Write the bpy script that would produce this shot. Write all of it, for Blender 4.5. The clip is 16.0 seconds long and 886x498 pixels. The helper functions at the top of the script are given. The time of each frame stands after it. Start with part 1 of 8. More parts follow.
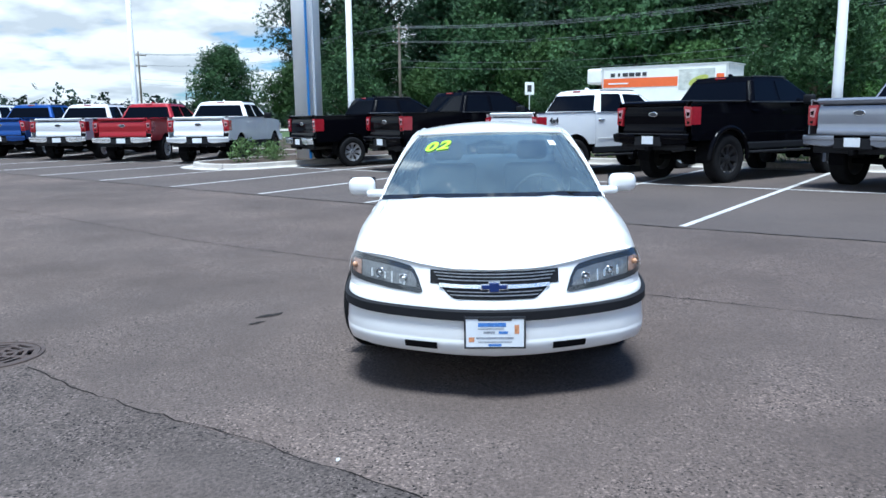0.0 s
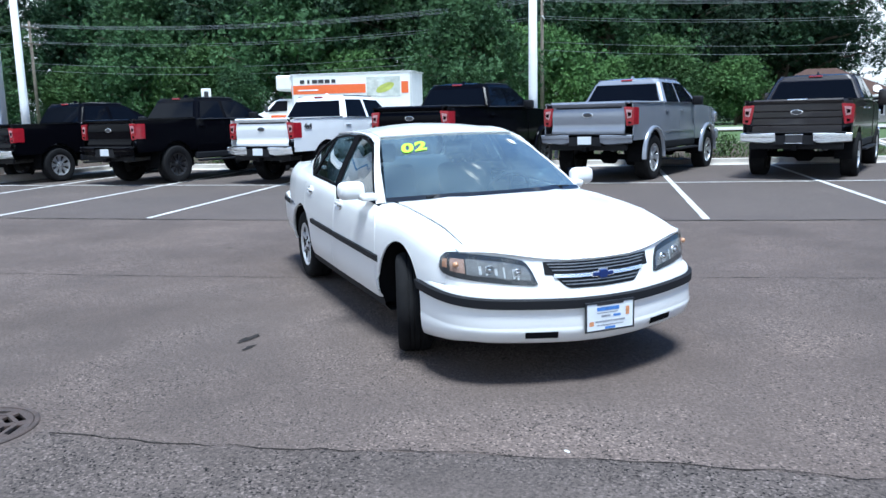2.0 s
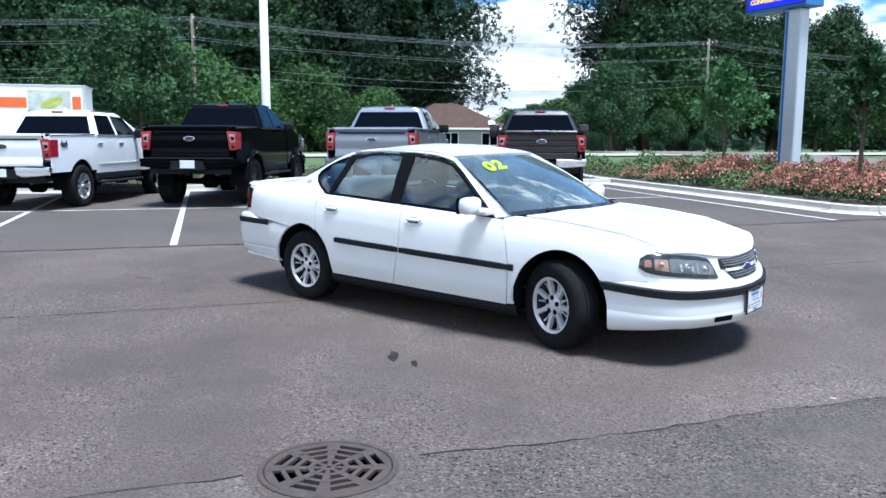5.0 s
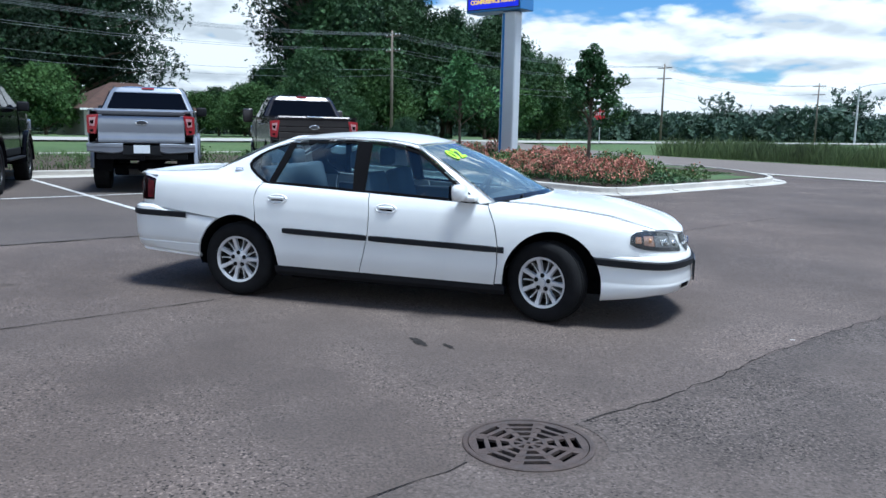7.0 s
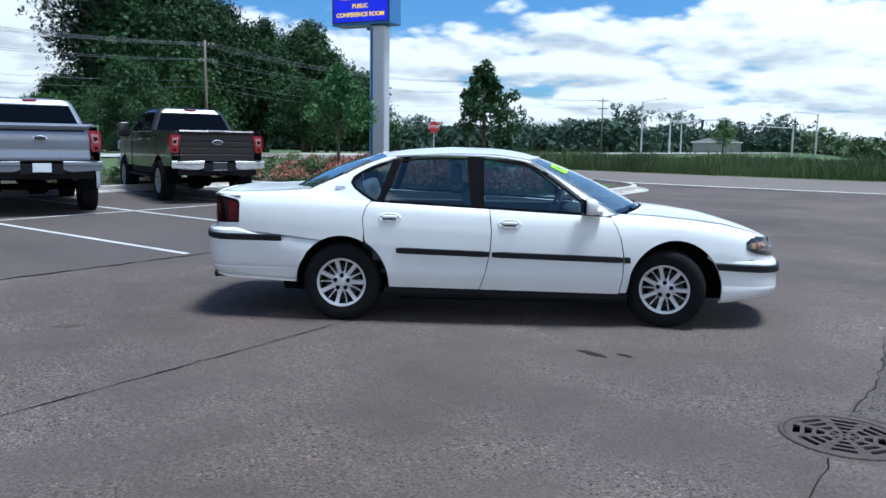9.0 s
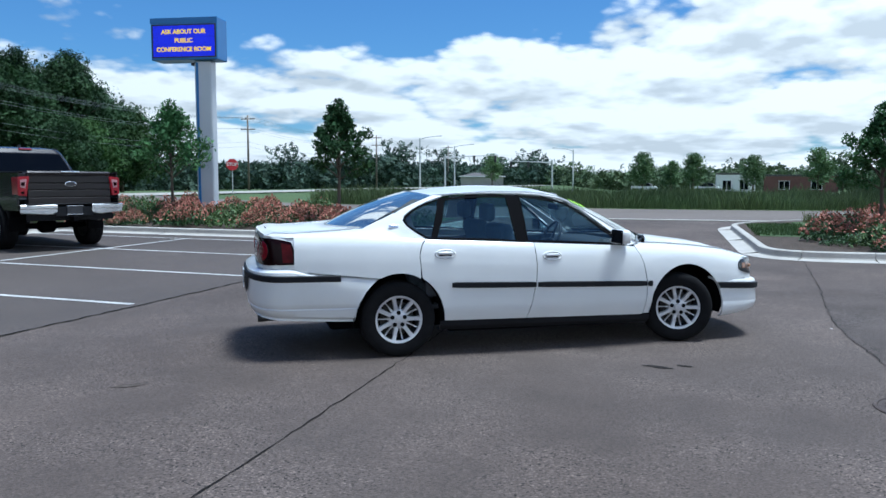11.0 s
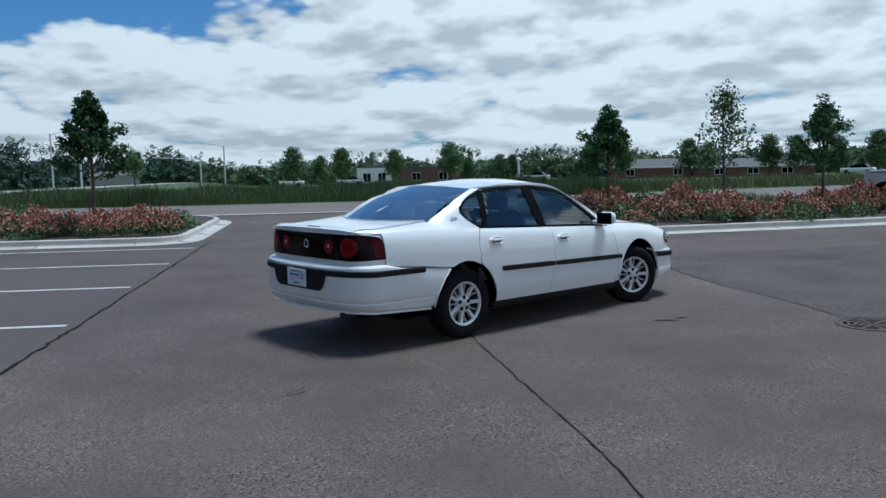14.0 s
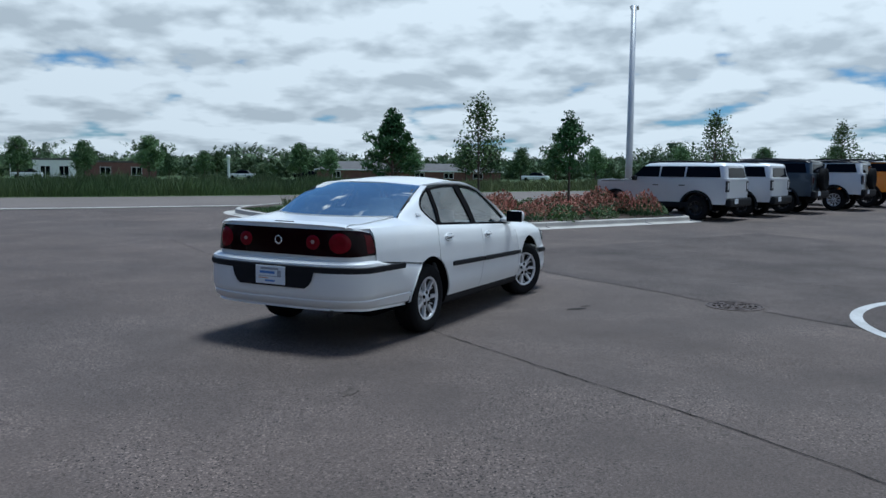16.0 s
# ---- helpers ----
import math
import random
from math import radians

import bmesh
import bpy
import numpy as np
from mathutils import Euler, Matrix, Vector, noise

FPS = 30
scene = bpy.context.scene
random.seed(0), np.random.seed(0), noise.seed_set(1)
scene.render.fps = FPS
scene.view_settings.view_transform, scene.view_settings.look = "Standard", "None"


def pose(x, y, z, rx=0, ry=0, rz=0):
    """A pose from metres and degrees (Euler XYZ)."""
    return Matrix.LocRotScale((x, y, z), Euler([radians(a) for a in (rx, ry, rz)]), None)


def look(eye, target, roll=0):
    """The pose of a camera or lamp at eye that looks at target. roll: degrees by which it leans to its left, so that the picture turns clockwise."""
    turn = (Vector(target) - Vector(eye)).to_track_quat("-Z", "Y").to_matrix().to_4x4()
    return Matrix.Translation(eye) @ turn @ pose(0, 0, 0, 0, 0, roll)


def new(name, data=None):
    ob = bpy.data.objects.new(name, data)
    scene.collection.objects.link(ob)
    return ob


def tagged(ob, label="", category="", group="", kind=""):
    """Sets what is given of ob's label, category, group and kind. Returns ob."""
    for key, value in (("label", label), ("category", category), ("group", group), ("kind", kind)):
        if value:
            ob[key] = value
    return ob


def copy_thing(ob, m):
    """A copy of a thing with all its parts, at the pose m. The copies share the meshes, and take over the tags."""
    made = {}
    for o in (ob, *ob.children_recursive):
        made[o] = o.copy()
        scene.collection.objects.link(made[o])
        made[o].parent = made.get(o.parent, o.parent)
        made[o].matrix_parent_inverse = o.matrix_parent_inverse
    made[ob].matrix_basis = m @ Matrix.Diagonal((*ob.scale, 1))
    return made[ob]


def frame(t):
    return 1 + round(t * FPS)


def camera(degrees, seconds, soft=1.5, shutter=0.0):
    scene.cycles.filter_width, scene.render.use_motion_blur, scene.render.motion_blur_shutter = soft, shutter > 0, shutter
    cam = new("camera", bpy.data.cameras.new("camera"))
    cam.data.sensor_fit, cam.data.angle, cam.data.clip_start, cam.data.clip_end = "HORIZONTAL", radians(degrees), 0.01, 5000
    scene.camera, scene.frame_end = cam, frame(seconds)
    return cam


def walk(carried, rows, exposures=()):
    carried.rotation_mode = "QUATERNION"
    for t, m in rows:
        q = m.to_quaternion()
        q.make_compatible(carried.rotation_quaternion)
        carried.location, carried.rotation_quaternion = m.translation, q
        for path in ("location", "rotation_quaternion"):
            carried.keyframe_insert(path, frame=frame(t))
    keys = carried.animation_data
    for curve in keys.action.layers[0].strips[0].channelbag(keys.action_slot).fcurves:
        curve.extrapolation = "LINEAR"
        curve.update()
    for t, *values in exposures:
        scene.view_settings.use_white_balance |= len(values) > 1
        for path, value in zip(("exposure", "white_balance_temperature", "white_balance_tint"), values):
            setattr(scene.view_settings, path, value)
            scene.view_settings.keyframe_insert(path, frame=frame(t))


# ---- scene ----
cam = camera(58.6, 16.0)
PATH = [
    (0, (6.729, -0.054, 1.554), (4.76, -0.161, 1.222), -0.7),
    (0.5, (6.746, -0.681, 1.555), (4.78, -0.524, 1.223), -0.7),
    (1, (6.66, -1.345, 1.542), (4.722, -0.982, 1.206), -0.5),
    (1.5, (6.581, -1.994, 1.545), (4.687, -1.447, 1.205), -0.7),
    (2, (6.331, -2.587, 1.548), (4.507, -1.838, 1.219), -1.3),
    (2.5, (6.093, -3.202, 1.538), (4.361, -2.256, 1.216), -0.4),
    (3, (5.773, -3.773, 1.525), (4.114, -2.694, 1.232), -0.1),
    (3.2, (5.645, -4.011, 1.515), (4.013, -2.889, 1.235), 0.2),
    (5.3, (4.201, -6.097, 1.545), (3.018, -4.509, 1.264), 0.4),
    (5.5, (4.019, -6.274, 1.529), (2.901, -4.64, 1.245), 0.7),
    (6, (3.509, -6.598, 1.529), (2.596, -4.845, 1.222), 1.7),
    (6.5, (2.922, -6.865, 1.541), (2.168, -5.037, 1.236), 1.2),
    (7, (2.343, -7.173, 1.547), (1.797, -5.273, 1.244), 1.2),
    (7.5, (1.668, -7.323, 1.554), (1.179, -5.407, 1.26), 0.5),
    (8, (1.006, -7.438, 1.52), (0.667, -5.49, 1.219), 0.5),
    (8.2, (0.687, -7.482, 1.519), (0.418, -5.524, 1.211), 1.0),
    (10.3, (-1.915, -7.621, 1.549), (-1.609, -5.652, 1.382), -0.9),
    (10.5, (-2.209, -7.619, 1.532), (-1.833, -5.661, 1.366), -0.5),
    (11, (-2.861, -7.6, 1.538), (-2.329, -5.68, 1.368), -0.0),
    (11.5, (-3.516, -7.563, 1.541), (-2.799, -5.705, 1.354), 0.4),
    (12, (-4.15, -7.352, 1.556), (-3.305, -5.55, 1.36), 0.7),
    (12.5, (-4.815, -7.176, 1.57), (-3.804, -5.461, 1.378), 0.9),
    (13, (-5.397, -6.855, 1.554), (-4.282, -5.205, 1.367), 0.2),
    (13.5, (-5.98, -6.62, 1.58), (-4.759, -5.048, 1.383), -0.7),
    (14, (-6.529, -6.283, 1.579), (-5.197, -4.804, 1.386), -1.4),
    (14.5, (-7.064, -5.895, 1.581), (-5.617, -4.529, 1.383), -0.9),
    (15, (-7.52, -5.438, 1.576), (-6.0, -4.153, 1.377), -0.5),
    (15.5, (-7.932, -4.939, 1.59), (-6.257, -3.865, 1.394), -0.1),
    (16, (-8.181, -4.308, 1.568), (-6.388, -3.445, 1.37), 0.5),
]
walk(cam, [(t, look(eye, target, roll)) for t, eye, target, roll in PATH],
     exposures=[(0, 0.62, 5480, 2), (3, 0.86, 5500, 2), (5.5, 0.88, 5530, 2), (6.5, 0.58, 5530, 2), (8, 0.35, 5480, 2), (10.5, 0.28, 5420, 1), (12.5, -0.05, 5400, 0), (14.5, -0.30, 5400, -1), (16, -0.31, 5420, 0)])

# ---- daylight ----
world = bpy.data.worlds.new("sky")
scene.world = world
world.use_nodes = True
wn, wl = world.node_tree.nodes, world.node_tree.links
wn.clear()


def wnode(kind, **props):
    n = wn.new(kind)
    for key, value in props.items():
        n.inputs[key].default_value = value
    return n


def wmath(op, a, b=None, c=None):
    n = wn.new("ShaderNodeMath")
    n.operation = op
    for i, v in enumerate((a, b, c)):
        if v is None:
            continue
        if isinstance(v, (int, float)):
            n.inputs[i].default_value = v
        else:
            wl.new(v, n.inputs[i])
    return n.outputs[0]


SUN_EL, SUN_AZ = 75, -8       # height and compass bearing of the sun, degrees
sky = wn.new("ShaderNodeTexSky")
sky.sky_type = "NISHITA"
sky.sun_disc = False
sky.sun_elevation, sky.sun_rotation = radians(SUN_EL), radians(90 - SUN_AZ)
sky.dust_density, sky.ozone_density = 0.6, 2.0
coord = wn.new("ShaderNodeTexCoord")
sep = wn.new("ShaderNodeSeparateXYZ")
wl.new(coord.outputs["Generated"], sep.inputs[0])
up = wmath("MAXIMUM", sep.outputs["Z"], 0.0)
# banks of cloud shrink towards the horizon
level = wmath("MULTIPLY", wmath("LOGARITHM", wmath("ADD", up, 0.10), math.e), 0.62)


def cloud_place(rise):
    comb = wn.new("ShaderNodeCombineXYZ")
    wl.new(sep.outputs["X"], comb.inputs[0])
    wl.new(sep.outputs["Y"], comb.inputs[1])
    wl.new(wmath("ADD", level, rise), comb.inputs[2])
    return comb.outputs[0]


def cloud_noise(scale, detail, rough, dist, off, src):
    mp = wn.new("ShaderNodeMapping")
    mp.inputs["Location"].default_value = off
    wl.new(src, mp.inputs[0])
    n = wnode("ShaderNodeTexNoise", Scale=scale, Detail=detail, Roughness=rough, Distortion=dist)
    wl.new(mp.outputs[0], n.inputs["Vector"])
    return n.outputs["Fac"]


def cover_at(src):
    """Thickness of cloud: broad banks with billows on them."""
    big = cloud_noise(2.3, 3, 0.5, 0.0, (4.1, 2.3, 0.4), src)
    fine = cloud_noise(5.2, 9, 0.56, 0.15, (1.1, 7.3, 2), src)
    puff = wnode("ShaderNodeTexVoronoi", Scale=7.0, Detail=3.0, Roughness=0.55)
    wl.new(src, puff.inputs["Vector"])
    billow = wmath("SUBTRACT", 0.72, puff.outputs["Distance"])
    return wmath("ADD", wmath("ADD", wmath("MULTIPLY", big, 0.42), wmath("MULTIPLY", fine, 0.40)), wmath("MULTIPLY", billow, 0.20))


cover = cover_at(cloud_place(0.0))
above = cover_at(cloud_place(0.055))
# a bank of cloud that is lowest in the north, with blue and a few puffs over it
side = wmath("ADD", wmath("MULTIPLY", sep.outputs["X"], math.cos(radians(285))), wmath("MULTIPLY", sep.outputs["Y"], math.sin(radians(285))))
edge = wmath("MULTIPLY_ADD", wmath("ADD", side, 1.0), 0.25, 0.145)
bank = wmath("MULTIPLY", wmath("SUBTRACT", edge, up), 3.4)
bank = wmath("MAXIMUM", wmath("MINIMUM", bank, 0.14), -0.19)
high = wn.new("ShaderNodeMapRange")
wl.new(up, high.inputs["Value"])
high.inputs["From Min"].default_value, high.inputs["From Max"].default_value = 0.3, 0.55
high.inputs["To Min"].default_value, high.inputs["To Max"].default_value = 1.0, 0.0
bank = wmath("MULTIPLY", bank, high.outputs[0])
mask = wn.new("ShaderNodeMapRange")
mask.interpolation_type = "SMOOTHSTEP"
# seen from below, gaps open overhead
gap = wn.new("ShaderNodeMapRange")
wl.new(up, gap.inputs["Value"])
gap.inputs["From Min"].default_value, gap.inputs["From Max"].default_value = 0.28, 0.70
gap.inputs["To Min"].default_value, gap.inputs["To Max"].default_value = 0.118, 0.06
wl.new(wmath("ADD", wmath("ADD", cover, bank), gap.outputs[0]), mask.inputs["Value"])
mask.inputs["From Min"].default_value, mask.inputs["From Max"].default_value = 0.465, 0.54
# sunlit tops and grey undersides
body = wn.new("ShaderNodeMapRange")
wl.new(wmath("SUBTRACT", cover, above), body.inputs["Value"])
body.inputs["From Min"].default_value, body.inputs["From Max"].default_value = -0.085, 0.03
cloud = wn.new("ShaderNodeMix")
cloud.data_type = "RGBA"
cloud.inputs["A"].default_value, cloud.inputs["B"].default_value = (0.79, 0.805, 0.835, 1), (1.26, 1.25, 1.26, 1)
wl.new(body.outputs[0], cloud.inputs["Factor"])
bright = wn.new("ShaderNodeVectorMath")
bright.operation = "SCALE"
wl.new(cloud.outputs["Result"], bright.inputs[0])
# clouds shine more towards the sun
sdir = wn.new("ShaderNodeVectorMath")
sdir.operation = "DOT_PRODUCT"
wl.new(coord.outputs["Generated"], sdir.inputs[0])
sdir.inputs[1].default_value = (math.cos(radians(SUN_AZ)) * math.cos(radians(SUN_EL)), math.sin(radians(SUN_AZ)) * math.cos(radians(SUN_EL)), math.sin(radians(SUN_EL)))
glow = wmath("MULTIPLY_ADD", wmath("MULTIPLY_ADD", sdir.outputs["Value"], 0.5, 0.5), 17.0, 5.0)
wl.new(glow, bright.inputs["Scale"])
mix = wn.new("ShaderNodeMix")
mix.data_type = "RGBA"
wl.new(mask.outputs[0], mix.inputs["Factor"])
# the clear sky is deep blue between the clouds
deep = wn.new("ShaderNodeVectorMath")
deep.operation = "MULTIPLY"
wl.new(sky.outputs[0], deep.inputs[0])
deep.inputs[1].default_value = (1.0, 1.5, 2.05)
wl.new(deep.outputs[0], mix.inputs["A"])
# the clouds before the sun are lit through
lobe = wmath("POWER", wmath("MAXIMUM", sdir.outputs["Value"], 0.0), 12.0)
aura = wn.new("ShaderNodeVectorMath")
aura.operation = "SCALE"
aura.inputs[0].default_value = (1.0, 0.975, 0.94)
wl.new(wmath("MULTIPLY", lobe, 30.0), aura.inputs["Scale"])
lit = wn.new("ShaderNodeVectorMath")
wl.new(bright.outputs[0], lit.inputs[0])
wl.new(aura.outputs[0], lit.inputs[1])
wl.new(lit.outputs[0], mix.inputs["B"])
back = wnode("ShaderNodeBackground", Strength=0.0475)
wl.new(mix.outputs["Result"], back.inputs["Color"])
wout = wn.new("ShaderNodeOutputWorld")
wl.new(back.outputs[0], wout.inputs["Surface"])

sun = new("sun", bpy.data.lights.new("sun", "SUN"))
sun.data.energy, sun.data.angle, sun.data.color = 4.8, radians(17), (1.0, 0.975, 0.94)
az = radians(SUN_AZ)
sun_dir = Vector((math.cos(az) * math.cos(radians(SUN_EL)), math.sin(az) * math.cos(radians(SUN_EL)), math.sin(radians(SUN_EL))))
sun.matrix_basis = look(sun_dir * 60, (0, 0, 0))
tagged(sun, "hazy midday sun behind thin cloud", "sun", kind="structure")

# ---- materials ----
def material(name, base, rough=0.6, metal=0.0, vary=0.15, scale=6.0, grain=0.0, grain_scale=120.0, bump=0.0, bump_scale=200.0, coat=0.0,
             tint=None, spec=0.5, random_tone=0.0, emit=0.0, stones=0.0):
    """A principled surface whose tone drifts over two sizes, with fine relief."""
    m = bpy.data.materials.new(name)
    m.use_nodes = True
    n, l = m.node_tree.nodes, m.node_tree.links
    p = n["Principled BSDF"]
    p.inputs["Roughness"].default_value, p.inputs["Metallic"].default_value = rough, metal
    p.inputs["Specular IOR Level"].default_value = spec
    if coat:
        p.inputs["Coat Weight"].default_value, p.inputs["Coat Roughness"].default_value = coat, 0.04
    col = n.new("ShaderNodeRGB")
    col.outputs[0].default_value = (*base, 1)
    out = col.outputs[0]
    tc = n.new("ShaderNodeTexCoord")

    def drift(out, size, amount, colour=None, lo=0.3, hi=0.7):
        t = n.new("ShaderNodeTexNoise")
        t.inputs["Scale"].default_value, t.inputs["Detail"].default_value, t.inputs["Roughness"].default_value = size, 6, 0.62
        l.new(tc.outputs["Object"], t.inputs["Vector"])
        r = n.new("ShaderNodeMapRange")
        r.inputs["From Min"].default_value, r.inputs["From Max"].default_value = lo, hi
        r.inputs["To Min"].default_value, r.inputs["To Max"].default_value = 1 - amount, 1 + amount
        l.new(t.outputs["Fac"], r.inputs["Value"])
        if colour:
            mx = n.new("ShaderNodeMix")
            mx.data_type = "RGBA"
            r.inputs["To Min"].default_value, r.inputs["To Max"].default_value = 0.0, amount
            l.new(r.outputs[0], mx.inputs["Factor"])
            l.new(out, mx.inputs["A"])
            mx.inputs["B"].default_value = (*colour, 1)
            return mx.outputs["Result"]
        v = n.new("ShaderNodeVectorMath")
        v.operation = "SCALE"
        l.new(out, v.inputs[0])
        l.new(r.outputs[0], v.inputs["Scale"])
        return v.outputs[0]

    if tint:
        out = drift(out, scale * 0.6, 0.8, tint)
    if vary:
        out = drift(out, scale, vary)
    if grain:
        out = drift(out, grain_scale, grain)
    if stones:
        # single pale and dark stones in the surface, more of them in worn patches
        vo = n.new("ShaderNodeTexVoronoi")
        vo.inputs["Scale"].default_value = 92
        l.new(tc.outputs["Object"], vo.inputs["Vector"])
        sp = n.new("ShaderNodeSeparateColor")
        l.new(vo.outputs["Color"], sp.inputs[0])
        worn = n.new("ShaderNodeTexNoise")
        worn.inputs["Scale"].default_value, worn.inputs["Detail"].default_value = 0.9, 5
        l.new(tc.outputs["Object"], worn.inputs["Vector"])
        wr = n.new("ShaderNodeMapRange")
        wr.inputs["From Min"].default_value, wr.inputs["From Max"].default_value = 0.40, 0.62
        wr.inputs["To Min"].default_value, wr.inputs["To Max"].default_value = 0.25 * stones, 1.3 * stones
        l.new(worn.outputs["Fac"], wr.inputs["Value"])
        cv = n.new("ShaderNodeMapRange")
        cv.inputs["To Min"].default_value, cv.inputs["To Max"].default_value = -0.97, 1.0
        l.new(sp.outputs[0], cv.inputs["Value"])
        cube = n.new("ShaderNodeMath")
        cube.operation = "MULTIPLY"
        ab = n.new("ShaderNodeMath")
        ab.operation = "ABSOLUTE"
        l.new(cv.outputs[0], ab.inputs[0])
        square = n.new("ShaderNodeMath")
        square.operation = "POWER"
        l.new(ab.outputs[0], square.inputs[0])
        square.inputs[1].default_value = 2.6
        l.new(cv.outputs[0], cube.inputs[0])
        l.new(square.outputs[0], cube.inputs[1])
        amt = n.new("ShaderNodeMath")
        amt.operation = "MULTIPLY_ADD"
        l.new(cube.outputs[0], amt.inputs[0])
        l.new(wr.outputs[0], amt.inputs[1])
        amt.inputs[2].default_value = 1.0
        v = n.new("ShaderNodeVectorMath")
        v.operation = "SCALE"
        l.new(out, v.inputs[0])
        l.new(amt.outputs[0], v.inputs["Scale"])
        out = v.outputs[0]
    if random_tone:
        info = n.new("ShaderNodeObjectInfo")
        geo = n.new("ShaderNodeNewGeometry")
        add = n.new("ShaderNodeMath")
        l.new(info.outputs["Random"], add.inputs[0])
        l.new(geo.outputs["Random Per Island"], add.inputs[1])
        fr = n.new("ShaderNodeMath")
        fr.operation = "FRACT"
        l.new(add.outputs[0], fr.inputs[0])
        r = n.new("ShaderNodeMapRange")
        r.inputs["To Min"].default_value, r.inputs["To Max"].default_value = 1 - random_tone, 1 + random_tone
        l.new(fr.outputs[0], r.inputs["Value"])
        v = n.new("ShaderNodeVectorMath")
        v.operation = "SCALE"
        l.new(out, v.inputs[0])
        l.new(r.outputs[0], v.inputs["Scale"])
        out = v.outputs[0]
    l.new(out, p.inputs["Base Color"])
    if emit:
        l.new(out, p.inputs["Emission Color"])
        p.inputs["Emission Strength"].default_value = emit
    if bump:
        t = n.new("ShaderNodeTexNoise")
        t.inputs["Scale"].default_value, t.inputs["Detail"].default_value = bump_scale, 4
        l.new(tc.outputs["Object"], t.inputs["Vector"])
        b = n.new("ShaderNodeBump")
        b.inputs["Strength"].default_value, b.inputs["Distance"].default_value = bump, 0.01
        l.new(t.outputs["Fac"], b.inputs["Height"])
        l.new(b.outputs[0], p.inputs["Normal"])
    return m


def glass_material(name, tint, sheen=0.05, rough=0.0, pale_veil=0.0, curve=4.5):
    """Thin window glass: tinted see-through with a mirror-like sheen that grows at grazing angles."""
    m = bpy.data.materials.new(name)
    m.use_nodes = True
    n, l = m.node_tree.nodes, m.node_tree.links
    n.clear()
    tr, gl, lw, mx, out = (n.new("ShaderNode" + k) for k in ("BsdfTransparent", "BsdfGlossy", "LayerWeight", "MixShader", "OutputMaterial"))
    tr.inputs[0].default_value = (*tint, 1)
    gl.inputs["Roughness"].default_value = rough
    gl.inputs["Color"].default_value = (1, 1, 1, 1)
    power, gain = n.new("ShaderNodeMath"), n.new("ShaderNodeMath")
    power.operation, gain.operation = "POWER", "MULTIPLY_ADD"
    l.new(lw.outputs["Facing"], power.inputs[0])
    power.inputs[1].default_value = curve
    l.new(power.outputs[0], gain.inputs[0])
    gain.inputs[1].default_value, gain.inputs[2].default_value = 1 - sheen, sheen
    l.new(gain.outputs[0], mx.inputs[0])
    l.new(tr.outputs[0], mx.inputs[1])
    l.new(gl.outputs[0], mx.inputs[2])
    last = mx.outputs[0]
    if pale_veil:
        # a pale diffuse veil paints in the bright cloud reflected by the glass
        film, soil = n.new("ShaderNodeMixShader"), n.new("ShaderNodeBsdfDiffuse")
        tc, noise, amount = n.new("ShaderNodeTexCoord"), n.new("ShaderNodeTexNoise"), n.new("ShaderNodeMapRange")
        soil.inputs[0].default_value = (0.48, 0.60, 0.59, 1)
        noise.inputs["Scale"].default_value, noise.inputs["Detail"].default_value = 3.5, 6
        l.new(tc.outputs["Object"], noise.inputs["Vector"])
        l.new(noise.outputs["Fac"], amount.inputs["Value"])
        amount.inputs["From Min"].default_value, amount.inputs["From Max"].default_value = 0.3, 0.7
        amount.inputs["To Min"].default_value, amount.inputs["To Max"].default_value = pale_veil * 0.7, pale_veil * 1.3
        l.new(amount.outputs[0], film.inputs[0])
        l.new(last, film.inputs[1])
        l.new(soil.outputs[0], film.inputs[2])
        last = film.outputs[0]
    l.new(last, out.inputs[0])
    return m


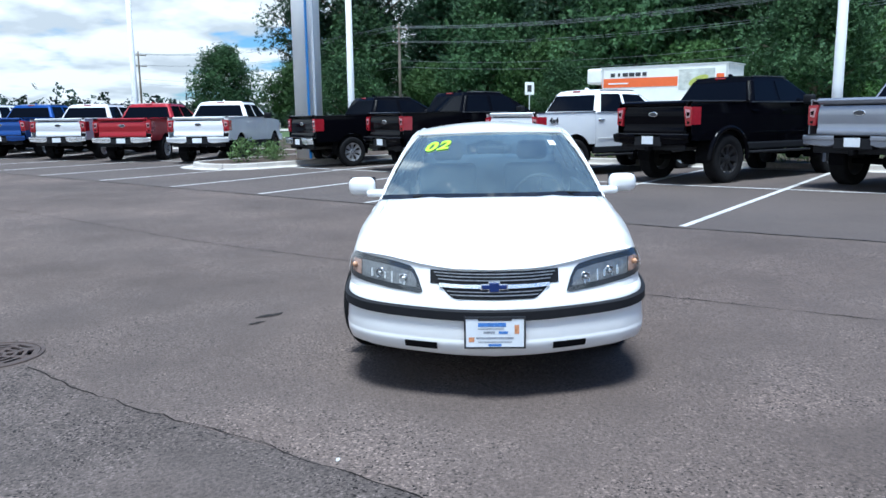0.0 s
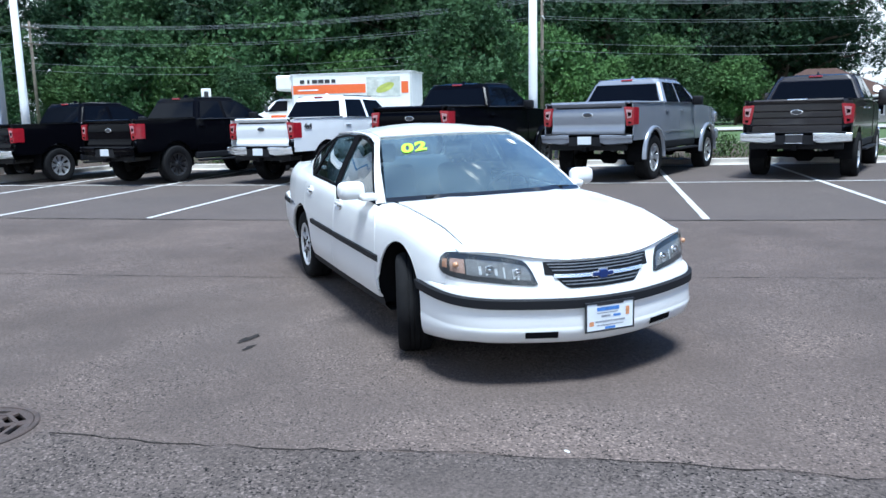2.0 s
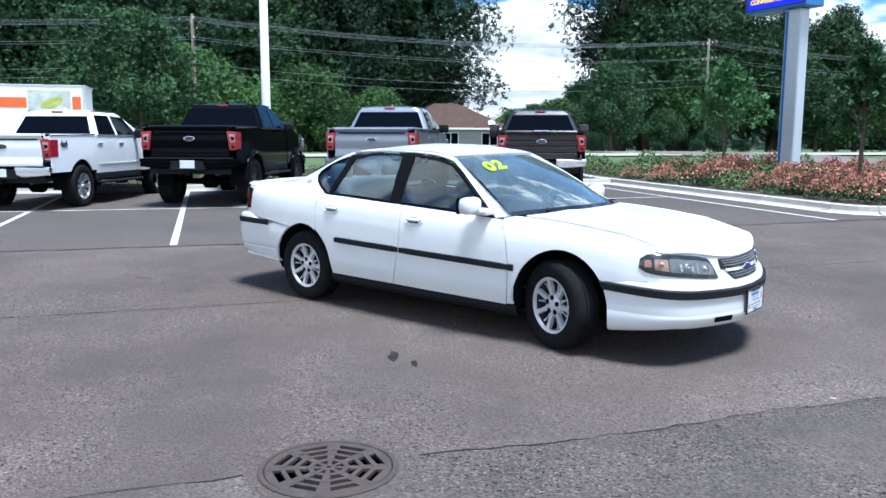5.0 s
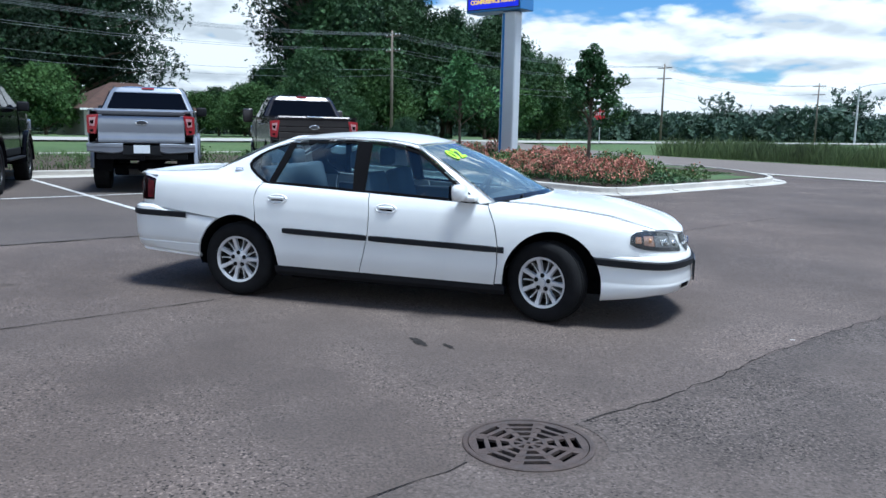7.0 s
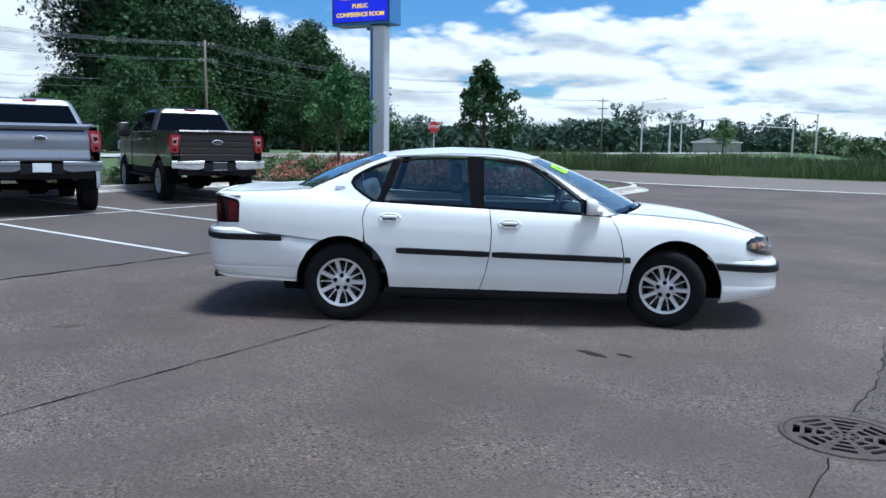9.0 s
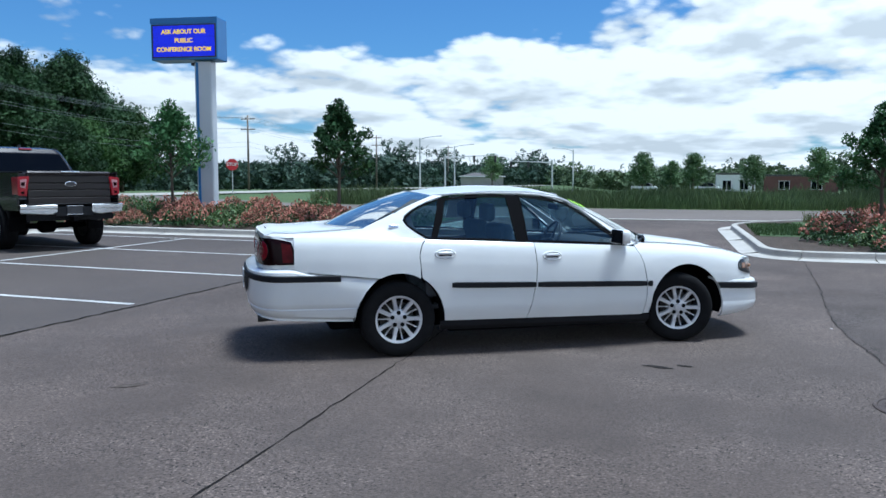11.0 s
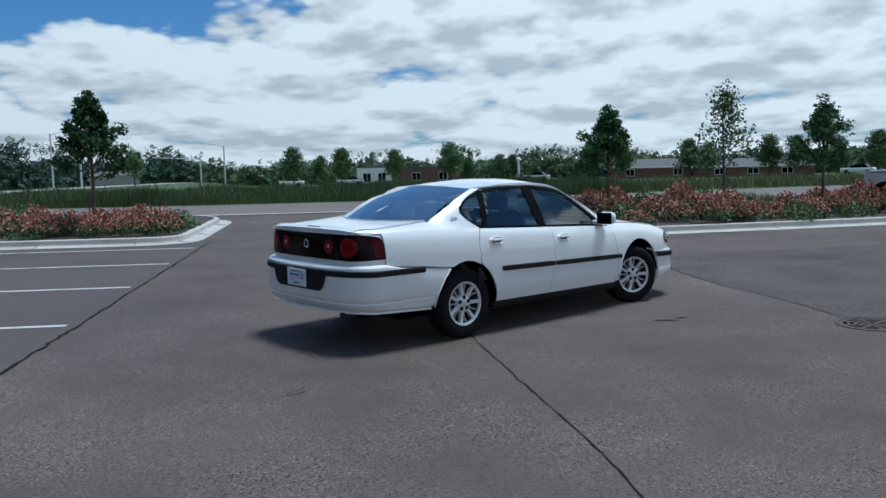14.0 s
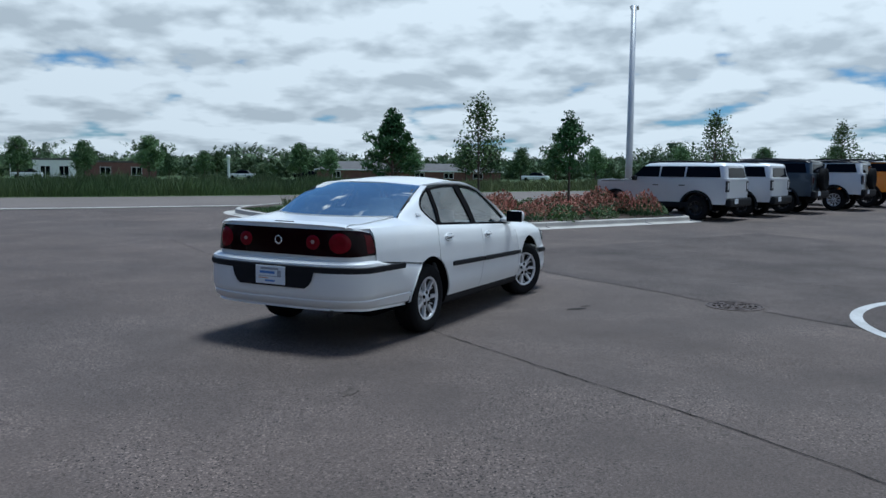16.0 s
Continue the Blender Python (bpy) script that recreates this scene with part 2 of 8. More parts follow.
def foliage(name, base, pale, cut, tone=0.14):
    """Leaf clusters: each blade is a ragged spray of small leaves, its green drifting from bough to bough and from tree to tree."""
    m = bpy.data.materials.new(name)
    m.use_nodes = True
    n, l = m.node_tree.nodes, m.node_tree.links
    p, out = n["Principled BSDF"], n["Material Output"]
    p.inputs["Roughness"].default_value, p.inputs["Specular IOR Level"].default_value = 0.7, 0.2
    tc = n.new("ShaderNodeTexCoord")
    info, geo = n.new("ShaderNodeObjectInfo"), n.new("ShaderNodeNewGeometry")

    def noise(scale, detail, a, b, c, d):
        t, r = n.new("ShaderNodeTexNoise"), n.new("ShaderNodeMapRange")
        t.inputs["Scale"].default_value, t.inputs["Detail"].default_value = scale, detail
        l.new(tc.outputs["Object"], t.inputs["Vector"])
        l.new(t.outputs["Fac"], r.inputs["Value"])
        for key, v in zip(("From Min", "From Max", "To Min", "To Max"), (a, b, c, d)):
            r.inputs[key].default_value = v
        return r.outputs[0]

    def spread(src, amount):
        r = n.new("ShaderNodeMapRange")
        r.inputs["To Min"].default_value, r.inputs["To Max"].default_value = 1 - amount, 1 + amount
        l.new(src, r.inputs["Value"])
        return r.outputs[0]

    mx = n.new("ShaderNodeMix")
    mx.data_type = "RGBA"
    mx.inputs["A"].default_value, mx.inputs["B"].default_value = (*base, 1), (*pale, 1)
    l.new(noise(0.45, 4, 0.38, 0.66, 0.0, 1.0), mx.inputs["Factor"])
    col = mx.outputs["Result"]
    for src, amount in ((info.outputs["Random"], 0.38), (geo.outputs["Random Per Island"], tone)):
        v = n.new("ShaderNodeVectorMath")
        v.operation = "SCALE"
        l.new(col, v.inputs[0])
        l.new(spread(src, amount), v.inputs["Scale"])
        col = v.outputs[0]
    l.new(col, p.inputs["Base Color"])
    tr, mix = n.new("ShaderNodeBsdfTransparent"), n.new("ShaderNodeMixShader")
    l.new(noise(cut, 2, 0.47, 0.50, 0.0, 1.0), mix.inputs[0])
    l.new(tr.outputs[0], mix.inputs[1])
    l.new(p.outputs[0], mix.inputs[2])
    l.new(mix.outputs[0], out.inputs["Surface"])
    return m


M = {
    "wood_deep": foliage("woodland_leaf_deep", (0.012, 0.031, 0.016), (0.027, 0.063, 0.026), 11),
    "wood_mid": foliage("woodland_leaf_mid", (0.021, 0.049, 0.020), (0.043, 0.090, 0.032), 11),
    "wood_light": foliage("woodland_leaf_light", (0.036, 0.080, 0.023), (0.060, 0.118, 0.033), 12),
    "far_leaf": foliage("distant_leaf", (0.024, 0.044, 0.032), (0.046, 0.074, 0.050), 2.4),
    # paler copy of the distant leaf: sunlight and haze are mixed into its green
    "sunlit_belt_leaf": foliage("sunlit_distant_leaf", (0.070, 0.112, 0.055), (0.120, 0.165, 0.080), 2.4),
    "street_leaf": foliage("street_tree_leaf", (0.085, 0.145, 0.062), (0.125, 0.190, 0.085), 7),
    "young_leaf": foliage("young_tree_leaf", (0.039, 0.100, 0.034), (0.068, 0.148, 0.048), 15),
    "lane": material("asphalt_lane", (0.0985, 0.0745, 0.064), 0.84, vary=0.32, scale=0.45, grain=0.36, grain_scale=58, bump=0.6, bump_scale=140, tint=(0.070, 0.056, 0.051), stones=0.95, spec=0.32),
    "patch": material("asphalt_patch", (0.087, 0.0685, 0.061), 0.92, vary=0.32, scale=0.7, grain=0.36, grain_scale=50, bump=0.7, bump_scale=110, tint=(0.064, 0.053, 0.049), stones=1.1, spec=0.28),
    "stall": material("asphalt_stall", (0.084, 0.066, 0.058), 0.80, vary=0.16, scale=0.4, grain=0.35, grain_scale=40, bump=0.5, bump_scale=130, tint=(0.066, 0.0545, 0.050), stones=0.4, spec=0.36),
    "road": material("road_surface", (0.145, 0.122, 0.108), 0.85, vary=0.1, scale=0.3, grain=0.2, grain_scale=30, bump=0.3, spec=0.25),
    "pale_road": material("pale_road_surface", (0.34, 0.32, 0.29), 0.85, vary=0.1, scale=0.3, grain=0.2, grain_scale=30, bump=0.3, spec=0.25),
    "tar": material("tar_joint", (0.016, 0.014, 0.013), 0.9, vary=0.4, scale=12, spec=0.1),
    "stain": material("oil_stain", (0.022, 0.019, 0.018), 0.8, vary=0.5, scale=20, spec=0.15),
    "faint": material("faint_scuff", (0.080, 0.064, 0.056), 0.9, vary=0.5, scale=14, grain=0.4, spec=0.2),
    "line": material("line_paint", (0.52, 0.51, 0.50), 0.75, vary=0.12, scale=3, grain=0.25, grain_scale=60, bump=0.3, tint=(0.33, 0.32, 0.31)),
    "kerb": material("kerb_concrete", (0.44, 0.415, 0.38), 0.85, vary=0.12, scale=2.2, grain=0.15, grain_scale=70, bump=0.3, bump_scale=90, tint=(0.36, 0.33, 0.30)),
    "soil": material("mulch", (0.055, 0.038, 0.027), 0.95, vary=0.4, scale=7, grain=0.5, grain_scale=50, bump=1.0, bump_scale=60),
    "lawn": material("lawn", (0.046, 0.086, 0.024), 0.9, vary=0.25, scale=0.7, grain=0.4, grain_scale=40, bump=0.8, bump_scale=60, tint=(0.075, 0.105, 0.032)),
    "blade": material("grass_blade", (0.070, 0.120, 0.035), 0.75, vary=0.2, scale=0.3, random_tone=0.16),
    "reed": material("roadside_grass", (0.095, 0.150, 0.050), 0.8, vary=0.35, scale=0.25, random_tone=0.45, tint=(0.115, 0.135, 0.055)),
    "meadow": material("meadow_grass", (0.16, 0.18, 0.07), 0.8, vary=0.2, scale=0.3, random_tone=0.25),
    "leaf": material("leaf_green", (0.035, 0.088, 0.022), 0.55, vary=0.2, scale=0.8, random_tone=0.5),
    "leaf_deep": material("leaf_deep", (0.030, 0.074, 0.022), 0.6, vary=0.25, scale=0.3, random_tone=0.32),
    "leaf_mid": material("leaf_mid", (0.045, 0.098, 0.024), 0.6, vary=0.25, scale=0.3, random_tone=0.32),
    "leaf_light": material("leaf_light", (0.07, 0.125, 0.03), 0.6, vary=0.25, scale=0.4, random_tone=0.4),
    "leaf_far": material("leaf_far", (0.050, 0.082, 0.048), 0.8, vary=0.25, scale=0.1, random_tone=0.25),
    "bloom": material("coral_bloom", (0.43, 0.155, 0.120), 0.85, vary=0.3, scale=1.2, random_tone=0.35, tint=(0.36, 0.19, 0.12)),
    "bark": material("bark", (0.10, 0.078, 0.058), 0.9, vary=0.3, scale=5, bump=0.8, bump_scale=40),
    "galv": material("galvanised_pole", (0.56, 0.57, 0.58), 0.45, metal=0.35, vary=0.06, scale=1.5, grain=0.05),
    "white_pole": material("white_pole", (0.78, 0.79, 0.80), 0.45, vary=0.05, scale=1.0),
    "wood_pole": material("weathered_pole", (0.17, 0.14, 0.115), 0.9, vary=0.25, scale=3, grain=0.2),
    "wire": material("cable", (0.20, 0.21, 0.23), 0.5, metal=0.3),
    "iron": material("cast_iron", (0.058, 0.046, 0.043), 0.75, metal=0.2, vary=0.3, scale=12, bump=0.6, bump_scale=150, tint=(0.072, 0.045, 0.036)),
    "void": material("dark_void", (0.006, 0.006, 0.006), 0.9),
    "sign_blue": material("sign_blue", (0.025, 0.16, 0.42), 0.4, vary=0.08, scale=1.0),
    "sign_post": material("sign_post_grey", (0.52, 0.55, 0.60), 0.4, metal=0.2, vary=0.05, scale=0.8),
    "led_blue": material("led_blue", (0.012, 0.02, 0.75), 0.5, vary=0.1, scale=6, grain=0.25, grain_scale=16, emit=0.35),
    "led_text": material("led_text", (1.0, 0.62, 0.03), 0.5, vary=0.1, emit=0.55),
    "red_sign": material("red_sign", (0.55, 0.02, 0.03), 0.4, vary=0.08),
    "white": material("white_paint", (0.8, 0.8, 0.79), 0.45, vary=0.05, scale=2),
    "brick": material("far_brick", (0.17, 0.085, 0.072), 0.85, vary=0.2, scale=1.5, grain=0.2),
    "shingle": material("roof_shingle", (0.055, 0.027, 0.019), 0.9, vary=0.25, scale=2, grain=0.3),
    "siding": material("siding", (0.34, 0.335, 0.315), 0.7, vary=0.08, scale=1.5),
    "slate": material("slate_roof", (0.095, 0.09, 0.088), 0.85, vary=0.2, scale=1.5),
    "dark_glass": material("dark_glass", (0.003, 0.004, 0.007), 0.03, spec=0.06, vary=0.0),
    "orange": material("orange_band", (0.72, 0.13, 0.03), 0.45, vary=0.05),
    "picture": material("picture_print", (0.42, 0.46, 0.44), 0.5, vary=0.3, scale=2.5, tint=(0.62, 0.62, 0.58)),
    "lime_dull": material("yellow_green_print", (0.42, 0.46, 0.10), 0.5, vary=0.3, scale=3),
    "ink": material("dark_ink", (0.03, 0.03, 0.035), 0.5, vary=0.1),
}


# ---- building blocks ----
LOT = radians(56.5)                       # direction of the parking row
U_AX, V_AX = Vector((math.cos(LOT), math.sin(LOT), 0)), Vector((-math.sin(LOT), math.cos(LOT), 0))
DRAIN = Vector((1.73, -3.41))


def gz(x, y):
    """Height of the ground: the lot falls gently to its drain, the roads lie higher."""
    r = math.hypot(x - DRAIN.x, y - DRAIN.y)
    steps = ((0, -0.018), (3.1, -0.016), (5, 0.0075), (16, 0.128), (24, 0.20), (36, 0.40), (50, 0.42), (80, 0.2), (150, -0.3), (6000, -0.3))
    for (r0, z0), (r1, z1) in zip(steps, steps[1:]):
        if r <= r1:
            z = z0 + (z1 - z0) * (r - r0) / (r1 - r0)
            break
    else:
        z = -0.3
    # a bank carries the side road
    v = y * math.cos(LOT) - x * math.sin(LOT)
    rise = max(0.0, min(1.0, (v - 17.0) / 9.5, (64.0 - v) / 24.0))
    return z + (0.78 - z) * rise


def lot(u, v, z=0.0):
    """A place in the lot: u along the parking row, v towards it, z above the ground there."""
    p = U_AX * u + V_AX * v
    return Vector((p.x, p.y, gz(p.x, p.y) + z))


def link(name, bm, mat, smooth=False):
    me = bpy.data.meshes.new(name)
    bm.to_mesh(me)
    bm.free()
    for m in (mat if isinstance(mat, (list, tuple)) else [mat]):
        me.materials.append(m)
    if smooth:
        me.shade_smooth()
    return new(name, me)


def part(name, bm, mat, parent, label="", smooth=False):
    ob = link(name, bm, mat, smooth)
    ob.parent = parent
    if label:
        tagged(ob, label)
    return ob


def thing(name, m, label, category, group="", kind=""):
    ob = new(name)
    ob.empty_display_size = 0.2
    ob.matrix_basis = m
    return tagged(ob, label, category, group, kind)


def add_box(bm, size, at=(0, 0, 0), bevel=0.0, rot=None, seg=2):
    r = bmesh.ops.create_cube(bm, size=1.0)
    vs = r["verts"]
    bmesh.ops.scale(bm, vec=size, verts=vs)
    if bevel:
        es = list({e for v in vs for e in v.link_edges})
        b = bmesh.ops.bevel(bm, geom=es, offset=bevel, segments=seg, affect="EDGES", profile=0.5)
        vs = list({v for f in b["faces"] for v in f.verts} | {v for v in vs if v.is_valid})
    if rot is not None:
        bmesh.ops.rotate(bm, cent=(0, 0, 0), matrix=rot, verts=vs)
    bmesh.ops.translate(bm, vec=at, verts=vs)
    return vs


def box(size, at=(0, 0, 0), bevel=0.0, rot=None, seg=2):
    bm = bmesh.new()
    add_box(bm, size, at, bevel, rot, seg)
    return bm


def add_tube(bm, pts, radii, n=10, cap=True):
    """A round tube through points with a radius each."""
    pts = [Vector(p) for p in pts]
    if isinstance(radii, (int, float)):
        radii = [radii] * len(pts)
    rings = []
    side = None
    for i, p in enumerate(pts):
        d = (pts[min(i + 1, len(pts) - 1)] - pts[max(i - 1, 0)]).normalized()
        if side is None:
            side = d.orthogonal().normalized()
        side = (side - d * side.dot(d)).normalized()
        other = d.cross(side)
        rings.append([bm.verts.new(p + (side * math.cos(a) + other * math.sin(a)) * radii[i]) for a in (2 * math.pi * k / n for k in range(n))])
    for a, b in zip(rings, rings[1:]):
        for k in range(n):
            bm.faces.new((a[k], a[(k + 1) % n], b[(k + 1) % n], b[k]))
    if cap:
        bm.faces.new(rings[0][::-1])
        bm.faces.new(rings[-1])


def tube(pts, radii, n=10, cap=True):
    bm = bmesh.new()
    add_tube(bm, pts, radii, n, cap)
    return bm


def add_lathe(bm, profile, n=32, axis="Y", at=(0, 0, 0)):
    """Turns (radius, height) pairs round an axis."""
    rings = []
    for r, h in profile:
        ring = []
        for k in range(n):
            a = 2 * math.pi * k / n
            c, s = r * math.cos(a), r * math.sin(a)
            ring.append(bm.verts.new(Vector((c, h, s) if axis == "Y" else (c, s, h)) + Vector(at)))
        rings.append(ring)
    for a, b in zip(rings, rings[1:]):
        for k in range(n):
            bm.faces.new((a[k], b[k], b[(k + 1) % n], a[(k + 1) % n]))
    return rings


def lathe(profile, n=32, axis="Y", at=(0, 0, 0), caps=(True, True)):
    bm = bmesh.new()
    rings = add_lathe(bm, profile, n, axis, at)
    if caps[0]:
        bm.faces.new(rings[0])
    if caps[1]:
        bm.faces.new(rings[-1][::-1])
    return bm


def add_grid(bm, rows):
    """Quads through rows of points, all rows of one length."""
    vs = [[bm.verts.new(p) for p in row] for row in rows]
    fs = []
    for a, b in zip(vs, vs[1:]):
        for i in range(len(a) - 1):
            fs.append(bm.faces.new((a[i], a[i + 1], b[i + 1], b[i])))
    return vs, fs


def curve_through(pts, n):
    """n + 1 points on a smooth curve through pts."""
    pts = [Vector(p) for p in pts]
    ext = [pts[0] * 2 - pts[1]] + pts + [pts[-1] * 2 - pts[-2]]
    out = []
    seg = len(pts) - 1
    for k in range(n + 1):
        t = k / n * seg
        i = min(int(t), seg - 1)
        f = t - i
        a, b, c, d = ext[i:i + 4]
        out.append(0.5 * (2 * b + (c - a) * f + (2 * a - 5 * b + 4 * c - d) * f * f + (3 * b - a - 3 * c + d) * f ** 3))
    return out


def lerp_table(table, x):
    """Smooth reading of a table of (x, value) pairs."""
    if x <= table[0][0]:
        return table[0][1]
    for (x0, v0), (x1, v1) in zip(table, table[1:]):
        if x <= x1:
            return v0 + (v1 - v0) * (x - x0) / (x1 - x0)
    return table[-1][1]

# ---- ground, lot and roads ----
def sheet(name, cells, mat, lift, label, category):
    """A paved surface that follows the ground, from u, v rectangles."""
    bm = bmesh.new()
    for u0, u1, v0, v1, step in cells:
        nu, nv = max(1, round((u1 - u0) / step)), max(1, round((v1 - v0) / step))
        add_grid(bm, [[lot(u0 + (u1 - u0) * i / nu, v0 + (v1 - v0) * j / nv, lift) for i in range(nu + 1)] for j in range(nv + 1)])
    return tagged(link(name, bm, mat), label, category, kind="structure")


bm = bmesh.new()
radii = [0.35, 1, 2, 3.5, 5, 7, 9, 12, 16, 20, 22, 24, 26, 28, 30, 32, 34, 36, 38, 40, 43, 46, 50, 54, 58, 62, 66, 70, 75, 80, 90, 100, 110, 120, 135, 150, 170, 200, 300, 400, 900, 2500]
rings = [[bm.verts.new((DRAIN.x + r * math.cos(a), DRAIN.y + r * math.sin(a), gz(DRAIN.x + r * math.cos(a), DRAIN.y + r * math.sin(a)) - 0.05)) for a in (2 * math.pi * k / 240 for k in range(240))] for r in radii]
mid = bm.verts.new((DRAIN.x, DRAIN.y, -1.3))
pit = [bm.verts.new((v.co.x, v.co.y, -1.2)) for v in rings[0]]
for k in range(240):
    bm.faces.new((mid, pit[k], pit[(k + 1) % 240]))
    bm.faces.new((pit[k], rings[0][k], rings[0][(k + 1) % 240], pit[(k + 1) % 240]))
for a, b in zip(rings, rings[1:]):
    for k in range(240):
        bm.faces.new((a[k], b[k], b[(k + 1) % 240], a[(k + 1) % 240]))
tagged(link("ground", bm, M["lawn"]), "grassy ground that runs out to the horizon", "ground", kind="structure")

LANE_V = 4.62                             # where the older lane paving meets the stalls


def lane_sheet():
    """Lane paving with a round hole for the drain."""
    bm = bmesh.new()
    for u0, u1, v0, v1, step in ((-70, 20.8, -60, LANE_V, 1.0),):
        nu, nv = round((u1 - u0) / step), round((v1 - v0) / step)
        add_grid(bm, [[lot(u0 + (u1 - u0) * i / nu, v0 + (v1 - v0) * j / nv, 0.0) for i in range(nu + 1)] for j in range(nv + 1)])
    gone = [f for f in bm.faces if (f.calc_center_median().xy - DRAIN).length < 1.6]
    ring = {e for f in gone for e in f.edges if any(g not in gone for g in e.link_faces)}
    bmesh.ops.delete(bm, geom=gone, context="FACES")
    loop = sorted({v for e in ring if e.is_valid for v in e.verts}, key=lambda v: math.atan2(v.co.y - DRAIN.y, v.co.x - DRAIN.x))
    inner = []
    for v in loop:
        d = (v.co.xy - DRAIN).normalized() * 0.335
        p = DRAIN + d
        inner.append(bm.verts.new((p.x, p.y, gz(p.x, p.y))))
    n = len(loop)
    for k in range(n):
        bm.faces.new((loop[k], loop[(k + 1) % n], inner[(k + 1) % n], inner[k]))
    bmesh.ops.recalc_face_normals(bm, faces=bm.faces)
    for f in bm.faces:
        if f.normal.z < 0:
            f.normal_flip()
    return link("pavement_1", bm, M["lane"])


tagged(lane_sheet(), "worn warm-grey asphalt driving lane", "asphalt", kind="structure")
sheet("pavement_2", ((-70, 10.4, LANE_V, 15.3, 1.0),), M["stall"], 0.002, "darker asphalt of the parking stalls", "asphalt")
sheet("pavement_4", ((10.4, 20.8, LANE_V, 9.2, 0.8),), M["lane"], -0.003, "asphalt round the end of the flower bed", "asphalt")
sheet("road_1", ((21.2, 28.2, -90, 110, 2.0),), M["road"], 0.012, "pale asphalt public road beyond the lot", "road")
sheet("road_2", ((-160, 21.2, 27.0, 33.5, 2.0), (28.2, 160, 27.0, 33.5, 2.0)), M["pale_road"], 0.008, "pale side road in front of the woods", "road")
sheet("gutter", ((20.8, 21.2, -60, 40, 1.0),), M["kerb"], 0.016, "flush concrete gutter along the road", "gutter")


def strip(name, pts, width, mat, lift, label, category, wobble=0.0, seed=1):
    """A flat painted or tarred strip along u, v points."""
    rng = random.Random(seed)
    line = []
    for (u0, v0), (u1, v1) in zip(pts, pts[1:]):
        n = max(1, round(math.hypot(u1 - u0, v1 - v0) / (0.12 if wobble else 0.5)))
        for k in range(n):
            line.append((u0 + (u1 - u0) * k / n + rng.uniform(-wobble, wobble), v0 + (v1 - v0) * k / n + rng.uniform(-wobble, wobble)))
    line.append(pts[-1])
    left, right = [], []
    for i, (u, v) in enumerate(line):
        a, b = line[max(i - 1, 0)], line[min(i + 1, len(line) - 1)]
        d = Vector((b[0] - a[0], b[1] - a[1])).normalized()
        w = width / 2 * (rng.uniform(0.35, 1.3) if wobble else 1)
        left.append(lot(u - d.y * w, v + d.x * w, lift))
        right.append(lot(u + d.y * w, v - d.x * w, lift))
    bm = bmesh.new()
    add_grid(bm, [right, left])
    return tagged(link(name, bm, mat), label, category, kind="structure")


STALLS = [-8.6 + 2.86 * k for k in range(-7, 7)]
for k, u in enumerate(STALLS):
    strip("stall_line", ((u, LANE_V + 0.12), (u, 15.0)), 0.105, M["line"], 0.007, "worn white painted stall line", "line")
strip("stall_line", ((-30, 10.15), (STALLS[-1], 10.15)), 0.105, M["line"], 0.010, "long white line between two rows of stalls", "line")


def xy(x, y):
    p = Vector((x, y, 0))
    return p.dot(U_AX), p.dot(V_AX)


TAR = "dark tar-filled joint in the asphalt"
strip("tar_joint", ((-40, 0.62), (-9, 0.72), (-4.9, 0.5), (-1.5, 0.62), (3, 0.85), (9, 0.9)), 0.013, M["tar"], 0.006, TAR, "crack", 0.012, 3)
strip("tar_joint", ((-45, LANE_V), (10, LANE_V)), 0.032, M["tar"], 0.008, TAR, "crack", 0.02, 4)
strip("tar_joint", (xy(1.98, -3.02), xy(2.45, -2.35), xy(2.85, -1.68), xy(3.16, -1.12), xy(3.66, -0.34), xy(5.2, 1.6), xy(8.5, 6)), 0.010, M["tar"], 0.006, "thin crooked crack in the asphalt", "crack", 0.02, 5)
strip("tar_joint", (xy(1.5, -3.75), xy(0.9, -4.7), xy(-0.3, -6.4), xy(-2, -9)), 0.009, M["tar"], 0.006, "thin crooked crack in the asphalt", "crack", 0.02, 6)


def blot(x, y, a, b, turn, seed, mat, label):
    rng = random.Random(seed)
    bm = bmesh.new()
    pts = []
    for k in range(18):
        t = 2 * math.pi * k / 18
        r = rng.uniform(0.6, 1.1)
        px, py = a * r * math.cos(t), b * r * math.sin(t)
        q = (x + px * math.cos(turn) - py * math.sin(turn), y + px * math.sin(turn) + py * math.cos(turn))
        pts.append(bm.verts.new((*q, gz(*q) + 0.005)))
    bm.faces.new(pts)
    return tagged(link("stain", bm, mat), label, "stain", kind="structure")


blot(0.63, -1.80, 0.135, 0.042, 2.36, 2, M["stain"], "dark oil stain on the asphalt")
blot(0.86, -1.83, 0.085, 0.026, 2.36, 3, M["stain"], "dark oil stain on the asphalt")
blot(-3.57, -1.38, 0.16, 0.055, 0.2, 9, M["faint"], "faint dark scuff on the asphalt")
blot(3.31, -0.74, 0.022, 0.014, 0.3, 4, M["line"], "pale chip of paint on the asphalt")


# greyer, coarser paving beyond the crack; its edge bends round the drain
edge = [(-7.0, -17.0), (-2.0, -9.0), (-0.3, -6.4), (0.9, -4.7)]
edge += [(DRAIN.x + 0.40 * math.cos(a), DRAIN.y + 0.40 * math.sin(a)) for a in (radians(-125 + 190 * k / 14) for k in range(15))]
edge += [(2.45, -2.35), (2.85, -1.68), (3.16, -1.12), (3.66, -0.34), (5.2, 1.6)]
bm = bmesh.new()
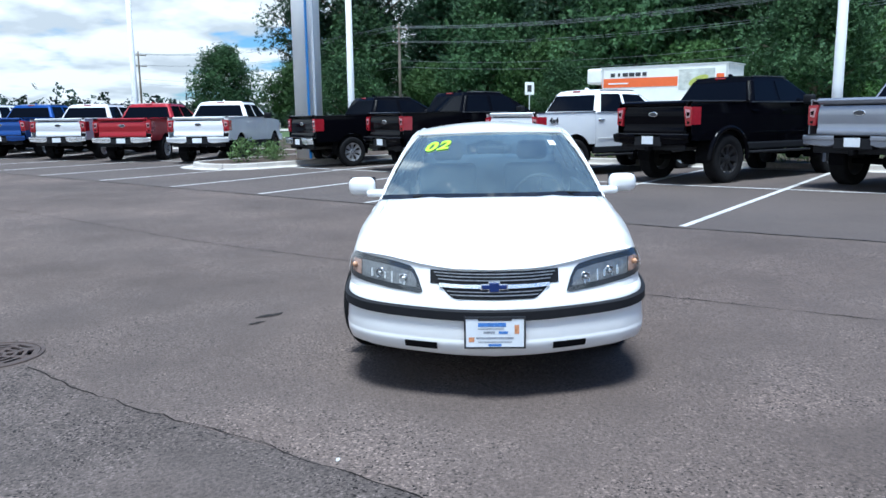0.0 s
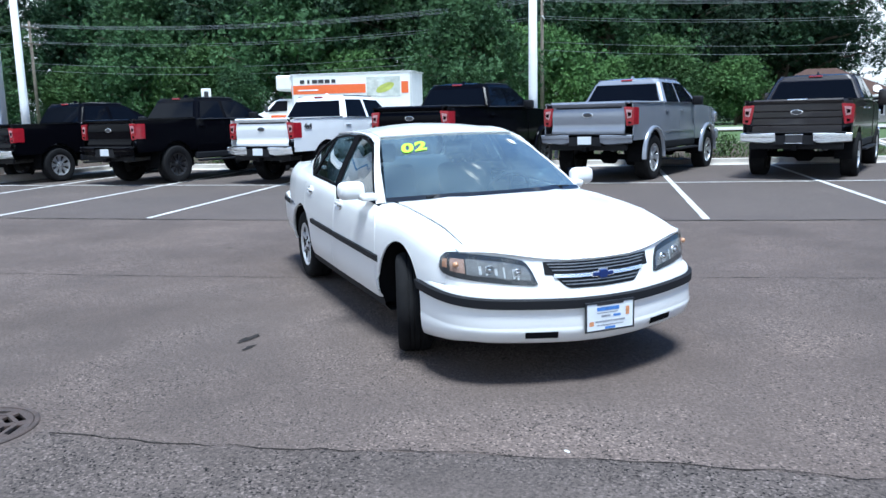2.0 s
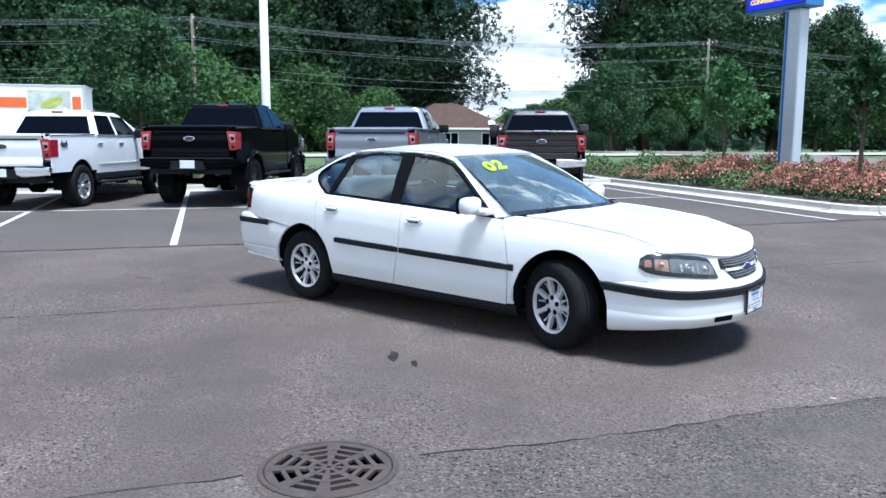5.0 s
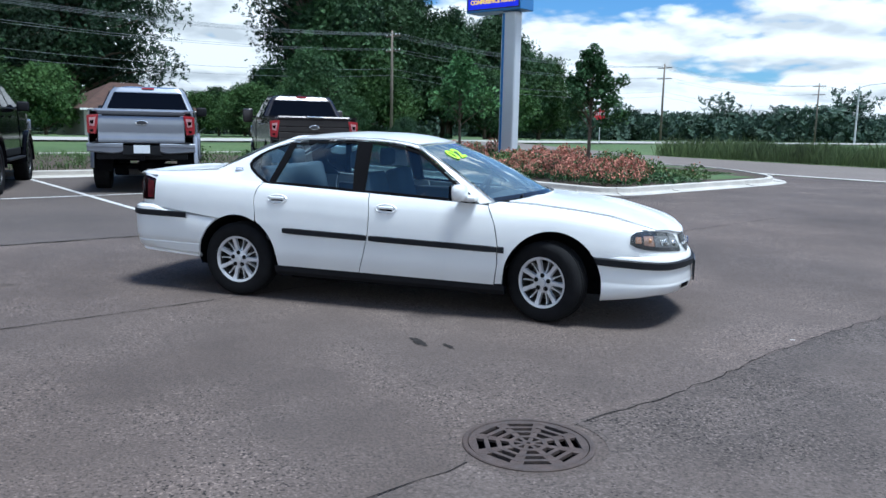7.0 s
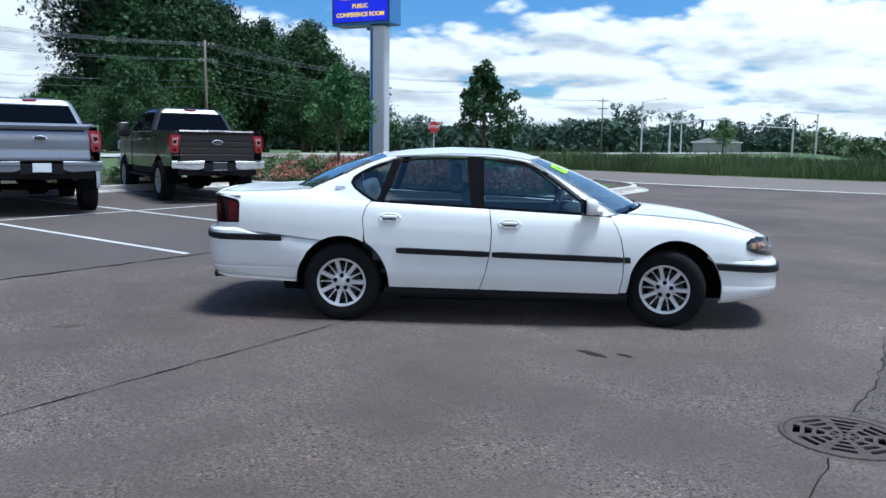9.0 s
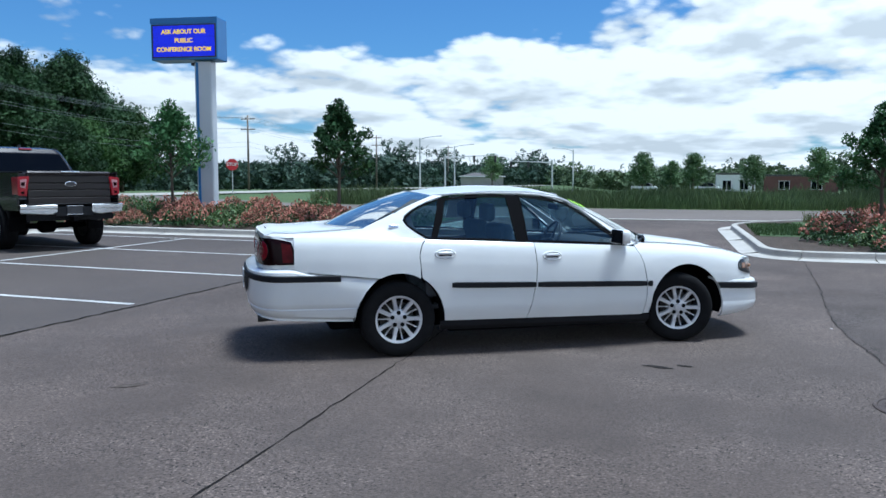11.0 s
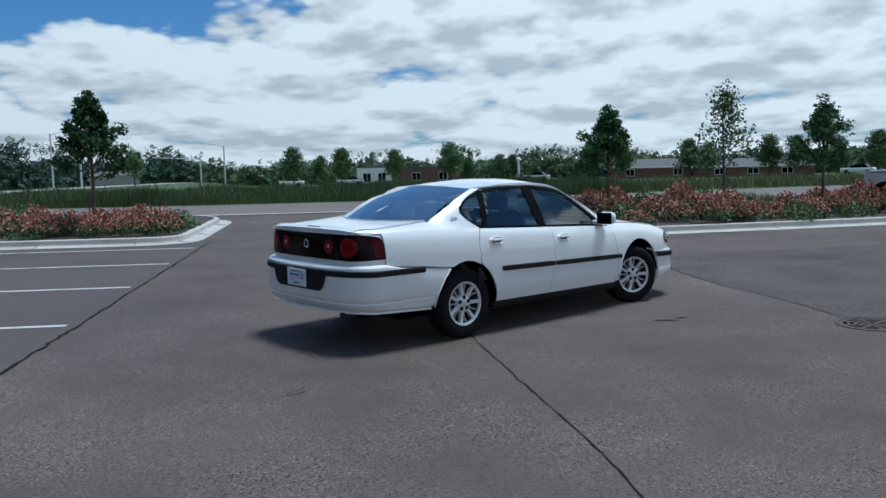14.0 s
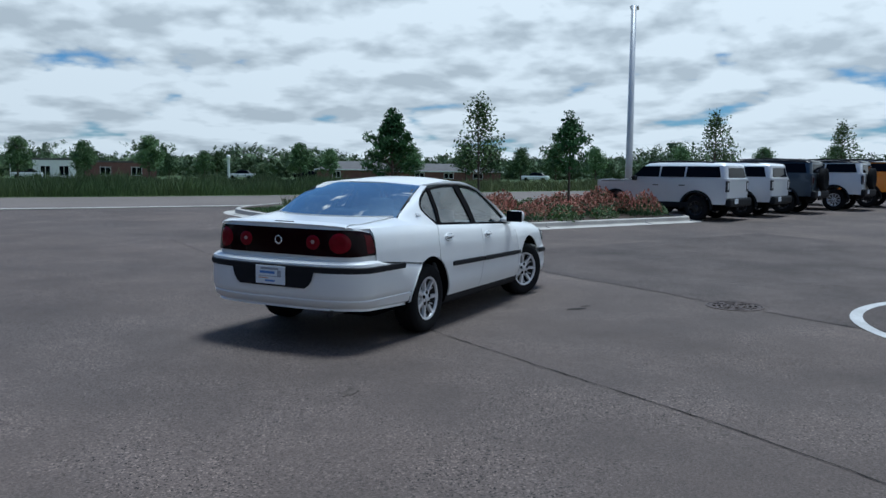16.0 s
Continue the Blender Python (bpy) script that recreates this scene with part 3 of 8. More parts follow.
add_grid(bm, [[Vector((px + 0.86 * d, py - 0.5 * d, gz(px + 0.86 * d, py - 0.5 * d) + 0.003)) for px, py in edge] for d in (0, 0.4, 0.9, 1.6, 2.5, 4, 6, 9)])
tagged(link("pavement_3", bm, M["patch"]), "greyer coarse asphalt beside the drain", "asphalt", kind="structure")


# ---- kerbed islands ----
def smooth_loop(pts, n):
    """A closed smooth loop through corner points with rounded bends: (u, v, radius) each."""
    out = []
    m = len(pts)
    for i, (u, v, r) in enumerate(pts):
        a, b = pts[i - 1], pts[(i + 1) % m]
        p = Vector((u, v))
        da, db = (Vector(a[:2]) - p), (Vector(b[:2]) - p)
        r = min(r, da.length * 0.49, db.length * 0.49)
        s, e = p + da.normalized() * r, p + db.normalized() * r
        for k in range(n + 1):
            t = k / n
            out.append(s * (1 - t) ** 2 + p * 2 * t * (1 - t) + e * t * t)
    return out


def resample(loop, step):
    out = []
    m = len(loop)
    for i in range(m):
        a, b = loop[i], loop[(i + 1) % m]
        n = max(1, round((b - a).length / step))
        out += [a + (b - a) * k / n for k in range(n)]
    return out


def island(name, corners, label):
    """A concrete kerb with a gutter pan round a planted bed, cut into lengths by joints."""
    loop = resample(smooth_loop(corners, 8), 0.7)
    m = len(loop)
    area = sum(loop[i].x * loop[(i + 1) % m].y - loop[(i + 1) % m].x * loop[i].y for i in range(m))
    if area < 0:
        loop.reverse()
    base = thing(name, Matrix.Identity(4), label, "kerb", kind="structure")
    prof = ((0.36, 0.008), (0.02, 0.022), (0.0, 0.05), (-0.015, 0.14), (-0.045, 0.155), (-0.16, 0.155), (-0.17, 0.06))
    norm = []
    for i in range(m):
        d = (loop[(i + 1) % m] - loop[i - 1]).normalized()
        norm.append(Vector((d.y, -d.x)))
    span = 5
    for s in range(0, m, span):
        bm = bmesh.new()
        idx = [k % m for k in range(s, min(s + span, m) + 1)]
        rows = []
        for j, k in enumerate(idx):
            pull = Vector((0, 0))
            if j in (0, len(idx) - 1):
                d = (loop[idx[1]] - loop[idx[0]]) if j == 0 else (loop[idx[-2]] - loop[idx[-1]])
                pull = d.normalized() * 0.006
            rows.append([lot(*(loop[k] + pull + norm[k] * o), h) for o, h in prof])
        vs, fs = add_grid(bm, rows)
        bm.faces.new(vs[0])
        bm.faces.new(vs[-1][::-1])
        bmesh.ops.recalc_face_normals(bm, faces=bm.faces)
        part("kerb_length", bm, M["kerb"], base)
    bm = bmesh.new()
    inner = [lot(*(loop[k] - norm[k] * 0.15), 0.125) for k in range(m)]
    bm.faces.new([bm.verts.new(p) for p in inner])
    bmesh.ops.triangulate(bm, faces=bm.faces)
    part("bed", bm, M["soil"], base, "dark mulch bed")
    return loop


island("kerb_1", ((9.75, 5.2, 1.0), (17.9, 5.2, 1.6), (20.6, 8.5, 1.5), (20.6, 20.5, 0.5), (9.75, 20.5, 0.5)), "pale concrete kerb round a flower bed")
island("kerb_2", ((8.3, -3.0, 1.2), (17.6, -2.6, 1.6), (20.6, -6, 1.5), (20.6, -13.9, 0.6), (8.3, -14.3, 0.8)), "pale concrete kerb round a flower bed")
island("kerb_3", ((-13.2, 15.2, 0.05), (9.7, 15.2, 0.05), (9.7, 20.4, 0.1), (-60, 20.4, 0.1), (-60, 15.2, 0.1), (-16.8, 15.2, 0.1), (-16.6, 8.6, 1.2), (-14.2, 8.4, 1.0), (-13.6, 12.0, 0.5)), "concrete kerb along a grass verge")

# ---- the white saloon ----
M.update({
    "paint": material("white_car_paint", (0.72, 0.72, 0.715), 0.30, vary=0.03, scale=1.5, coat=0.6, grain=0.015, grain_scale=300),
    "black_trim": material("black_rubber_trim", (0.014, 0.0145, 0.017), 0.6, vary=0.12, scale=4, spec=0.12),
    "gloss_black": material("gloss_black", (0.012, 0.012, 0.014), 0.12, vary=0.0, coat=0.5),
    "grille_black": material("grille_black", (0.010, 0.010, 0.011), 0.35, vary=0.0, spec=0.2),
    "rubber": material("tyre_rubber", (0.012, 0.012, 0.013), 0.9, vary=0.2, scale=9, bump=0.3, bump_scale=60, spec=0.08),
    "alloy": material("silver_alloy", (0.62, 0.62, 0.635), 0.36, metal=0.35, vary=0.08, scale=8),
    "brake": material("brake_iron", (0.035, 0.033, 0.032), 0.6, metal=0.3, vary=0.3, scale=10),
    "chrome": material("chrome", (0.78, 0.79, 0.80), 0.24, metal=0.75, vary=0.03, scale=4),
    "under": material("underbody", (0.006, 0.006, 0.007), 0.95, vary=0.2, scale=4, spec=0.05),
    "seat": material("grey_blue_cloth", (0.10, 0.125, 0.16), 0.95, vary=0.1, scale=5, grain=0.1),
    "dash": material("dark_dash", (0.045, 0.05, 0.06), 0.7, vary=0.1, scale=4),
    "lamp_house": material("lamp_reflector", (0.60, 0.61, 0.63), 0.2, metal=0.85, vary=0.15, scale=18),
    "lamp_mid": material("lamp_inner", (0.19, 0.195, 0.205), 0.3, metal=0.45, vary=0.3, scale=30),
    "lamp_dark": material("lamp_housing", (0.018, 0.020, 0.024), 0.35, vary=0.2, scale=12),
    "lamp_pink": material("turn_lamp_reflector", (0.46, 0.30, 0.24), 0.25, metal=0.4, vary=0.35, scale=40),
    "amber": material("amber_lens", (0.46, 0.25, 0.14), 0.25, vary=0.1),
    "amber_dim": material("dull_amber_lens", (0.40, 0.21, 0.13), 0.25, vary=0.1),
    "tail_red": material("red_lens", (0.145, 0.002, 0.008), 0.25, vary=0.3, scale=14, coat=0.05, spec=0.15),
    "tail_dark": material("smoked_red_lens", (0.008, 0.0015, 0.0025), 0.12, vary=0.1, scale=6, coat=0.02, spec=0.10),
    "tail_mid": material("deep_red_lens", (0.060, 0.002, 0.005), 0.2, vary=0.5, scale=14, coat=0.0, spec=0.10),
    "lens_pale": material("pale_lens", (0.34, 0.20, 0.20), 0.25, vary=0.1),
    "lime": material("lime_digits", (0.42, 0.85, 0.02), 0.6, vary=0.05),
    "plate": material("plate_face", (0.70, 0.73, 0.76), 0.45, vary=0.06, scale=12),
    "plate_blue": material("plate_blue_print", (0.07, 0.19, 0.50), 0.4, vary=0.3, scale=60),
    "plate_grey": material("plate_grey_print", (0.28, 0.30, 0.34), 0.5, vary=0.4, scale=60),
    "plate_orange": material("plate_orange_print", (0.55, 0.25, 0.12), 0.5, vary=0.3, scale=60),
    "blue": material("blue_emblem", (0.010, 0.026, 0.12), 0.3, vary=0.05),
    "glass": glass_material("window_glass", (0.43, 0.57, 0.61), 0.08, 0.0, 0.004, 3.8),
    "rear_glass": glass_material("rear_window_glass", (0.30, 0.38, 0.42), 0.52, 0.01, 0.05, 3.0),
    "glass_dim": glass_material("quarter_glass", (0.36, 0.48, 0.54), 0.08, 0.0, 0.006, 3.8),
    "shield": glass_material("windscreen_glass", (0.32, 0.45, 0.49), 0.17, 0.01, 0.10, 3.0),
    "lens": glass_material("clear_lens", (0.85, 0.87, 0.88), 0.05),
})
BODY_W = ((-2.62, 0.66), (-2.5, 0.755), (-2.35, 0.815), (-2.2, 0.85), (-2.0, 0.88), (-1.7, 0.902), (-1, 0.915), (0, 0.92), (1, 0.912), (1.6, 0.90), (1.95, 0.878), (2.15, 0.845), (2.3, 0.79), (2.4, 0.72))
BELT = ((-2.5, 1.055), (-1.9, 1.068), (-1.3, 1.045), (-1.1, 1.032), (-0.15, 0.992), (0.7, 0.952), (1.0, 0.932), (1.5, 0.895), (1.9, 0.852), (2.15, 0.80), (2.35, 0.745))
TUCK = ((0.0, 0.080), (0.02, 0.058), (0.05, 0.040), (0.1, 0.026), (0.2, 0.010), (0.35, 0.0), (2, 0.0))


def side_y(x, z):
    """Half width of the body side at x, z."""
    q = max(0.0, lerp_table(BELT, x) - z)
    low = max(0.0, 0.46 - z)
    return lerp_table(BODY_W, x) - lerp_table(TUCK, q) - 1.25 * low * low


def side_p(x, z, s):
    return Vector((x, s * side_y(x, z), z))


def house_y(x, z):
    """Half width of the glasshouse at x, z."""
    zb = lerp_table(BELT, x)
    t = max(0.0, min(1.15, (z - zb) / (1.42 - zb)))
    y = 0.838 - 0.225 * t ** 1.15 - 0.018 * ((x + 0.25) / 1.1) ** 2
    return y


def house_p(x, z, s):
    return Vector((x, s * house_y(x, z), z))


HOOD_Z = ((0.9, 1.02), (1.28, 1.0), (1.6, 0.972), (1.88, 0.937), (2.08, 0.886), (2.25, 0.838), (2.38, 0.785), (2.46, 0.735), (2.5, 0.70))
DECK_Z = ((-2.56, 1.082), (-2.48, 1.104), (-2.3, 1.104), (-1.9, 1.125), (-1.6, 1.15))
ROOF_Z = ((-1.16, 1.432), (-1.01, 1.456), (-0.8, 1.482), (-0.476, 1.503), (-0.1, 1.498), (0.1, 1.478), (0.2, 1.458), (0.34, 1.420))


def hood_z(x, y):
    return lerp_table(HOOD_Z, x) - 0.085 * y * y + 0.012 * math.exp(-((abs(y) - 0.45) / 0.06) ** 2) * max(0, min(1, (2.2 - x)))


def skin(rows, depth=0.012, flip=False):
    """A body panel from rows of points: smooth outside, with turned-in edges."""
    bm = bmesh.new()
    vs, fs = add_grid(bm, rows)
    bmesh.ops.remove_doubles(bm, verts=bm.verts, dist=0.0005)
    if flip:
        bmesh.ops.reverse_faces(bm, faces=bm.faces)
    bm.normal_update()
    if depth:
        rim = [e for e in bm.edges if len(e.link_faces) == 1]
        inward = {v: v.normal.copy() for e in rim for v in e.verts}
        ext = bmesh.ops.extrude_edge_only(bm, edges=rim)
        for v in [g for g in ext["geom"] if isinstance(g, bmesh.types.BMVert)]:
            src = min((o for e in v.link_edges for o in e.verts if o in inward), key=lambda o: (o.co - v.co).length, default=None)
            if src:
                v.co = v.co - inward[src] * depth
    return bm


def edge_sharp(ob):
    me = ob.data
    me.shade_smooth()
    me.set_sharp_from_angle(angle=radians(42))
    return ob


def blend(a, b, n):
    """Rows of points between two curves of equal count."""
    return [[p + (q - p) * (k / n) for p, q in zip(a, b)] for k in range(n + 1)]


def coons(bottom, top, left, right):
    """Rows of a patch whose four edges are given curves: bottom and top run the same way, left and right from bottom to top."""
    n, m = len(bottom) - 1, len(left) - 1
    rows = []
    for j in range(m + 1):
        v = j / m
        row = []
        for i in range(n + 1):
            u = i / n
            p = bottom[i] * (1 - v) + top[i] * v + left[j] * (1 - u) + right[j] * u
            p = p - (bottom[0] * (1 - u) * (1 - v) + bottom[-1] * u * (1 - v) + top[0] * (1 - u) * v + top[-1] * u * v)
            row.append(p)
        rows.append(row)
    return rows


ARCH_F, ARCH_R = (1.45, 0.325, 0.405, 0.438), (-1.400, 0.325, 0.392, 0.422)


def arch_curve(a, a0, a1, n):
    cx, cz, r, rz = a
    return [Vector((cx + r * math.cos(radians(a0 + (a1 - a0) * k / n)), 0, cz + rz * math.sin(radians(a0 + (a1 - a0) * k / n)))) for k in range(n + 1)]


def on_side(pts, s, lift=0.0):
    out = []
    for p in pts:
        q = side_p(p.x, p.z, s)
        q.y += s * lift
        out.append(q)
    return out


def pline(pts, n):
    """n + 1 points spaced evenly along a broken line in x, z."""
    pts = [Vector((p[0], 0, p[1])) for p in pts]
    seg = [(b - a).length for a, b in zip(pts, pts[1:])]
    total = sum(seg)
    out = []
    for k in range(n + 1):
        d = total * k / n
        for (a, b), s in zip(zip(pts, pts[1:]), seg):
            if d <= s + 1e-9:
                out.append(a + (b - a) * (d / s))
                break
            d -= s
        else:
            out.append(pts[-1].copy())
    return out


def flat_patch(bottom, top, left, right, s, lift=0.0):
    """A side panel from four edges in x, z, laid onto the body side."""
    return [on_side(row, s, lift) for row in coons(bottom, top, left, right)]


FRONT_PLAN = [(0, 2.555), (0.2, 2.545), (0.38, 2.505), (0.58, 2.435), (0.735, 2.352), (0.838, 2.22), (0.882, 2.04), (0.894, 1.856)]
REAR_PLAN = [(0, -2.685), (0.3, -2.678), (0.55, -2.645), (0.74, -2.565), (0.838, -2.45), (0.860, -2.30), (0.878, -2.08), (0.902, -1.758)]


def plan_curve(plan, n):
    half = curve_through([(y, x, 0) for y, x in plan], n)
    full = [Vector((p.y, -p.x, 0)) for p in half[::-1]] + [Vector((p.y, p.x, 0)) for p in half[1:]]
    return full


def bumper(plan, prof, n=26, lift=None):
    """A wrapped bumper cover: profile rows of (inset, height) along the plan curve; lift(s) shifts heights, s from 0 in the middle to 1."""
    line = plan_curve(plan, n)
    out = []
    for inset, z in prof:
        row = []
        for i, p in enumerate(line):
            a, b = line[max(i - 1, 0)], line[min(i + 1, len(line) - 1)]
            d = (b - a).normalized()
            nrm = Vector((d.y, -d.x, 0))
            if nrm.dot(Vector((p.x, p.y * 1.5, 0))) < 0:
                nrm = -nrm
            s = abs(i - n) / n
            row.append(p - nrm * inset + Vector((0, 0, z + (lift(s, z) if lift else 0))))
        out.append(row)
    return out


def fit_ends(rows, arch, way):
    """Lets both ends of a bumper cover follow the wheel arch."""
    cx, cz, rx, rz = arch
    for row in rows:
        for end, step in ((0, 1), (-1, -1)):
            q = min(0.90 if way < 0 else 0.85, abs(row[end].z - cz) / rz)
            dx = cx + way * rx * math.sqrt(1 - q * q) - row[end].x
            for k in range(5):
                row[end + step * k].x += dx * (1 - k / 5)
    return rows


def wheel(parent, at, turn, s, label, tyre_r=0.335, width=0.225, rim_r=0.207, spokes=7, rim_mat=None, name="wheel", forked=True, dark=None, fat=1.0):
    """A road wheel: tyre, rim with spokes, hub with dark lug spots, and a brake disc behind. s: side, -1 is right."""
    w = thing(name, pose(*at, 0, 0, turn), label, "")
    w.parent = parent
    h = width / 2
    prof = [(rim_r - 0.012, -h * 0.80), (rim_r + 0.02, -h * 0.95), (tyre_r - 0.055, -h), (tyre_r - 0.022, -h * 0.93), (tyre_r - 0.004, -h * 0.72)]
    for g in (-0.45, -0.15, 0.15, 0.45):
        prof += [(tyre_r, h * (g - 0.11)), (tyre_r, h * (g + 0.09)), (tyre_r - 0.007, h * (g + 0.1)), (tyre_r - 0.007, h * (g + 0.17))]
    prof += [(tyre_r - 0.004, h * 0.72), (tyre_r - 0.022, h * 0.93), (tyre_r - 0.055, h), (rim_r + 0.02, h * 0.95), (rim_r - 0.012, h * 0.80)]
    edge_sharp(part("tyre", lathe(prof, 40, caps=(False, False)), M["rubber"], w))
    rm = rim_mat or M["alloy"]
    o = s * h
    barrel = [(rim_r - 0.004, -o * 0.8), (rim_r - 0.02, -o * 0.5), (rim_r - 0.03, o * 0.3), (rim_r - 0.018, o * 0.72), (rim_r - 0.012, o * 0.86), (rim_r + 0.004, o * 0.90), (rim_r + 0.008, o * 0.84)]
    edge_sharp(part("barrel", lathe(barrel[:4], 40, caps=(False, False)), dark or M["brake"], w, "dark inner barrel"))
    edge_sharp(part("rim", lathe(barrel[3:], 40, caps=(False, False)), rm, w))
    hub_y = o * 0.62
    edge_sharp(part("hub", lathe([(0.084, hub_y - o * 0.2), (0.084, hub_y + s * 0.004), (0.074, hub_y + s * 0.011), (0.034, hub_y + s * 0.014), (0.030, hub_y + s * 0.022), (0.012, hub_y + s * 0.024)], 24), rm, w))
    def limb(points):
        """A spoke along points (angle, radius, y, half width)."""
        bm = bmesh.new()
        rows = []
        for a, r, y, ww in points:
            t = Vector((-math.sin(a), 0, math.cos(a))) * ww
            b = Vector((math.cos(a) * r, y, math.sin(a) * r))
            back = Vector((0, -s * 0.028, 0))
            rows.append([b - t * 1.25 + back, b - t, b + t, b + t * 1.25 + back])
        add_grid(bm, rows)
        bmesh.ops.recalc_face_normals(bm, faces=bm.faces)
        return bm

    for k in range(spokes):
        a = 2 * math.pi * k / spokes
        if forked:
            # a broad spoke, then a thin one set back between it and the next
            part("spoke", limb([(a, 0.060, hub_y + s * 0.006, 0.0210), (a, 0.105, hub_y + s * 0.012, 0.0150), (a, 0.150, hub_y + s * 0.014, 0.0150), (a, rim_r - 0.013, o * 0.82, 0.0175)]), rm, w)
            b = a + math.pi / spokes
            part("thin_spoke", limb([(b, 0.070, hub_y - s * 0.012, 0.0120), (b, 0.118, hub_y - s * 0.018, 0.0045), (b, 0.160, hub_y - s * 0.016, 0.0042), (b, rim_r - 0.013, o * 0.62, 0.0070)]), rm, w)
            continue
        wide = 0.017 * fat * rim_r / 0.207
        part("spoke", limb([(a, 0.066, hub_y, wide * 0.62), (a, rim_r * 0.55, hub_y + s * 0.006, wide * 0.72), (a, rim_r * 0.8, hub_y + s * 0.012, wide * 1.05), (a, rim_r - 0.016, o * 0.80, wide * 1.6)]), rm, w)
    # on forked wheels, black caps paint the shade inside the lug holes
    for k in range(5):
        a = 2 * math.pi * (k + 0.25) / 5
        nr = 0.0195 if forked else 0.014
        part("wheel_nut", lathe([(nr, hub_y), (nr, hub_y + s * 0.017), (nr * 0.45, hub_y + s * 0.0172)], 10, at=((0.058 if forked else 0.052) * math.cos(a), 0, (0.058 if forked else 0.052) * math.sin(a))), M["rubber" if forked else "lamp_dark"], w)
    part("brake_disc", lathe([(rim_r * 0.74, -o * 0.1), (rim_r * 0.74, o * 0.1), (0.05, o * 0.12)], 28), dark or M["brake"], w)
    return w


def seat(parent, at, width, bench=False):
    p = thing("seat", pose(*at), "grey-blue cloth seat", "")
    p.parent = parent
    part("cushion", box((0.50, width, 0.16), (0, 0, 0.08), 0.05), M["seat"], p, smooth=True)
    part("backrest", box((0.14, width, 0.60), (-0.30, 0, 0.40), 0.05, Matrix.Rotation(radians(-14), 3, "Y")), M["seat"], p, smooth=True)
    for y in ((-0.36, 0.36) if bench else (0,)):
        part("headrest", box((0.10, 0.26, 0.17), (-0.48, y, 0.80 if not bench else 0.74), 0.04), M["seat"], p, smooth=True)


def bar_text(bm, x0, x1, z, h, place):
    """A plain bar standing for a line of small print."""
    c = [place(x0, z), place(x1, z), place(x1, z + h), place(x0, z + h)]
    bm.faces.new([bm.verts.new(p) for p in c])


def nose_x(y, z):
    """Front of the nose at y, z."""
    a = abs(y)
    t = [(0, 2.545), (0.2, 2.533), (0.38, 2.492), (0.58, 2.412), (0.72, 2.33), (0.79, 2.262), (0.84, 2.16)]
    return lerp_table(t, a) - 0.035 - max(0, z - 0.56) * 0.42 * (1 - 0.6 * a)


def nose_top(y):
    return lerp_table(((0, 0.728), (0.2, 0.733), (0.36, 0.748), (0.45, 0.765), (0.60, 0.79), (0.78, 0.80), (0.84, 0.795)), abs(y))


TAIL_PLAN = curve_through([(-2.585, 0, 0), (-2.584, 0.25, 0), (-2.578, 0.45, 0), (-2.553, 0.62, 0), (-2.505, 0.715, 0), (-2.435, 0.770, 0), (-2.36, 0.800, 0), (-2.285, 0.822, 0)], 48)
TAIL_XY = [(p.y, p.x) for p in TAIL_PLAN]


def tail_pt(u, v, lift, s):
    """A point on the tail: u runs from the middle (0) round to the side (1), v is the height."""
    f = u * (len(TAIL_PLAN) - 1)
    k = min(int(f), len(TAIL_PLAN) - 2)
    a, b = TAIL_PLAN[k], TAIL_PLAN[k + 1]
    p, d = a + (b - a) * (f - k), (b - a).normalized()
    out = Vector((-d.y, d.x, 0))
    turn = max(0.0, min(1.0, (u - 0.45) / 0.4))
    top = 1.085 - 0.030 * (p.y / 0.8) ** 2
    inset = lerp_table(TUCK, max(0.0, top - v)) * (0.25 + 0.75 * turn)
    q = p + out * (lift - inset)
    return Vector((q.x, s * q.y, v))


def tail_u(y):
    """Where along the tail plan the half width is y."""
    for k in range(len(TAIL_XY) - 1):
        if TAIL_XY[k + 1][0] >= y:
            return (k + (y - TAIL_XY[k][0]) / (TAIL_XY[k + 1][0] - TAIL_XY[k][0])) / (len(TAIL_XY) - 1)
    return 1.0


LAMP_TURN = ((0, 12), (0.5, 28), (0.72, 48), (0.85, 72), (1, 84))


def lamp_pt(u, z, lift, s):
    """A point on the headlight's wrapped face: u from the grille side round the corner to the wing."""
    if u < 0.76:
        y = 0.395 + 0.405 * u / 0.76
        x = nose_x(y, z)
        p = Vector((x, s * min(y, side_y(x, z)), z))
    else:
        f = (u - 0.76) / 0.24
        x = nose_x(0.80, z)
        a = Vector((x, s * min(0.80, side_y(x, z)), z))
        b = side_p(2.055, z, s)
        p = a + (b - a) * f + Vector((0.006, s * 0.010, 0)) * math.sin(math.pi * f)
    t = radians(lerp_table(LAMP_TURN, u))
    return p + Vector((math.cos(t), s * math.sin(t), 0)) * lift


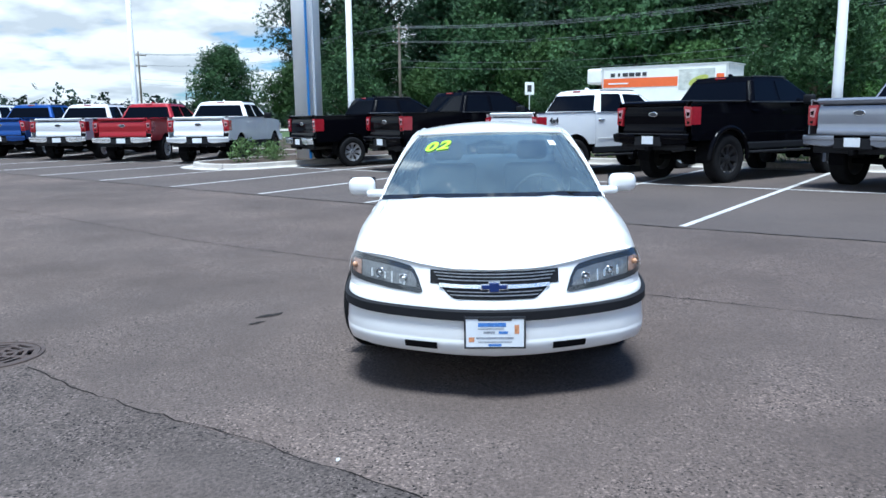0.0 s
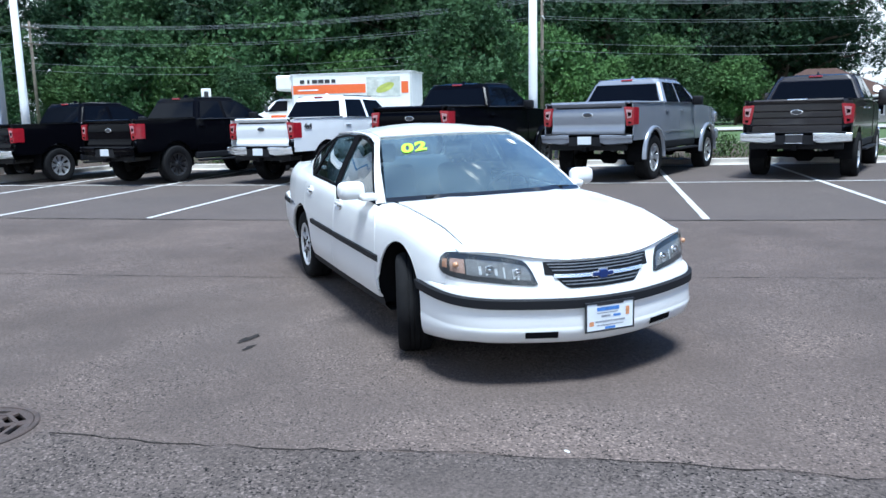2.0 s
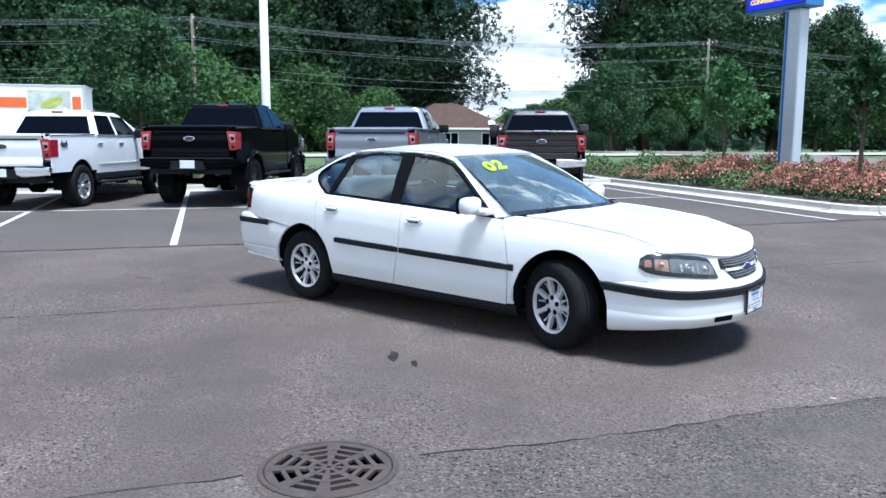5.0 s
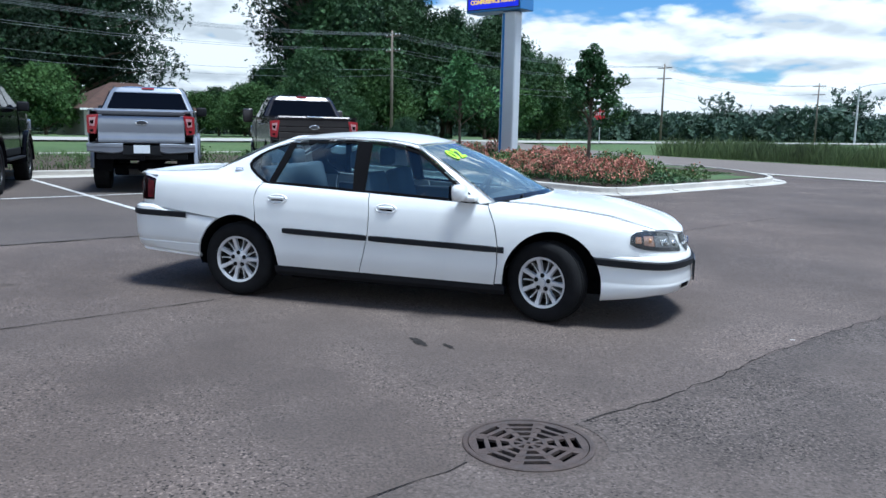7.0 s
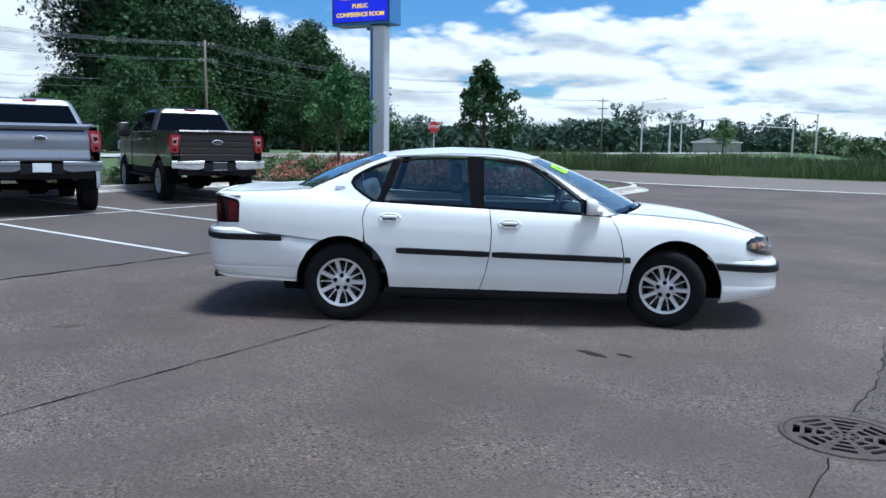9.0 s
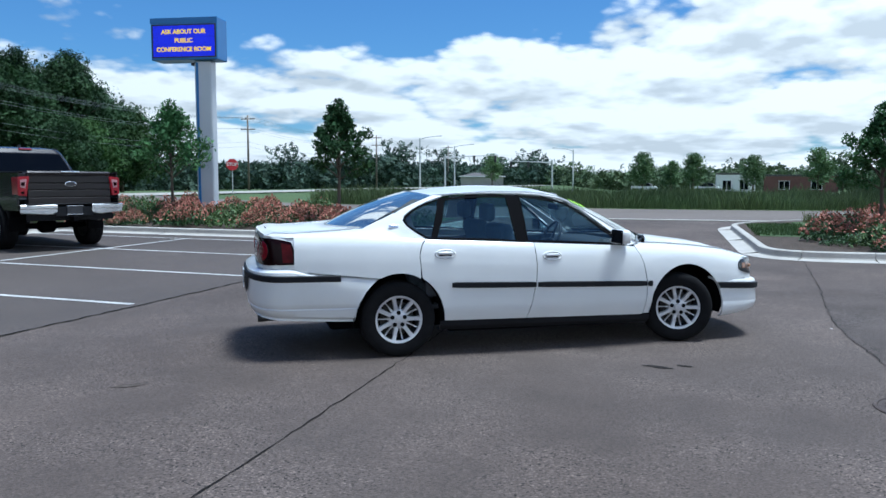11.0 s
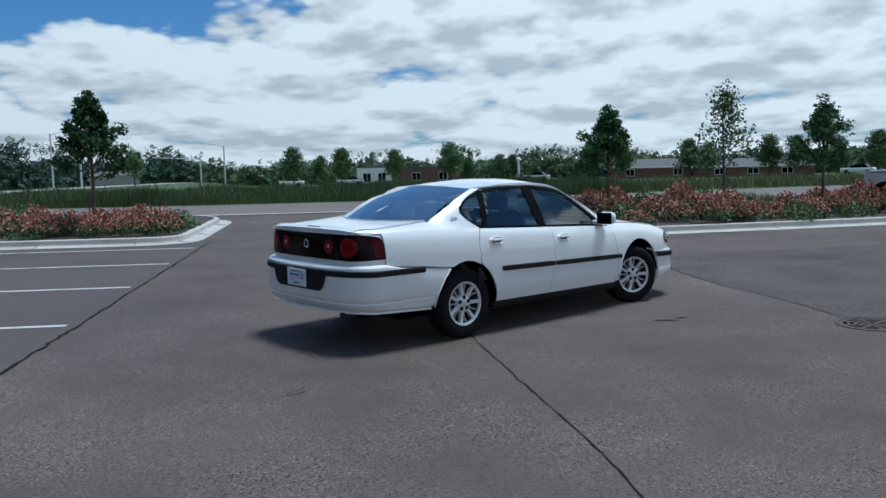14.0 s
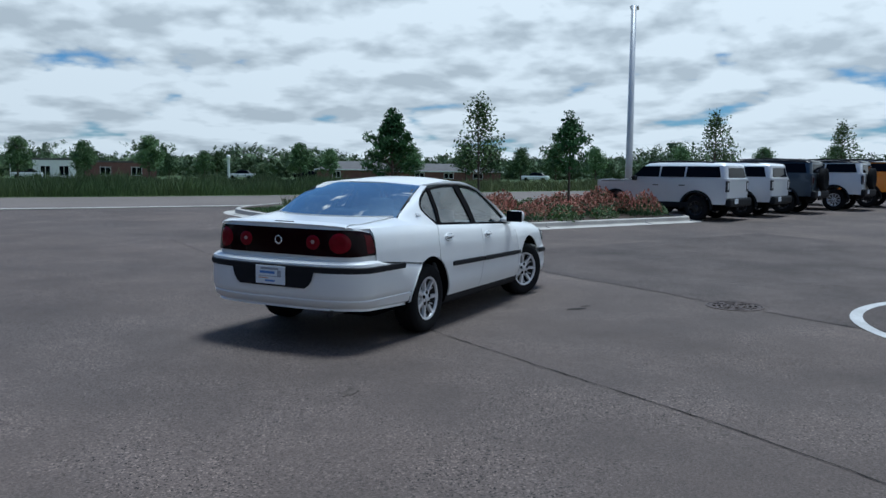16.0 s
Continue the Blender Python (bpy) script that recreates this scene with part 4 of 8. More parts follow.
def build_sedan():
    # four tyres on the sloping ground set the stance
    front = [gz(1.4, s * 0.78) for s in (-1, 1)]
    rear = [gz(-1.4, s * 0.78) for s in (-1, 1)]
    mid = (sum(front) + sum(rear)) / 4
    pitch = math.degrees(math.atan2(sum(rear) / 2 - sum(front) / 2, 2.8))
    roll = math.degrees(math.atan2((front[1] + rear[1]) / 2 - (front[0] + rear[0]) / 2, 1.56))
    car = thing("sedan", pose(0, 0, mid, roll, pitch, 0) @ Matrix.Diagonal((1, 1.014, 1, 1)), "white four-door saloon with black rub strips, on grey asphalt", "car")
    P = M["paint"]

    def panel(name, rows, mat=P, label="", depth=0.012, parent=car, flip=False):
        return edge_sharp(part(name, skin(rows, depth, flip), mat, parent, label))

    # underbody, wheel wells and cabin floor
    part("underbody", box((3.95, 1.18, 0.13), (0, 0, 0.275), 0.03), M["under"], car)
    part("floor_pan", box((1.86, 1.58, 0.13), (0, 0, 0.25), 0.03), M["under"], car)
    part("engine_bay", box((0.95, 1.1, 0.45), (1.75, 0, 0.52), 0.05), M["under"], car)
    part("boot_floor", box((0.85, 1.3, 0.40), (-2.05, 0, 0.62), 0.05), M["under"], car)
    for s in (-1, 1):
        for cx, cz, rx, rz in (ARCH_F, ARCH_R):
            ring = [(cx + (rx + 0.008) * math.cos(t), cz + (rz + 0.008) * math.sin(t)) for t in (radians(-8 + 196 * k / 24) for k in range(25))]
            bm = bmesh.new()
            add_grid(bm, [[Vector((x, s * (side_y(x, z) - 0.010), z)), Vector((x, s * 0.56, z))] for x, z in ring])
            part("wheel_well", bm, M["under"], car, smooth=True)
            bm = bmesh.new()
            bm.faces.new([bm.verts.new((x, s * 0.56, z)) for x, z in ring])
            part("wheel_well", bm, M["under"], car)

    # bonnet
    n = 16
    rows = []
    for i in range(n + 1):
        t = i / n
        row = []
        for j in range(15):
            f = -1 + 2 * j / 14
            yf, yr = 0.72 * f, 0.735 * f
            zf = nose_top(yf) - 0.006
            xf = nose_x(yf, zf) + 0.009
            xr = 1.30 - 0.48 * abs(yr) ** 2.2
            x = xr + (xf - xr) * t
            y = yr + (yf - yr) * t ** 2
            row.append(Vector((x, y, hood_z(x, y) + t ** 5 * (zf - hood_z(xf, yf)))))
        rows.append(row)
    panel("bonnet", rows, flip=False)

    # front wings: side, then over the shoulder to the bonnet edge
    for s in (-1, 1):
        bot = pline([(0.985, 0.30), (1.045, 0.30)], 2)[:-1] + arch_curve(ARCH_F, 183, 35, 18) + pline([(1.80, 0.575), (1.92, 0.585), (2.04, 0.597), (2.13, 0.605)], 5)
        m = len(bot) - 1
        top = [Vector((0.905 + (2.13 - 0.905) * (i / m), 0, 0)) for i in range(m + 1)]
        cols = []
        door_edge = ((0.29, 0.975), (0.45, 1.0), (0.62, 1.0), (0.80, 0.965), (0.932, 0.898))
        for i, (b, t) in enumerate(zip(bot, top)):
            zt = lerp_table(BELT, t.x)
            col = []
            for k in range(9):
                x, z = b.x + (t.x - b.x) * k / 8, b.z + (zt - b.z) * k / 8
                straight = 0.985 - 0.08 * k / 8
                z0 = 0.30 + (0.932 - 0.30) * k / 8
                x += max(0, 1 - i / 8) * (lerp_table(door_edge, z0) + 0.008 - straight)
                col.append(side_p(x, z, s))
            ts = max(0, min(1, (t.x - 1.05) / 1.19))
            ye = 0.735 - 0.015 * ts ** 2 + 0.004
            pe = Vector((t.x, s * ye, hood_z(t.x, ye) - 0.002))
            q = col[-1]
            for k in range(1, 4):
                f = k / 3
                c = q + (pe - q) * f
                c.z += 0.012 * math.sin(math.pi * f)
                col.append(c)
            cols.append(col)
        panel("front_wing", [list(r) for r in zip(*cols)], flip=(s > 0))

    # doors
    for s in (-1, 1):
        left = pline([(-0.21, 0.305), (-0.165, 0.45), (-0.125, 0.65), (-0.118, 0.80), (-0.135, lerp_table(BELT, -0.135))], 12)
        right = pline([(0.975, 0.29), (1.0, 0.45), (1.0, 0.62), (0.965, 0.80), (0.898, lerp_table(BELT, 0.898))], 12)
        top = [Vector((-0.135 + (0.898 + 0.135) * k / 20, 0, 0)) for k in range(21)]
        for p in top:
            p.z = lerp_table(BELT, p.x)
        rows = flat_patch(pline([(-0.21, 0.305), (0.975, 0.29)], 20), top, left, right, s)
        fdoor = panel("front_door", rows, flip=(s > 0))
        rarch = arch_curve(ARCH_R, 8, 62, 7)
        lr = [Vector((-1.005, 0, 0.312))] + rarch[0:] + [Vector((-1.225, 0, 0.80)), Vector((-1.235, 0, 0.90)), Vector((-1.205, 0, 1.0)), Vector((-1.165, 0, lerp_table(BELT, -1.165)))]
        lr = [Vector((p.x + 0.016, 0, p.z)) for p in lr]
        lr = pline([(p.x, p.z) for p in lr], 26)
        rr = [Vector((p.x - 0.008, 0, p.z)) for p in pline([(-0.21, 0.305), (-0.165, 0.45), (-0.125, 0.65), (-0.118, 0.80), (-0.135, lerp_table(BELT, -0.135))], 26)]
        top = [Vector((lr[-1].x + (rr[-1].x - lr[-1].x) * k / 18, 0, 0)) for k in range(19)]
        for p in top:
            p.z = lerp_table(BELT, p.x)
        top[0], top[-1] = lr[-1].copy(), rr[-1].copy()
        bot = [lr[0] + (rr[0] - lr[0]) * (k / 18) for k in range(19)]
        rdoor = panel("rear_door", flat_patch(bot, top, lr, rr, s), flip=(s > 0))
        # handles in shallow oval cups
        for door, hx, hz in ((fdoor, 0.03, 0.873), (rdoor, -0.99, 0.908)):
            c = side_p(hx, hz, s)
            bm = bmesh.new()
            oval = lambda f, o: [side_p(hx + 0.100 * f * math.cos(a), hz + 0.043 * f * math.sin(a), s) + Vector((0, s * o, 0)) for a in (2 * math.pi * k / 24 for k in range(24))]
            ring, inner, mid_ = oval(1.0, 0.0), oval(0.90, 0.010), oval(0.76, 0.0012)
            va, vb, vc = ([bm.verts.new(p) for p in r] for r in (ring, inner, mid_))
            for k in range(24):
                bm.faces.new((va[k], va[(k + 1) % 24], vb[(k + 1) % 24], vb[k]))
                bm.faces.new((vb[k], vb[(k + 1) % 24], vc[(k + 1) % 24], vc[k]))
            bm.faces.new(vc)
            part("handle_cup", bm, P, door)
            bm = bmesh.new()
            add_box(bm, (0.135, 0.022, 0.024), (c.x, c.y + s * 0.010, c.z + 0.008), 0.007)
            part("door_handle", bm, P, door, smooth=True)
            # dark strip on the uncut door, painting the shade in the gap under the handle
            part("key_recess", box((0.115, 0.006, 0.013), (c.x, c.y + s * 0.001, c.z - 0.013), 0.002), M["under"], door)
        # rub strips
        for door, x0, x1 in ((fdoor, -0.115, 1.0), (rdoor, -0.93, -0.135)):
            rows = []
            for k in range(15):
                x = x0 + (x1 - x0) * k / 14
                zc = 0.632 - 0.022 * (x + 0.935)
                h0 = 0.026 if 0 < k < 14 else 0.022
                rows.append([side_p(x, zc + dz, s) + Vector((0, s * o, 0)) for dz, o in ((-h0, 0.0), (-h0 * 0.8, 0.013), (h0 * 0.8, 0.013), (h0, 0.0))])
            bm = bmesh.new()
            vs, fs = add_grid(bm, rows)
            bm.faces.new(vs[0][::-1]); bm.faces.new(vs[-1])
            bmesh.ops.recalc_face_normals(bm, faces=bm.faces)
            part("rub_strip", bm, M["black_trim"], door, "black rub strip", smooth=False)
        rows = []
        for k in range(4):
            x = 1.008 + 0.052 * k / 3
            zc = 0.632 - 0.022 * (x + 0.935)
            rows.append([side_p(x, zc + dz, s) + Vector((0, s * o, 0)) for dz, o in ((-0.026, 0.0), (-0.02, 0.013), (0.02, 0.013), (0.026, 0.0))])
        bm = bmesh.new()
        vs, fs = add_grid(bm, rows)
        bm.faces.new(vs[-1])
        bmesh.ops.recalc_face_normals(bm, faces=bm.faces)
        part("rub_strip", bm, M["black_trim"], car, "black rub strip")
        # sill
        rows = []
        for k in range(21):
            x = -1.03 + 2.09 * k / 20
            z0 = 0.305 - 0.018 * (x + 1.03) / 2
            rows.append([Vector((x, s * (side_y(x, z0) - 0.004), z0 + 0.004)), Vector((x, s * (side_y(x, z0) - 0.012), z0 - 0.045)), Vector((x, s * (side_y(x, z0) - 0.05), z0 - 0.085)), Vector((x, s * 0.70, z0 - 0.085))])
        bm = bmesh.new()
        add_grid(bm, rows)
        bmesh.ops.recalc_face_normals(bm, faces=bm.faces)
        part("sill", bm, M["black_trim"], car, "black sill")

        # rear wing with the shoulder up to the boot edge
        bot = pline([(-2.30, 0.775), (-2.1, 0.757), (-1.85, 0.735), (-1.555, 0.702)], 14)[:-1] + arch_curve(ARCH_R, 115, 62, 10) + pline([(-1.215, 0.80), (-1.228, 0.90), (-1.198, 1.0), (-1.16, lerp_table(BELT, -1.16))], 6)
        m = len(bot) - 1
        cols = []
        for i, b in enumerate(bot):
            tx = -2.30 + (2.30 - 1.16) * min(1, (i / m)) ** 1.0
            zt = lerp_table(BELT, tx)
            if i == m:
                zt = b.z + 0.0001
                tx = b.x
            cols.append([side_p(b.x + (tx - b.x) * k / 8, b.z + (zt - b.z) * k / 8, s) for k in range(9)])
        panel("rear_wing", [list(r) for r in zip(*cols)], flip=(s > 0))
        # shoulder from the belt to the boot lid
        cols = []
        for i in range(13):
            x = -1.70 - 0.765 * i / 12
            a = side_p(x, lerp_table(BELT, x), s)
            x = -1.70 - 0.85 * i / 12
            ye = 0.655
            b = Vector((x, s * ye, lerp_table(DECK_Z, x) - 0.03 * ye * ye - 0.004))
            cols.append([a + (b - a) * (k / 4) + Vector((0, 0, 0.012 * math.sin(math.pi * k / 4))) for k in range(5)])
        panel("rear_shoulder", [list(r) for r in zip(*cols)], flip=(s < 0))
        # roof pillar behind the doors
        bot = [side_p(x, lerp_table(BELT, x), s) for x in (-1.155 - 0.60 * k / 10 for k in range(11))]
        back = [Vector(p) for p in curve_through([(-1.755, s * side_y(-1.755, lerp_table(BELT, -1.755)), lerp_table(BELT, -1.755)), (-1.715, s * 0.70, 1.118), (-1.48, s * 0.655, 1.225), (-1.22, s * 0.615, 1.345), (-1.03, s * 0.585, 1.418)], 12)]
        edge = [house_p(x, z, s) for x, z in ((-1.155, 1.040), (-1.24, 1.095), (-1.315, 1.150), (-1.345, 1.195), (-1.325, 1.24), (-1.265, 1.285), (-1.19, 1.325), (-1.11, 1.36), (-1.03, 1.388), (-0.98, 1.402), (-0.96, 1.408), (-0.95, 1.412), (-0.945, 1.415))]
        topc = [edge[-1] + (back[-1] - edge[-1]) * (k / 10) for k in range(11)]
        bot[0], topc[0] = edge[0].copy(), edge[-1].copy()
        bot[-1], topc[-1] = back[0].copy(), back[-1].copy()
        panel("rear_pillar", coons(bot, topc, edge, back), flip=(s < 0))
        part("emblem", box((0.085, 0.006, 0.028), (-1.43, s * 0.764, 1.148), 0.002, Matrix.Rotation(s * radians(24), 3, "X")), M["chrome"], car, "small chrome emblem")
        # roof rail above the doors and the windscreen pillar
        rail = [(-0.945, 1.415), (-0.8, 1.424), (-0.5, 1.432), (-0.2, 1.428), (0.0, 1.415), (0.15, 1.392), (0.26, 1.362)]
        low = [house_p(x, z, s) for x, z in rail]
        high = []
        for x, z in rail:
            xx = min(x, 0.20)
            high.append(Vector((xx - (0.10 if x < -0.9 else 0), s * 0.575, lerp_table(ROOF_Z, xx) - 0.055)))
        panel("roof_rail", blend(low, high, 4), flip=(s < 0))
        post_o = [house_p(x, z, s) for x, z in ((0.26, 1.362), (0.40, 1.275), (0.55, 1.165), (0.70, 1.055), (0.83, 0.945))]
        post_i = [Vector(p) for p in ((0.20, s * 0.575, 1.403), (0.42, s * 0.655, 1.287), (0.62, s * 0.715, 1.172), (0.80, s * 0.760, 1.063), (0.955, s * 0.795, 0.965))]
        panel("windscreen_pillar", blend(post_o, post_i, 4), flip=(s < 0))

        # side windows, each with a black frame
        def window(door, name, outline, frame_w=0.020):
            c = Vector((sum(x for x, z in outline) / len(outline), 0, sum(z for x, z in outline) / len(outline)))
            m = len(outline)
            bm = bmesh.new()
            o, i2, g = [], [], []
            for k, (x, z) in enumerate(outline):
                px, pz = outline[k - 1]
                qx, qz = outline[(k + 1) % m]
                d = Vector((qx - px, qz - pz)).normalized()
                nx, nz = -d.y, d.x
                if nx * (c.x - x) + nz * (c.z - z) < 0:
                    nx, nz = -nx, -nz
                o.append(house_p(x, z, s) + Vector((0, s * 0.003, 0)))
                i2.append(house_p(x + nx * frame_w, z + nz * frame_w, s) + Vector((0, s * 0.005, 0)))
                g.append(house_p(x + nx * frame_w, z + nz * frame_w, s) + Vector((0, -s * 0.008, 0)))
            vo, vi, vg = ([bm.verts.new(p) for p in r] for r in (o, i2, g))
            for k in range(m):
                bm.faces.new((vo[k], vo[(k + 1) % m], vi[(k + 1) % m], vi[k]))
                bm.faces.new((vi[k], vi[(k + 1) % m], vg[(k + 1) % m], vg[k]))
            bmesh.ops.recalc_face_normals(bm, faces=bm.faces)
            part("window_frame", bm, M["under"], door, "black window frame")
            bm = bmesh.new()
            fc = bm.faces.new([bm.verts.new(p) for p in g])
            bmesh.ops.triangulate(bm, faces=[fc])
            w = part("side_window", bm, M["glass_dim" if name == "quarter" else "glass"], door, "tinted window glass", smooth=True)
            w.visible_shadow = False

        bl = lambda x: lerp_table(BELT, x) + 0.004
        window(fdoor, "front", [(-0.20, bl(-0.2)), (0.05, bl(0.05)), (0.3, bl(0.3)), (0.55, bl(0.55)), (0.80, bl(0.80)), (0.69, 1.045), (0.54, 1.155), (0.40, 1.258), (0.26, 1.348), (0.12, 1.385), (-0.05, 1.408), (-0.215, 1.418), (-0.21, 1.2)])
        window(rdoor, "rear", [(-1.065, bl(-1.06)), (-0.8, bl(-0.8)), (-0.5, bl(-0.5)), (-0.285, bl(-0.285)), (-0.30, 1.2), (-0.325, 1.418), (-0.55, 1.422), (-0.75, 1.412), (-0.94, 1.390), (-1.0, 1.2)])
        window(car, "quarter", [(-1.09, bl(-1.09)), (-1.14, bl(-1.14)), (-1.24, 1.095), (-1.312, 1.150), (-1.338, 1.195), (-1.318, 1.24), (-1.26, 1.282), (-1.19, 1.320), (-1.11, 1.354), (-0.975, 1.388), (-1.03, 1.2)], 0.018)
        rows = [[house_p(x, z, s) + Vector((0, s * 0.002, 0)) for x in (x0, (x0 + x1) / 2, x1)] for x0, x1, z in ((-0.29, -0.195, bl(-0.2)), (-0.305, -0.205, 1.2), (-0.33, -0.21, 1.422))]
        panel("door_pillar", rows, M["under"], "black pillar between the doors", flip=(s > 0))
        # inner trim behind the small rear window
        rows = [[house_p(x, z, s) - Vector((0, s * 0.05, 0)) for x in (x0, (x0 + x1) / 2, x1)] for x0, x1, z in ((-1.42, -1.13, 1.02), (-1.42, -1.24, 1.15), (-1.40, -1.26, 1.28), (-1.22, -1.14, 1.38))]
        panel("pillar_trim", rows, M["dash"], "dark inner trim", 0.0, flip=(s > 0))
        rows = [[house_p(x, z, s) + Vector((0, s * 0.002, 0)) for x in (x0, (x0 + x1) / 2, x1)] for x0, x1, z in ((-1.10, -1.05, bl(-1.08)), (-1.045, -0.985, 1.2), (-0.99, -0.925, 1.395))]
        panel("quarter_pillar", rows, M["under"], "black pillar behind the rear door", flip=(s > 0))
        # mirror on its arm
        mir = part("door_mirror", box((0.118, 0.20, 0.135), (0.692, s * 0.975, 1.045), 0.05, None, 4), P, fdoor, "white door mirror", smooth=True)
        part("mirror_arm", box((0.16, 0.14, 0.05), (0.735, s * 0.86, 0.995), 0.02, None, 3), P, fdoor, smooth=True)
        part("mirror_glass", box((0.022, 0.192, 0.126), (0.637, s * 0.975, 1.045), 0.009), M["dark_glass"], mir, "mirror glass")

    # a white sheet stuck inside the far rear window
    bm = bmesh.new()
    rows = [[house_p(x, z, 1) - Vector((0, 0.022, 0)) for x in (-0.52, -0.43, -0.345)] for z in (1.14, 1.26, 1.375)]
    add_grid(bm, rows)
    part("paper_sheet", bm, M["plate"], car, "white paper sheet inside the rear window")

    # roof
    rows = []
    for i in range(17):
        t = i / 16
        row = []
        for j in range(13):
            f = -1 + 2 * j / 12
            y = 0.575 * f
            xf, xr = 0.345 - 0.145 * f * f, -1.135 + 0.105 * f * f
            x = xr + (xf - xr) * t
            row.append(Vector((x, y, lerp_table(ROOF_Z, x) - 0.055 * f * f - (0.0 if abs(f) < 0.99 else 0.0))))
        rows.append(row)
    panel("roof", rows)
    # windscreen and rear window
    top = curve_through([(0.20, -0.575, 1.400), (0.305, -0.30, 1.414), (0.345, 0, 1.418), (0.305, 0.30, 1.414), (0.20, 0.575, 1.400)], 16)
    bot = curve_through([(0.955, -0.795, 0.966), (1.18, -0.42, 0.992), (1.29, 0, 1.0), (1.18, 0.42, 0.992), (0.955, 0.795, 0.966)], 16)
    rows = [[p + (q - p) * (k / 10) + Vector((0.012, 0, 0.022)) * math.sin(math.pi * k / 10) for p, q in zip(bot, top)] for k in range(11)]
    screen_rows = rows
    ws = part("windscreen", skin(rows, 0.0), M["shield"], car, "curved windscreen glass", smooth=True)
    ws.visible_shadow = False
    band = [rows[0], [p + Vector((0.004, 0, 0.004)) for p in [a + (b - a) * 0.45 for a, b in zip(rows[0], rows[1])]]]
    panel("windscreen_seal", [[p + Vector((0.004, 0, 0.006)) for p in r] for r in band], M["gloss_black"], "black glass edge", 0)
    top = curve_through([(-1.03, -0.585, 1.416), (-1.11, -0.30, 1.436), (-1.14, 0, 1.440), (-1.11, 0.30, 1.436), (-1.03, 0.585, 1.416)], 16)
    bot = curve_through([(-1.70, -0.672, 1.118), (-1.86, -0.36, 1.128), (-1.925, 0, 1.131), (-1.86, 0.36, 1.128), (-1.70, 0.672, 1.118)], 16)
    rows = [[p + (q - p) * (k / 10) + Vector((-0.012, 0, 0.03)) * math.sin(math.pi * k / 10) for p, q in zip(bot, top)] for k in range(11)]
    rw = part("rear_window", skin(rows, 0.0, True), M["rear_glass"], car, "sloping rear window glass", smooth=True)
    rw.visible_shadow = False
    # green digits inside the windscreen's upper corner, on the glass
    spot = Vector((0.505, -0.415, 1.352))
    k0, j0 = min(((k, j) for k in range(1, 10) for j in range(1, 16)), key=lambda q: (screen_rows[q[0]][q[1]] - spot).length)
    up_v = (screen_rows[k0 + 1][j0] - screen_rows[k0 - 1][j0]).normalized()
    right_v = screen_rows[k0][j0 + 1] - screen_rows[k0][j0 - 1]
    right_v = (right_v - up_v * right_v.dot(up_v)).normalized()
    nv = right_v.cross(up_v).normalized()
    if nv.x < 0:
        right_v, nv = -right_v, -nv
    at = screen_rows[k0][j0]
    at = at + (spot - at) - nv * (spot - at).dot(nv) + nv * 0.006
    dm = Matrix((right_v, up_v, nv)).transposed().to_4x4()
    dm.translation = at
    for k, figure in enumerate("02"):
        cu = bpy.data.curves.new("digit", "FONT")
        cu.body, cu.size, cu.extrude, cu.offset, cu.align_x, cu.align_y, cu.shear = figure, 0.150, 0.0008, 0.006, "CENTER", "CENTER", 0.15
        tmp = bpy.data.objects.new("tmp", cu)
        scene.collection.objects.link(tmp)
        me = bpy.data.meshes.new_from_object(tmp.evaluated_get(bpy.context.evaluated_depsgraph_get()))
        bpy.data.objects.remove(tmp)
        me.name = "digit"
        me.materials.append(M["lime"])
        dg = new("digit", me)
        dg.parent = car
        tagged(dg, "bright green digit on the windscreen")
        dg.matrix_basis = dm @ pose((k - 0.5) * 0.104, 0, 0) @ Matrix.Diagonal((1.22, 1.4, 1.0, 1))
    k1, j1 = 8, 14
    q = screen_rows[k1][j1]
    su = (screen_rows[k1 + 1][j1] - screen_rows[k1 - 1][j1]).normalized()
    sr = screen_rows[k1][j1 + 1] - screen_rows[k1][j1 - 1]
    sr = (sr - su * sr.dot(su)).normalized()
    sm = Matrix((sr, su, sr.cross(su))).transposed().to_4x4()
    sm.translation = q + sr.cross(su) * 0.005
    part("sticker", box((0.055, 0.085, 0.001), (0, 0, 0)), M["plate"], car, "small white sticker inside the windscreen").matrix_basis = sm
    # cowl and wipers
    rows = [bot_ for bot_ in ([Vector((p.x + dx, p.y * 0.93, p.z + dz)) for p in curve_through([(0.955, -0.795, 0.966), (1.18, -0.42, 0.992), (1.29, 0, 1.0), (1.18, 0.42, 0.992), (0.955, 0.795, 0.966)], 16)] for dx, dz in ((-0.03, -0.01), (0.05, -0.014)))]
    panel("cowl", rows, M["black_trim"], "black plastic cowl", 0.01)
    for y0, y1 in ((-0.55, -0.02), (0.05, 0.62)):
        part("wiper", tube([(1.215 - 0.30 * y0 * y0, y0, 1.002), (1.14 - 0.24 * ((y0 + y1) / 2) ** 2, (y0 + y1) / 2, 1.022), (1.20 - 0.30 * y1 * y1, y1, 1.012)], [0.011, 0.009, 0.006], 6), M["black_trim"], car, "black wiper")

    # boot lid and tail
    rows = []
    for i in range(13):
        t = i / 12
        row = []
        for j in range(13):
            f = -1 + 2 * j / 12
            y = 0.65 * f
            xa, xb = -1.94 + 0.235 * f * f, -2.572 + 0.040 * f * f
            x = xb + (xa - xb) * t
            row.append(Vector((x, y, lerp_table(DECK_Z, x) - 0.03 * y * y - 0.012 * f ** 6 * (1 - t) + 0.010 * max(0, 1 - abs(x + 2.44) / 0.09))))
        rows.append(row)
    lid = panel("boot_lid", rows)
